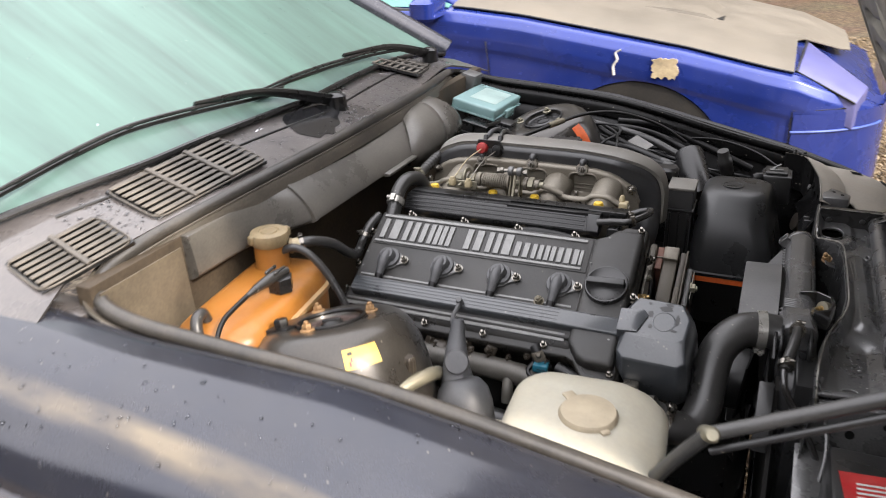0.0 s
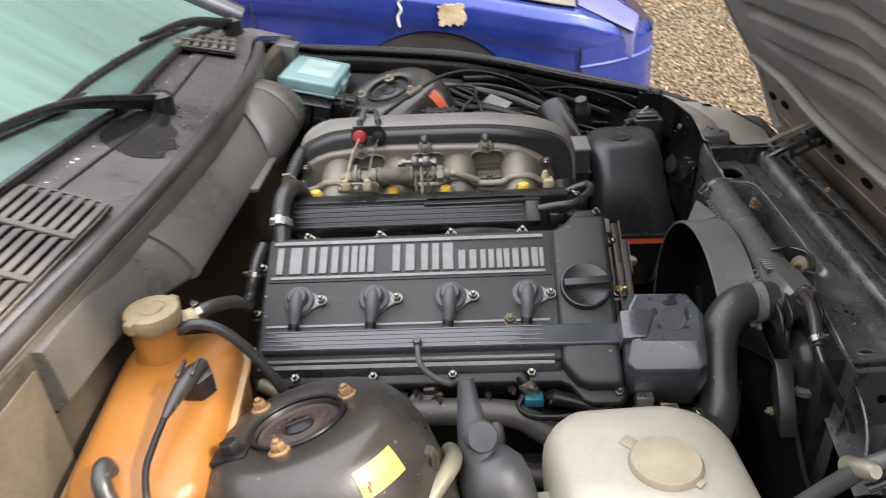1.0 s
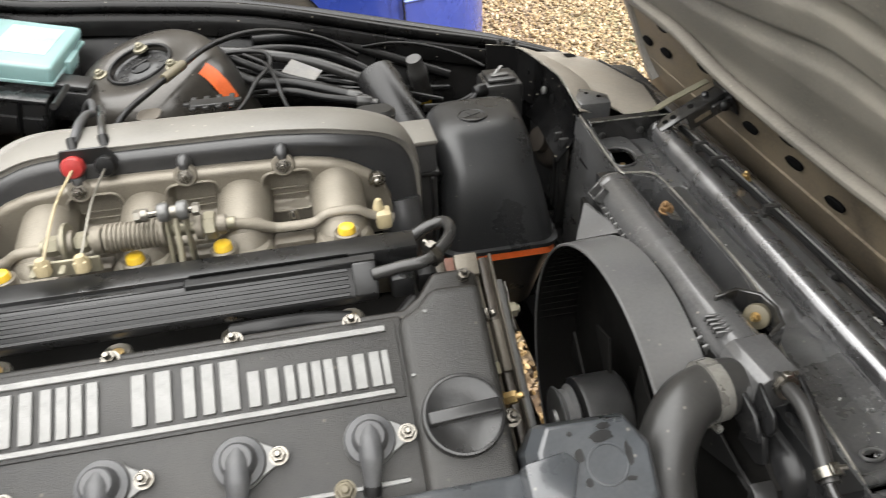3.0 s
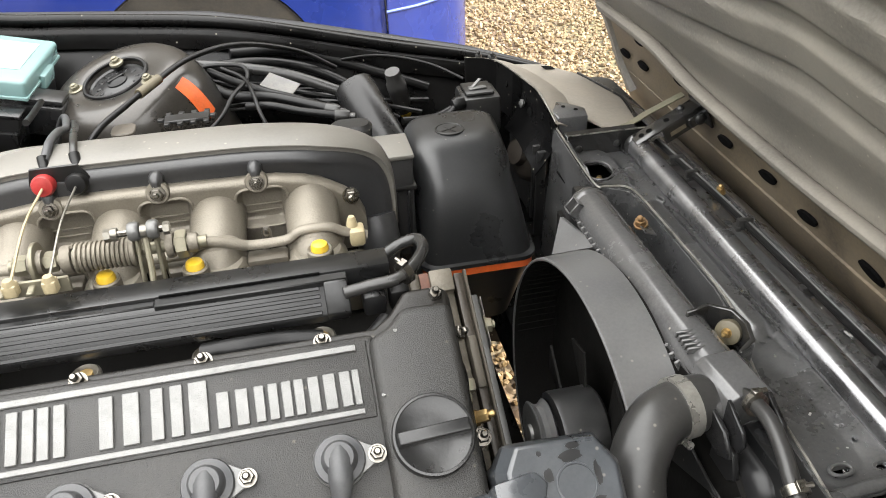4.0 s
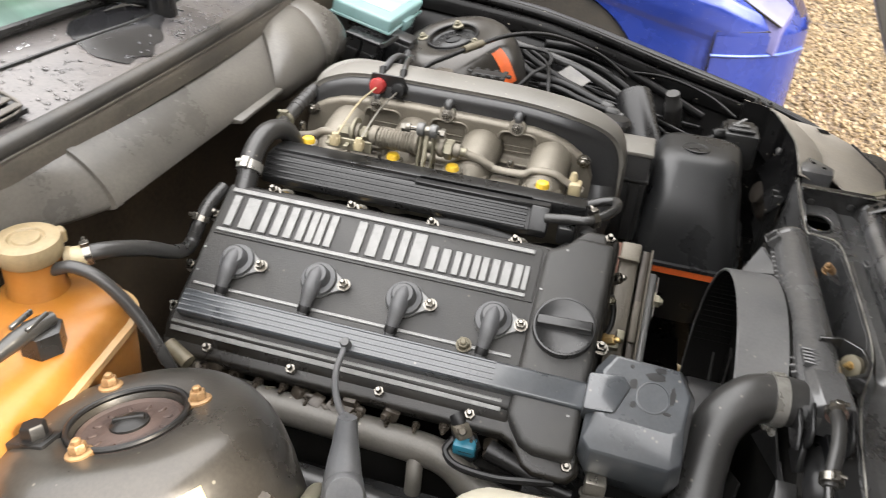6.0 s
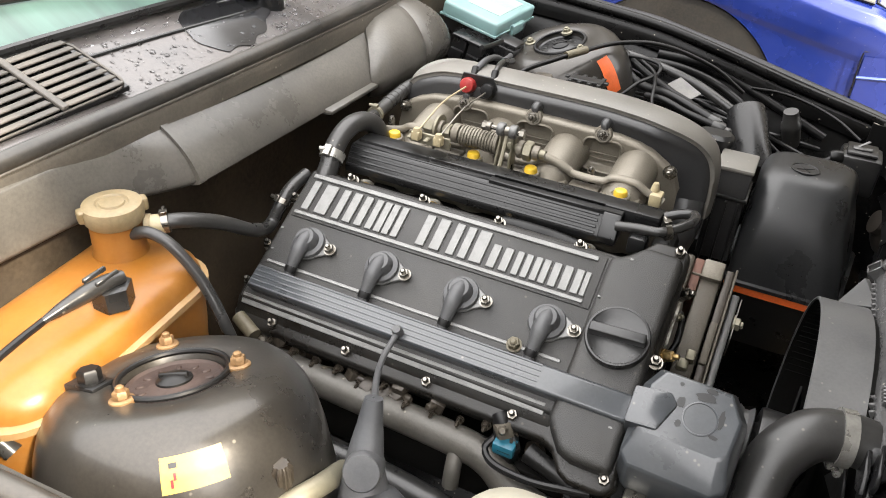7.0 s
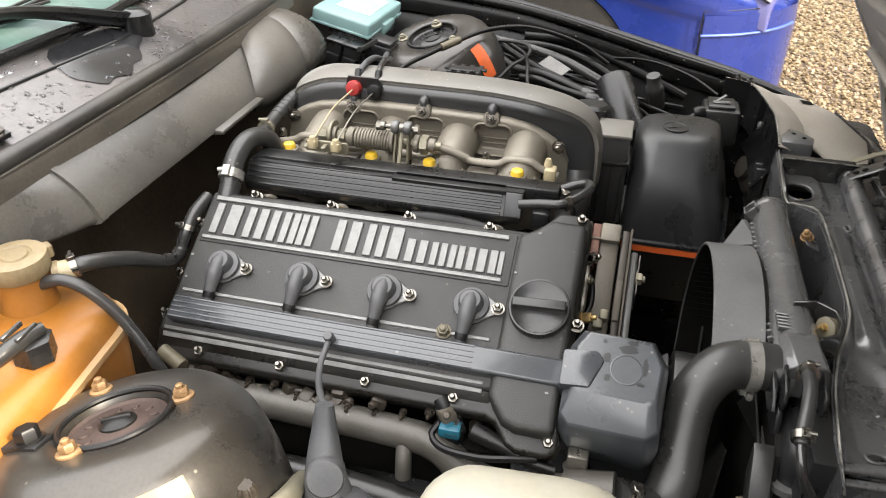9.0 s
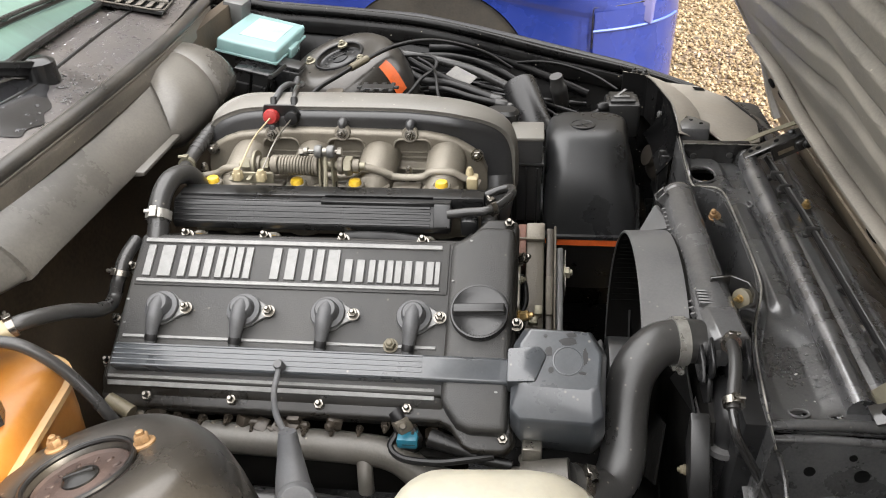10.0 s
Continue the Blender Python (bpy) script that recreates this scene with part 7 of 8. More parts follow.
part("coil_lead", tube([(0.195, -0.226, 0.858), (0.190, -0.214, 0.850), (0.176, -0.190, 0.826), (0.152, -0.145, 0.803), (0.136, -0.104, 0.790), (0.132, -0.076, 0.791), (0.131, -0.066, 0.795)], 0.0034, 10, 8), M_BOOT, coil)
part("lead_cuff", lathe([(0.0060, -0.010), (0.0058, 0.004), (0.0045, 0.007)], 12, Matrix.Translation((0.131, -0.0655, 0.794)) @ rot(31, 0, 0)), M_BOOT, coil)

# fuel pipes at the near turret
pipes = thing("fuel_pipes", "yellow zinc-plated pipe unions beside the turret", "pipes")
part("pipe", tube([(0.115, -0.41, 0.785), (0.155, -0.345, 0.808), (0.180, -0.290, 0.808), (0.175, -0.245, 0.780), (0.172, -0.235, 0.760)], 0.0095, 12, 6), M_STRAP, pipes)
part("union", tube([(0.105, -0.425, 0.780), (0.136, -0.376, 0.797)], 0.0125, 6, 1), M_STRAP, pipes)
part("pipe_cap", loft([[(0.159 + r * g * math.cos(math.pi * k / 20), -0.308 + r * g * math.sin(math.pi * k / 20), 0.820 + h) for k in range(40) for g in (1.08 if k % 4 < 2 else 0.94,)] for r, h in ((0.0086, 0.0), (0.0090, 0.003), (0.0090, 0.017), (0.0080, 0.020), (0.0060, 0.023))]), M_GRIME, pipes, "ribbed bronze-black cap")

# ---- radiator ----
rad = thing("radiator", "black radiator with moulded end tanks", "radiator")
part("core", prism([(0.620, 0.38), (0.650, 0.38), (0.655, 0.775), (0.628, 0.775)], -0.10, 0.43, "y", 0.003), M_SATIN, rad)
part("top_tank", tube([(0.629, 0.372, 0.778), (0.629, 0.30, 0.779), (0.629, 0.15, 0.781), (0.631, 0.02, 0.783)], 0.0245, 24, 6), M_TANKBLK, rad, "ribbed black top tank")
part("tank_end", lathe([(0.0245, -0.012), (0.0258, -0.010), (0.0258, 0.0), (0.0225, 0.006), (0.012, 0.009)], 24, aim((0.629, 0.376, 0.778), (0.0, 1, 0))), M_TANKBLK, rad)
part("tank_socket", join(*(moved(b, Matrix.Translation((0.606, 0.356, 0.787)) @ rot(0, -50, 0)) for b in (box(-0.010, 0.010, -0.010, -0.0075, -0.004, 0.010, 0.0008, 1), box(-0.010, 0.010, 0.0075, 0.010, -0.004, 0.010, 0.0008, 1), box(-0.010, -0.0075, -0.010, 0.010, -0.004, 0.010, 0.0008, 1), box(0.0075, 0.010, -0.010, 0.010, -0.004, 0.010, 0.0008, 1)))), M_TANKBLK, rad, "open square moulded socket")
tr0 = None
for k in range(22):
    y = 0.338 - 0.0125 * k
    m = Matrix.Translation((0.630, y, lerp(y, (0.02, 0.37), (0.783, 0.778)))) @ rot(0, 62, 0)
    if tr0 is None:
        tr0 = part("tank_rib", box(-0.013, 0.013, -0.0016, 0.0016, -0.0270, -0.0205, 0.0008, 1), M_TANKBLK, rad)
        tr0.matrix_basis = m
    else:
        again(tr0, m)
part("end_tank", blob([(0.42, 0.050, 0.085, 0.02, 0.636, -0.030), (0.70, 0.052, 0.090, 0.02, 0.636, -0.030), (0.742, 0.050, 0.082, 0.02, 0.636, -0.030), (0.757, 0.038, 0.062, 0.018, 0.636, -0.030), (0.762, 0.020, 0.040, 0.01, 0.636, -0.030)], 7), M_CAN, rad, "black moulded end tank", angle=50)
part("tank_seam", blob([(0.700, 0.066, 0.104, 0.022, 0.636, -0.030), (0.708, 0.066, 0.104, 0.022, 0.636, -0.030)], 6), M_TANKBLK, rad)
part("tank_saddle", soften(loft([[(x, y, z) for x, z in ((0.598 + a, 0.770 + d), (0.602 + a, 0.806 + d), (0.610 + a, 0.813 + d), (0.640 + b, 0.815 + d), (0.646 + b, 0.808 + d), (0.648 + b, 0.770 + d))] for y, a, b, d in ((0.048, 0.0, 0.0, 0.0), (0.01, 0.004, 0.002, 0.0), (-0.006, 0.006, 0.004, -0.001))]), 0.002, 2), M_TANKBLK, rad, "square moulded saddle on the tank end")
for a, b in ((0.604, 0.608), (0.641, 0.646)):
    part("saddle_lug", prism([(-0.006, 0.812), (-0.034, 0.800), (-0.040, 0.788), (-0.036, 0.775), (-0.006, 0.775)], a, b, "x", 0.001, 1), M_CAN, rad)
part("neck_web", join(prism([(0.020, 0.800), (-0.022, 0.790), (-0.036, 0.770), (-0.020, 0.760), (0.020, 0.765)], 0.596, 0.601, "x", 0.001, 1), prism([(0.000, 0.775), (-0.030, 0.768), (-0.040, 0.745), (-0.030, 0.735), (0.0, 0.735)], 0.604, 0.610, "x", 0.001, 1)), M_CAN, rad)
part("outlet_neck", lathe([(0.026, 0.0), (0.026, 0.020), (0.030, 0.021), (0.030, 0.026), (0.026, 0.027), (0.026, 0.04)], 24, aim((0.640, 0.020, 0.779), (-1, 0.02, 0.02))), M_TANKBLK, rad)
part("mount_bracket", prism([(0.626, 0.112), (0.652, 0.118), (0.672, 0.104), (0.676, 0.080), (0.668, 0.056), (0.646, 0.044), (0.646, 0.048), (0.664, 0.060), (0.671, 0.080), (0.668, 0.101), (0.651, 0.114), (0.626, 0.108)], 0.780, 0.812, "z", 0.0008, 1), M_GLOSSBLK, rad, "bent black mounting bracket")
part("bracket_floor", prism([(0.630, 0.108), (0.652, 0.114), (0.668, 0.101), (0.671, 0.080), (0.664, 0.060), (0.646, 0.048)], 0.778, 0.781, "z", 0.0), M_SATIN, rad)
part("mount_rubber", lathe([(0.0115, -0.006), (0.013, 0.0), (0.0125, 0.004), (0.008, 0.006)], 22, aim((0.662, 0.089, 0.796), (-0.75, -0.55, 0.25))), M_KHAKI, rad, "khaki rubber mount washer")
part("mount_bolt", hexnut(0.0042, 0.006, aim((0.658, 0.086, 0.798), (-0.75, -0.55, 0.25)), 0.005), M_BRASS, rad)
part("tank_ridge", join(*(box(0.606, 0.640, 0.066 + 0.006 * k, 0.069 + 0.006 * k, 0.798, 0.8058, 0.001, 1) for k in range(5))), M_TANKBLK, rad)
part("vent_hose", tube([(0.625, 0.002, 0.806), (0.6245, -0.018, 0.812), (0.623, -0.040, 0.815), (0.619, -0.065, 0.811), (0.614, -0.088, 0.803), (0.612, -0.103, 0.797)], 0.0070, 14, 6), M_RUBBER, rad)
part("vent_pipe", tube([(0.612, -0.095, 0.799), (0.612, -0.110, 0.790), (0.616, -0.119, 0.775), (0.632, -0.119, 0.745), (0.661, -0.119, 0.690), (0.680, -0.12, 0.64)], 0.0048, 10, 6), M_GLOSSBLK, rad)
part("vent_clip", clamp((0.6245, -0.016, 0.8115), (0.0, -0.95, 0.2), 0.0092, 0.006), M_STEEL, rad)
part("vent_clip", clamp((0.613, -0.096, 0.800), (-0.05, -0.9, -0.35), 0.0092, 0.008), M_STEEL, rad)

shroud = thing("fan_shroud", "deep black plastic fan shroud", "fan shroud")
SC, SR = (0.177, 0.568), 0.229


def shroud_ring(x, r):
    return [(x, SC[0] + r * math.cos(radians(a)), SC[1] + r * math.sin(radians(a))) for a in np.linspace(-50.0, 126.0, 60)]


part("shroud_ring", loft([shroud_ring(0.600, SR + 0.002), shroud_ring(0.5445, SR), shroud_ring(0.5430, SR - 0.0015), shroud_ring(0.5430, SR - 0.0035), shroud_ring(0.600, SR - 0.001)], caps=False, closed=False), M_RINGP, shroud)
part("shroud_plate", prism([(-0.24, 0.30), (0.42, 0.30), (0.42, 0.745), (0.36, 0.735), (0.24, 0.785), (0.05, 0.785), (-0.02, 0.755), (-0.06, 0.735), (-0.075, 0.69), (-0.10, 0.66), (-0.14, 0.63), (-0.24, 0.60)], 0.606, 0.612, "x", 0.0), M_RECESS, shroud)
HORN = [Vector(p) for p in ((0.571, 0.340, 0.734), (0.600, 0.394, 0.752), (0.606, 0.397, 0.750), (0.608, 0.285, 0.777))]
part("shroud_horn", loft([HORN, [p + Vector((0.004, 0.003, -0.006)) for p in HORN]]), M_RINGP, shroud, "triangular gusset above the shroud ring", angle=25)
part("horn_web", prism([(0.330, 0.742), (0.397, 0.748), (0.402, 0.64), (0.36, 0.70)], 0.604, 0.609, "x", 0.001, 1), M_RINGP, shroud)
# added dark ring: shade inside the same plastic, given as colour
part("shroud_lining", loft([shroud_ring(0.604, SR - 0.0030), shroud_ring(0.5450, SR - 0.0042), shroud_ring(0.5450, SR - 0.0050), shroud_ring(0.606, SR - 0.0040)], caps=False, closed=False), M_RECESS, shroud)
part("shroud_fin", prism([(0.10, 0.655), (0.04, 0.735), (-0.036, 0.722)], 0.594, 0.597, "x", 0.0005, 1), M_BLACKP, shroud, "thin triangular web")
part("shroud_foot", prism([(-0.062, 0.738), (-0.052, 0.742), (-0.055, 0.70), (-0.085, 0.67), (-0.11, 0.66), (-0.095, 0.695)], 0.585, 0.606, "x", 0.002), M_BLACKP, shroud)
part("foot_bolt", hexnut(0.005, 0.005, aim((0.585, -0.072, 0.672), (-1, 0, 0)), 0.003), M_KHAKI, shroud)
wl = None
for k in range(40):
    m = Matrix.Translation((0, SC[0], SC[1])) @ rot(-92 + 3.15 * k, 0, 0)
    if wl is None:
        wl = part("inner_rib", box(0.550, 0.606, -0.0010, 0.0010, SR - 0.0060, SR - 0.0045, 0.0), M_RECESS, shroud)
        wl.matrix_basis = m
    else:
        again(wl, m)
fan = thing("cooling_fan", "black engine cooling fan with its hub", "fan")
part("hub", lathe([(0.020, -0.004), (0.030, -0.002), (0.034, 0.004), (0.042, 0.006), (0.046, 0.002), (0.053, 0.004), (0.054, 0.008), (0.054, 0.055), (0.048, 0.060), (0.020, 0.062)], 40, aim((0.516, 0.165, 0.600), (1, 0, 0))), M_BLACKP, fan)
blade = None
for k in range(9):
    m = Matrix.Translation((0.575, 0.150, 0.500)) @ rot(40 * k + 12, 0, 0)
    if blade is None:
        blade = part("blade", sheet(lambda u, v: (0.02 * (v - 0.5) * (1.6 - u), (v - 0.5) * 0.075, 0.07 + 0.12 * u), 5, 4, 0.003), M_RECESS, fan)
        blade.matrix_basis = m
    else:
        again(blade, m)
pulley = thing("water_pump_pulley", "dusty grey pulley on the engine front", "pulley")
part("rim", lathe([(0.050, -0.014), (0.053, -0.012), (0.046, -0.004), (0.046, 0.004), (0.053, 0.012), (0.050, 0.014)], 40, aim((0.502, 0.160, 0.618), (1, 0, 0)) @ Matrix.Scale(0.72, 4)), M_RINGP, pulley)
part("face", lathe([(0.050, -0.0148), (0.034, -0.0150), (0.030, -0.010), (0.018, -0.010), (0.016, -0.020), (0.010, -0.022)], 32, aim((0.502, 0.160, 0.618), (1, 0, 0)) @ Matrix.Scale(0.72, 4)), M_ALUDARK, pulley)

top_hose = thing("radiator_hose", "thick black radiator hose with steel clips", "hose")
part("hose", tube([(0.612, 0.022, 0.780), (0.580, 0.020, 0.783), (0.548, 0.008, 0.780), (0.524, -0.016, 0.757), (0.517, -0.045, 0.722), (0.515, -0.075, 0.690), (0.502, -0.102, 0.672), (0.478, -0.118, 0.678), (0.448, -0.124, 0.694)], 0.0258, 20, 8), M_RUBBER, top_hose)
part("hose_clip", moved(clamp((0, 0, 0), (0, 0, 1), 0.0270, 0.013), aim((0.578, 0.0195, 0.783), (1, 0.14, 0.0)) @ rot(0, 0, -15)), M_CLIP, top_hose, "bright worm-drive hose clip")
part("hose_clip", clamp((0.462, -0.122, 0.686), (-0.85, -0.2, 0.45), 0.0266, 0.011), M_STEEL, top_hose)

heat_hose = thing("heater_hose", "curved grey rubber hose at the back of the engine", "hose")
part("hose", tube([(-0.066, 0.078, 0.838), (-0.067, 0.104, 0.862), (-0.071, 0.126, 0.882), (-0.071, 0.152, 0.896), (-0.068, 0.180, 0.899), (-0.060, 0.206, 0.888), (-0.052, 0.222, 0.855)], 0.0132, 18, 8), M_RUBBER, heat_hose)
part("hose_clip", clamp((-0.0695, 0.118, 0.8745), (-0.05, 0.75, 0.65), 0.0146, 0.012), M_CLIP, heat_hose)
idle = thing("idle_hose", "short ribbed rubber hose behind the throttles", "hose")
part("hose", tube([(-0.076, 0.205, 0.884), (-0.082, 0.235, 0.880), (-0.086, 0.276, 0.881), (-0.084, 0.318, 0.888), (-0.080, 0.350, 0.893), (-0.073, 0.375, 0.892)], 0.0095, 14, 6), M_RUBBER, idle)
for k in range(5):
    part("hose_rib", lathe([(0.0090, -0.0025), (0.0106, -0.001), (0.0106, 0.001), (0.0090, 0.0025)], 16, aim((-0.0858 + 0.0008 * k, 0.292 + 0.010 * k, 0.8835 + 0.0017 * k), (0.06, 0.98, 0.16))), M_RUBBER, idle)
part("hose_clip", clamp((-0.0838, 0.252, 0.8802), (-0.1, 0.99, 0.0), 0.0102, 0.007), M_STRAP, idle)

# ---- air filter housing and its inlet ----
air = thing("air_filter_box", "rounded black air filter housing with an orange gasket", "air filter housing")
lid_rings = []
for z, y0, y1, x0, x1, r in ((0.646, 0.455, 0.66, 0.424, 0.594, 0.022), (0.652, 0.455, 0.66, 0.424, 0.594, 0.022), (0.654, 0.460, 0.66, 0.429, 0.588, 0.024), (0.690, 0.466, 0.66, 0.428, 0.581, 0.028), (0.725, 0.475, 0.66, 0.429, 0.573, 0.031), (0.755, 0.488, 0.66, 0.431, 0.564, 0.034), (0.776, 0.500, 0.658, 0.431, 0.562, 0.034), (0.790, 0.514, 0.655, 0.434, 0.558, 0.033), (0.799, 0.529, 0.650, 0.438, 0.553, 0.031), (0.8045, 0.545, 0.643, 0.444, 0.546, 0.028), (0.8070, 0.562, 0.634, 0.454, 0.536, 0.024)):
    lid_rings.append([(x + 0.10 * (y - 0.455) * max(0.0, min(1.0, (x - 0.43) / 0.12)), y, z) for x, y in rrect(x1 - x0, y1 - y0, r, 8, (x0 + x1) / 2, (y0 + y1) / 2)])
part("lid", loft(lid_rings), M_LID, air, "smooth domed black lid", angle=50)
part("gasket", blob([(0.633, 0.164, 0.204, 0.020, 0.5095, 0.559), (0.646, 0.164, 0.204, 0.020, 0.5095, 0.559)], 8), M_ORANGE, air, "bright orange gasket line")
part("lower_box", blob([(0.52, 0.13, 0.16, 0.03, 0.505, 0.57), (0.632, 0.158, 0.198, 0.020, 0.5095, 0.560)], 8), M_SATIN, air)
part("moulded_badge", moved(join(lathe([(0.022, 0.0), (0.022, 0.0018), (0.0195, 0.0024), (0.0185, 0.0008), (0.006, 0.0008)], 32), *(moved(box(-0.014, 0.014, -0.0008, 0.0008, 0.0, 0.0016, 0.0), rot(0, 0, a)) for a in (20, 110))), Matrix.Translation((0.494, 0.580, 0.8062)) @ rot(-3, 0, 8)), M_SATIN, air, "round moulded badge")
part("inlet_box", box(0.372, 0.424, 0.490, 0.556, 0.66, 0.820, 0.004), M_PLENDARK, air, "dusty box beside the plenum")
part("inlet_collar", box(0.369, 0.427, 0.486, 0.560, 0.768, 0.775, 0.002), M_BLACKP, air)
part("inlet_lid", box(0.370, 0.426, 0.488, 0.558, 0.814, 0.8215, 0.003), M_PLENUM, air)
for x in (0.380, 0.398, 0.416):
    part("inlet_rib", box(x - 0.002, x + 0.002, 0.483, 0.492, 0.66, 0.768, 0.001, 1), M_BLACKP, air)
part("link_duct", blob([(0.815, 0.056, 0.036, 0.015, 0.352, 0.572), (0.832, 0.060, 0.040, 0.016, 0.352, 0.572), (0.838, 0.050, 0.030, 0.014, 0.352, 0.572)], 6), M_BLACKP, air, "rounded black pad")
horn = thing("coil_cylinder", "plain black cylinder on the far inner wing", "cylinder")
part("can", lathe([(0.033, -0.01), (0.034, 0.0), (0.034, 0.112), (0.0330, 0.1135), (0.0330, 0.118), (0.0315, 0.120), (0.029, 0.117), (0.010, 0.116)], 32, aim((0.418, 0.694, 0.735), (-0.36, 0.80, 0.64))), M_CAN, horn)

# ---- fuse box in the far corner ----
M_LABELTOP = mat("faded_label", (0.22, 0.31, 0.295), 0.40, 0.0, 0.4, 12.0, 300.0, 0.03, dust=0.5, dust_color=(0.27, 0.29, 0.25))
fuse = thing("fuse_box", "black fuse box with an aqua translucent lid", "fuse box", Matrix.Translation((-0.128, 0.768, 0.913)) @ rot(0, 12, -4))
part("tray", box(-0.055, 0.055, -0.078, 0.078, -0.10, -0.020, 0.006), M_SATIN, fuse)
part("lid", join(box(-0.060, 0.060, -0.084, 0.084, -0.026, 0.004, 0.006, 3), box(-0.062, 0.062, -0.086, 0.086, -0.024, -0.019, 0.001, 1)), M_AQUA, fuse, "aqua translucent plastic lid")
part("lid_label", box(-0.030, 0.042, -0.045, 0.060, 0.0042, 0.0048, 0.0), M_LABELTOP, fuse, "faded beige label")
part("lid_clip", box(0.058, 0.068, -0.02, 0.03, -0.034, -0.012, 0.003), M_AQUA, fuse)
for k in range(2):
    part("relay_block", box(-0.006 + 0.034 * k, 0.025 + 0.034 * k, -0.122, -0.080, -0.088, -0.034, 0.004), M_BLACKP, fuse, "black relay in its socket")
    part("relay_lid", box(-0.008 + 0.034 * k, 0.027 + 0.034 * k, -0.124, -0.078, -0.036, -0.030, 0.002), M_SATIN, fuse)
    part("relay_step", box(-0.004 + 0.034 * k, 0.023 + 0.034 * k, -0.128, -0.120, -0.080, -0.055, 0.002), M_SATIN, fuse)
part("side_socket", box(0.050, 0.105, -0.085, -0.035, -0.075, -0.030, 0.005), M_SATIN, fuse)
part("socket_cap", box(0.052, 0.104, -0.080, -0.038, -0.030, -0.022, 0.003), M_BLACKP, fuse)
part("rear_bracket", box(-0.10, -0.06, 0.04, 0.09, -0.02, 0.03, 0.002), M_ALUDARK, fuse)

# ---- wiring on the far side ----
loom = thing("wiring_loom", "tangled black wiring and hoses on the far inner wing", "cables")
for pts, r in (([(0.015, 0.50, 0.865), (0.037, 0.535, 0.886), (0.065, 0.585, 0.893), (0.097, 0.64, 0.899), (0.144, 0.72, 0.902), (0.211, 0.79, 0.890), (0.296, 0.85, 0.850), (0.359, 0.88, 0.803)], 0.0042),
               ([(0.371, 0.89, 0.812), (0.42, 0.895, 0.812), (0.471, 0.89, 0.806), (0.53, 0.87, 0.792), (0.577, 0.84, 0.773)], 0.0026),
               ([(0.118, 0.80, 0.861), (0.148, 0.78, 0.838), (0.189, 0.76, 0.820), (0.248, 0.74, 0.819), (0.333, 0.70, 0.806)], 0.0085),
               ([(0.126, 0.82, 0.860), (0.174, 0.80, 0.837), (0.234, 0.77, 0.819), (0.281, 0.74, 0.813), (0.327, 0.71, 0.805)], 0.0068),
               ([(0.143, 0.85, 0.838), (0.225, 0.86, 0.835), (0.295, 0.87, 0.817), (0.354, 0.86, 0.793), (0.402, 0.84, 0.765)], 0.0075),
               ([(0.187, 0.88, 0.846), (0.281, 0.90, 0.836), (0.353, 0.90, 0.812), (0.425, 0.89, 0.786), (0.52, 0.875, 0.75)], 0.0085),
               ([(0.150, 0.64, 0.815), (0.176, 0.66, 0.832), (0.193, 0.70, 0.845), (0.214, 0.75, 0.849), (0.209, 0.78, 0.858), (0.169, 0.80, 0.857), (0.129, 0.80, 0.855)], 0.0034),
               ([(0.245, 0.63, 0.80), (0.229, 0.66, 0.832), (0.222, 0.70, 0.845), (0.209, 0.75, 0.851), (0.176, 0.79, 0.855)], 0.0030),
               ([(0.210, 0.70, 0.825), (0.245, 0.685, 0.829), (0.290, 0.672, 0.820), (0.345, 0.66, 0.812)], 0.0060),
               ([(0.447, 0.72, 0.762), (0.502, 0.73, 0.757), (0.546, 0.745, 0.767)], 0.0068),
               ([(-0.03, 0.50, 0.92), (-0.04, 0.56, 0.905), (-0.05, 0.64, 0.89)], 0.0041)):
    part("cable", tube(pts, r, 10, 8), M_CABLE, loom)
for at, way in (((0.338, 0.697, 0.805), (0.9, -0.42, -0.12)), ((0.349, 0.659, 0.811), (0.98, -0.2, -0.1))):
    part("cable_connector", join(lathe([(0.0095, -0.012), (0.0100, 0.004), (0.0080, 0.010)], 12, aim(at, way)), lathe([(0.006, 0.010), (0.006, 0.018), (0.003, 0.021)], 10, aim(at, way))), M_RUBBER, loom)
rl = random.Random(17)
for k in range(7):
    a = Vector((0.13 + 0.04 * rl.random(), 0.74 + 0.12 * rl.random(), 0.77 + 0.05 * rl.random()))
    b = Vector((0.40 + 0.16 * rl.random(), 0.76 + 0.11 * rl.random(), 0.70 + 0.05 * rl.random()))
    mid = [a.lerp(b, f) + Vector((rl.uniform(-0.02, 0.02), rl.uniform(-0.025, 0.025), rl.uniform(0.0, 0.03))) for f in (0.3, 0.6)]
    part("cable", tube([a, *mid, b], rl.uniform(0.0028, 0.0060), 8, 6), M_CABLE, loom)
part("sleeve", tube([(0.13, 0.83, 0.850), (0.20, 0.83, 0.838), (0.28, 0.82, 0.820), (0.36, 0.80, 0.79)], 0.0095, 10, 8), M_RUBBER, loom, "ribbed black conduit")
part("cable_joint", tube([(0.080, 0.612, 0.8965), (0.103, 0.652, 0.900)], 0.0068, 10, 1), M_KHAKI, loom, "rusty brown cable joint")
part("paper_label", moved(box(-0.028, 0.028, -0.016, 0.016, -0.001, 0.001, 0.0), Matrix.Translation((0.262, 0.79, 0.818)) @ rot(18, 14, -32)), M_PAPER, loom, "pale paper label among the cables")
relay = thing("lamp_relay", "black relay block by the lamp panel", "relay")
part("block", box(0.545, 0.610, 0.705, 0.772, 0.725, 0.793, 0.008), M_BLACKP, relay)
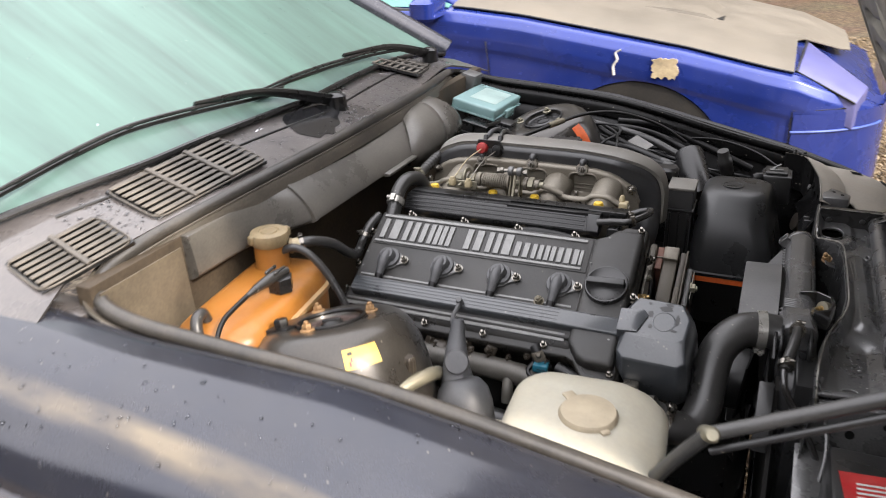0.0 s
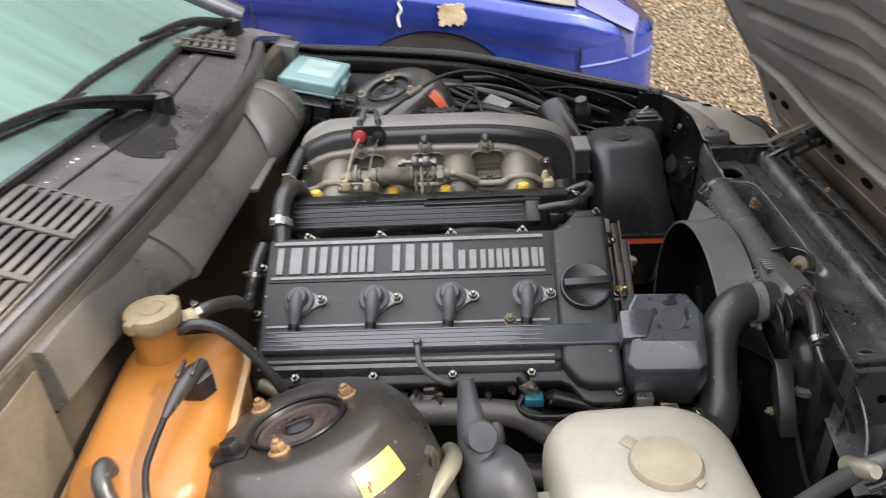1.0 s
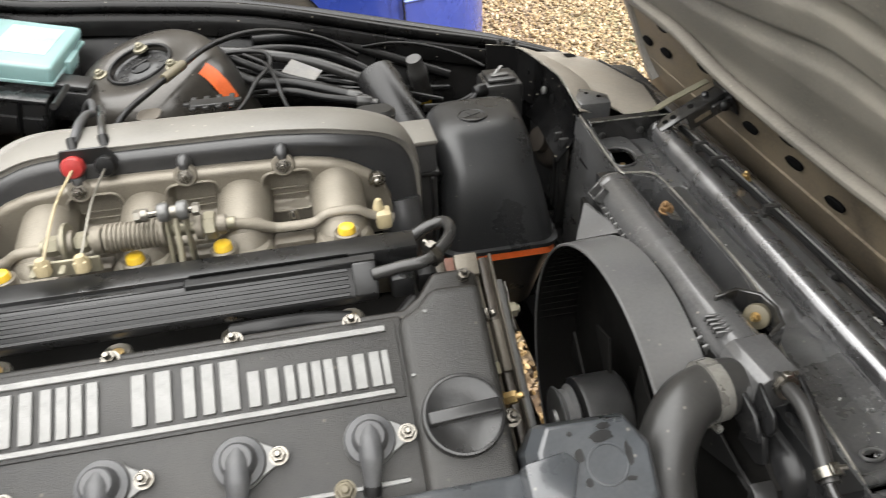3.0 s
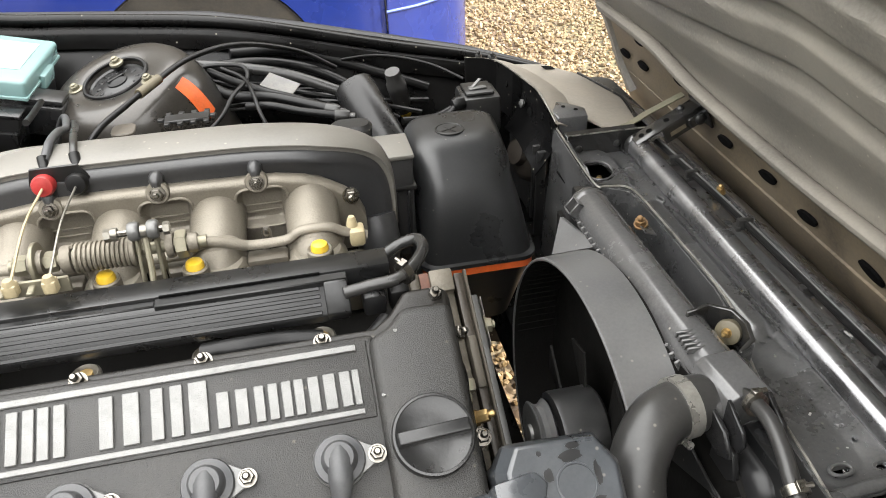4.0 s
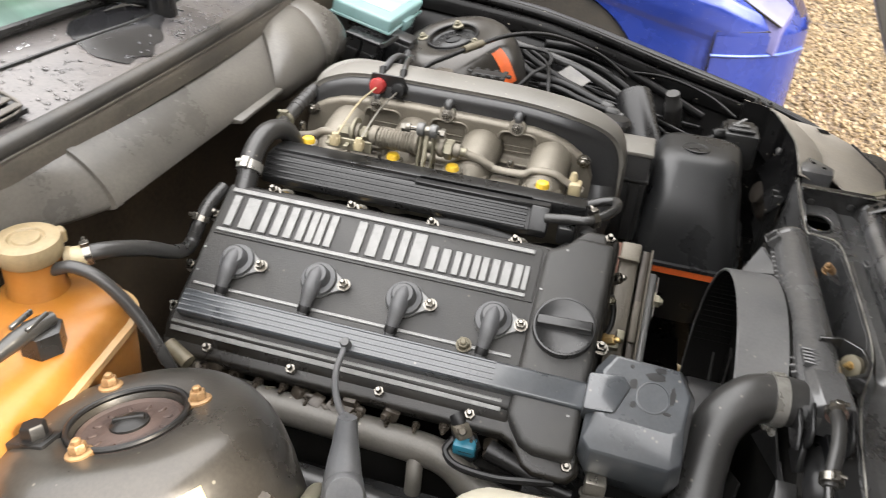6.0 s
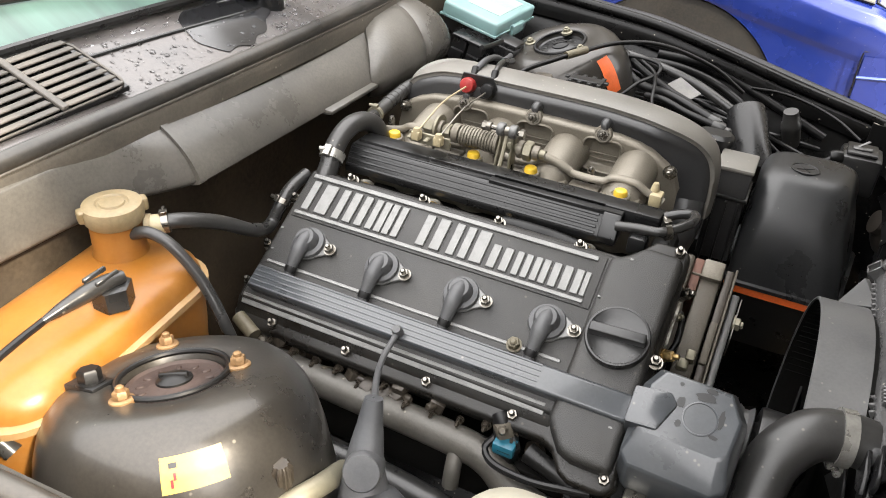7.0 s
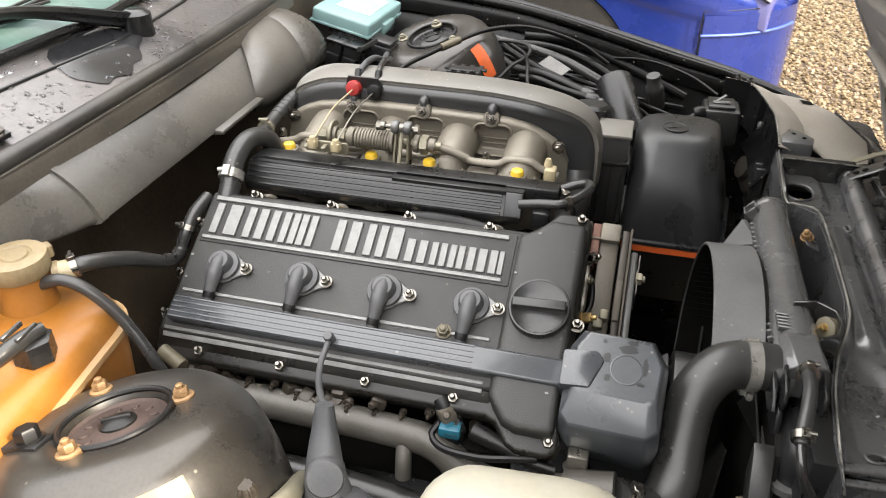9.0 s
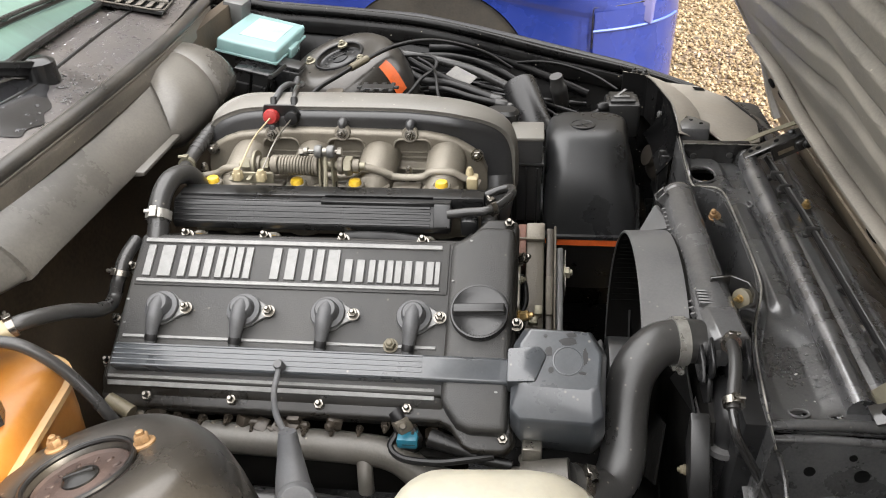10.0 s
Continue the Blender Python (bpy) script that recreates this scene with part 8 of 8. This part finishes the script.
part("block_cap", box(0.552, 0.600, 0.713, 0.762, 0.793, 0.799, 0.003), M_BLACKP, relay)
part("clip", join(box(0.560, 0.590, 0.725, 0.737, 0.799, 0.802, 0.001, 1), moved(box(-0.012, 0.012, -0.003, 0.003, 0, 0.002, 0.0008, 1), Matrix.Translation((0.575, 0.740, 0.804)) @ rot(0, -20, 40))), M_ALUDARK, relay, "bent metal clip")
part("plug", lathe([(0.011, 0.0), (0.012, 0.012), (0.009, 0.020)], 14, aim((0.548, 0.715, 0.785), (-1, -0.2, -0.1))), M_CABLE, relay)
part("spring_lead", tube([(0.535, 0.710, 0.782), (0.520, 0.705, 0.772), (0.50, 0.712, 0.764), (0.47, 0.72, 0.755)], 0.006, 10, 5), M_CABLE, relay)
motor = thing("washer_pump", "small black pump with a yellow plug", "pump")
part("body", lathe([(0.016, 0.0), (0.017, 0.045), (0.0175, 0.047), (0.0175, 0.060), (0.015, 0.063), (0.013, 0.085)], 20, aim((0.471, 0.855, 0.722), (-0.25, -0.25, 1))), M_RUBBER, motor)
part("plug", lathe([(0.010, -0.012), (0.011, 0.0)], 14, aim((0.472, 0.856, 0.720), (-0.25, -0.25, 1))), M_YELLOW, motor)

# ---- the blue car alongside ----
BY = 2.05                                      # its near flank
blue = thing("blue_car", "low blue coupe with a dust-covered bonnet and closed pop-up lamp", "car")
BX, BZ = (-1.7, -0.75, -0.47, 0.2, 0.62, 0.80, 0.90, 0.94), (0.965, 0.955, 0.926, 0.818, 0.728, 0.652, 0.600, 0.570)


def blue_plan(x):
    """How far the flank is drawn in towards the nose."""
    return 0.0 if x < 0.45 else 0.42 * (1 - math.sqrt(max(0.0, 1 - ((x - 0.45) / 0.52) ** 2)))


def flank(u, v):
    x = -1.7 + 2.665 * u
    top = lerp(x, BX, BZ)
    prof = ((0.150, 0.012), (0.060, -0.004), (0.022, -0.020), (0.004, -0.055), (0.0, -0.11), (0.004, -0.15), (0.010, -0.17), (0.010, -0.32), (0.03, -0.60))
    k = v * (len(prof) - 1)
    d = lerp(k, range(len(prof)), [a for a, _ in prof])
    h = lerp(k, range(len(prof)), [b for _, b in prof])
    z = max(0.14, top + h)
    y = BY + d + blue_plan(x)
    r = math.hypot(x - 0.03, z - 0.30)
    return (x, y, z), r


def blue_flank():
    bm = bmesh.new()
    nu, nv = 170, 44
    g = []
    for i in range(nu + 1):
        row = []
        for j in range(nv + 1):
            (x, y, z), r = flank(i / nu, j / nv)
            if 0.28 < r < 0.385:                       # draw the rim of the wheel arch to a clean circle
                s = 0.385 / r
                x, z = 0.03 + (x - 0.03) * s, 0.30 + (z - 0.30) * s
            row.append(bm.verts.new((x, y, z)))
        g.append(row)
    for i in range(nu):
        for j in range(nv):
            vs = (g[i][j], g[i + 1][j], g[i + 1][j + 1], g[i][j + 1])
            c = sum((v.co for v in vs), Vector()) / 4
            if math.hypot(c.x - 0.03, c.z - 0.30) > 0.383:
                bm.faces.new(vs)
    bmesh.ops.delete(bm, geom=[v for v in bm.verts if not v.link_faces], context="VERTS")
    return bm


part("body_side", blue_flank(), M_BLUE, blue, "glossy deep blue flank with scratches")


def hood(u, v):
    x_end = 0.60 + 0.22 * min(1.0, max(0.0, (v - 0.26) / 0.05))
    x = -0.78 + (x_end + 0.78) * u
    y0 = BY + 0.052 + blue_plan(x) * 0.85 + 0.10 * max(0.0, (x - 0.55) / 0.27) ** 2
    y = y0 + (BY + 1.62 - y0) * v
    return (x, y, lerp(x, BX, BZ) + 0.002 + 0.075 * (1 - (2 * v - 1) ** 2) ** 0.7)


part("bonnet", sheet(hood, 40, 30, 0.004), M_BLUEDUST, blue, "dust-covered bonnet with a raised scoop")
part("nose_panel", sheet(lambda u, v: (0.55 + 0.40 * u, BY + 0.055 + blue_plan(0.55 + 0.40 * u) + 1.50 * v * (1 - 0.2 * u), lerp(0.55 + 0.40 * u, BX, BZ) - 0.004 + 0.070 * (1 - u) * (1 - (2 * v - 1) ** 2) ** 0.7), 16, 24, 0.003), M_BLUE, blue)
part("scoop", loft([[(x, y, z) for y, z in ((BY + 0.42, 0.0 + zz), (BY + 0.44, 0.045 + zz), (BY + 0.78, 0.060 + zz), (BY + 0.82, 0.0 + zz))] for x, zz in ((-0.30, 0.885), (0.05, 0.870), (0.22, 0.845), (0.30, 0.810))]), M_BLUEDUST, blue, "low bonnet scoop")
part("scoop_mouth", box(0.245, 0.30, BY + 0.46, BY + 0.78, 0.845, 0.868, 0.004), M_SATIN, blue)
LID = ((0.612, BY + 0.095, 0.728), (0.830, BY + 0.112, 0.614), (0.872, BY + 0.230, 0.655), (0.640, BY + 0.400, 0.790))
lamp = part("popup_lamp", soften(loft([[(x, y, z - 0.10) for x, y, z in LID], [(x, y, z + 0.006) for x, y, z in LID]]), 0.006, 3), M_LAMPLID, blue, "closed pop-up headlamp lid standing a little proud", angle=30)
part("lamp_gap", tube([(x - 0.004, y - 0.003, z + 0.006) for x, y, z in (LID[3], LID[0], LID[1])], 0.0045, 6, 1, smooth=False), M_SATIN, lamp)
part("front_bumper", loft([[(x, BY - 0.004 + blue_plan(x) + dy, z) for x, dy in ((0.62, 0.0), (0.72, 0.0), (0.82, 0.0), (0.89, 0.0), (0.94, 0.0), (0.965, 0.03), (0.975, 0.20), (0.975, 0.80))] for z in (0.30, 0.42, 0.50, 0.515, 0.525, 0.56, 0.585)], caps=False, closed=False), M_BLUE, blue, "blue plastic bumper with a pale rubbed line")
part("bumper_line", tube([(x, BY - 0.005 + blue_plan(x), 0.518) for x in (0.615, 0.72, 0.82, 0.88, 0.92, 0.94)], 0.005, 8, 3), M_BLUELINE, blue, "pale scuffed line")
part("bumper_seam", tube([(0.613, BY + 0.006, 0.60), (0.612, BY + 0.006, 0.56), (0.614, BY + 0.006, 0.46)], 0.0025, 6, 3), M_SATIN, blue)
part("bumper_seam", tube([(x, BY + 0.004 + blue_plan(x), 0.600) for x in (0.614, 0.66, 0.72, 0.80)], 0.003, 6, 3), M_SATIN, blue)
part("bonnet_gap", tube([hood(k / 14, 0.0) for k in range(15)], 0.0045, 6, 2), M_SATIN, blue)
part("door_gap", tube([(-0.62, BY + 0.02, 0.885), (-0.61, BY - 0.001, 0.80), (-0.60, BY + 0.004, 0.70), (-0.60, BY + 0.010, 0.45)], 0.003, 6, 4), M_SATIN, blue)
part("wheel_arch_lining", lathe([(0.38, 0.0), (0.38, 0.25), (0.02, 0.25)], 48, aim((0.03, BY + 0.015, 0.30), (0, 1, 0))), M_TYRE, blue)
wheel = part("wheel", lathe([(0.285, 0.0), (0.305, 0.02), (0.305, 0.17), (0.285, 0.19)], 48, aim((0.03, BY + 0.03, 0.305), (0, 1, 0))), M_TYRE, blue, "dusty tyre")
part("rim", lathe([(0.19, -0.004), (0.195, 0.01), (0.15, 0.03), (0.05, 0.02)], 32, aim((0.03, BY + 0.028, 0.305), (0, 1, 0))), M_ALU, wheel)
rb = random.Random(6)
patch = [(0.135 + (0.050 + rb.uniform(-0.009, 0.004)) * max(-1, min(1, 1.35 * math.cos(a))), 0.742 + (0.040 + rb.uniform(-0.008, 0.004)) * max(-1, min(1, 1.35 * math.sin(a)))) for a in np.linspace(0, 6.283, 41)[:-1]]
part("filler_patch", prism(patch, BY - 0.0045, BY + 0.004, "y", 0.0), M_PUTTY, blue, "bare buff filler patch above the wheel arch")
part("scratch", tube([(-0.062, BY - 0.003, 0.708), (-0.066, BY - 0.003, 0.745), (-0.052, BY - 0.001, 0.77), (-0.060, BY + 0.002, 0.795), (-0.04, BY + 0.006, 0.808)], 0.006, 8, 5, squash=0.5), M_WHITE, blue, "pale scraped mark")
mirror = part("door_mirror", moved(blob([(-0.05, 0.05, 0.12, 0.02, 0, 0), (-0.03, 0.11, 0.19, 0.04, 0, 0), (0.03, 0.11, 0.20, 0.04, 0, 0), (0.055, 0.07, 0.14, 0.03, 0, 0)], 6), Matrix.Translation((-0.86, BY - 0.03, 0.955))), M_BLUE, blue, "blue door mirror")
part("mirror_foot", box(-0.89, -0.80, BY + 0.02, BY + 0.09, 0.90, 0.94, 0.01), M_SATIN, mirror)
part("screen_pillar", tube([(-0.74, BY + 0.10, 0.925), (-1.0, BY + 0.17, 1.07), (-1.3, BY + 0.24, 1.2)], 0.028, 10, 5), M_BLUE, blue)
part("windscreen", sheet(lambda u, v: (-0.74 - 0.6 * u, BY + 0.12 + 0.14 * u + 1.4 * v * (1 - 0.15 * u), 0.935 + 0.30 * u), 6, 8, 0.005), M_GREENGLASS, blue)
part("side_window", sheet(lambda u, v: (-0.80 - 0.85 * u, BY + 0.05 + 0.16 * v, 0.93 + 0.02 + 0.28 * v * min(1.0, 0.1 + u * 1.6)), 10, 5, 0.004), M_GREENGLASS, blue)
part("door_sill_trim", tube([(-0.72, BY + 0.035, 0.925), (-1.2, BY + 0.035, 0.945), (-1.7, BY + 0.035, 0.95)], 0.012, 8, 3), M_SATIN, blue)

# a small red thing left on the gravel
tub = thing("red_tub", "small red plastic tub with a white band on the gravel", "tub", Matrix.Translation((1.43, 2.04, 0.0)))
part("tub_body", blob([(0.0, 0.07, 0.07, 0.02, 0, 0), (0.06, 0.085, 0.085, 0.022, 0, 0), (0.065, 0.092, 0.092, 0.024, 0, 0), (0.070, 0.092, 0.092, 0.024, 0, 0)], 5), M_RED, tub)
part("band", blob([(0.025, 0.0785, 0.0785, 0.022, 0, 0), (0.045, 0.083, 0.083, 0.022, 0, 0)], 5), M_WHITE, tub)
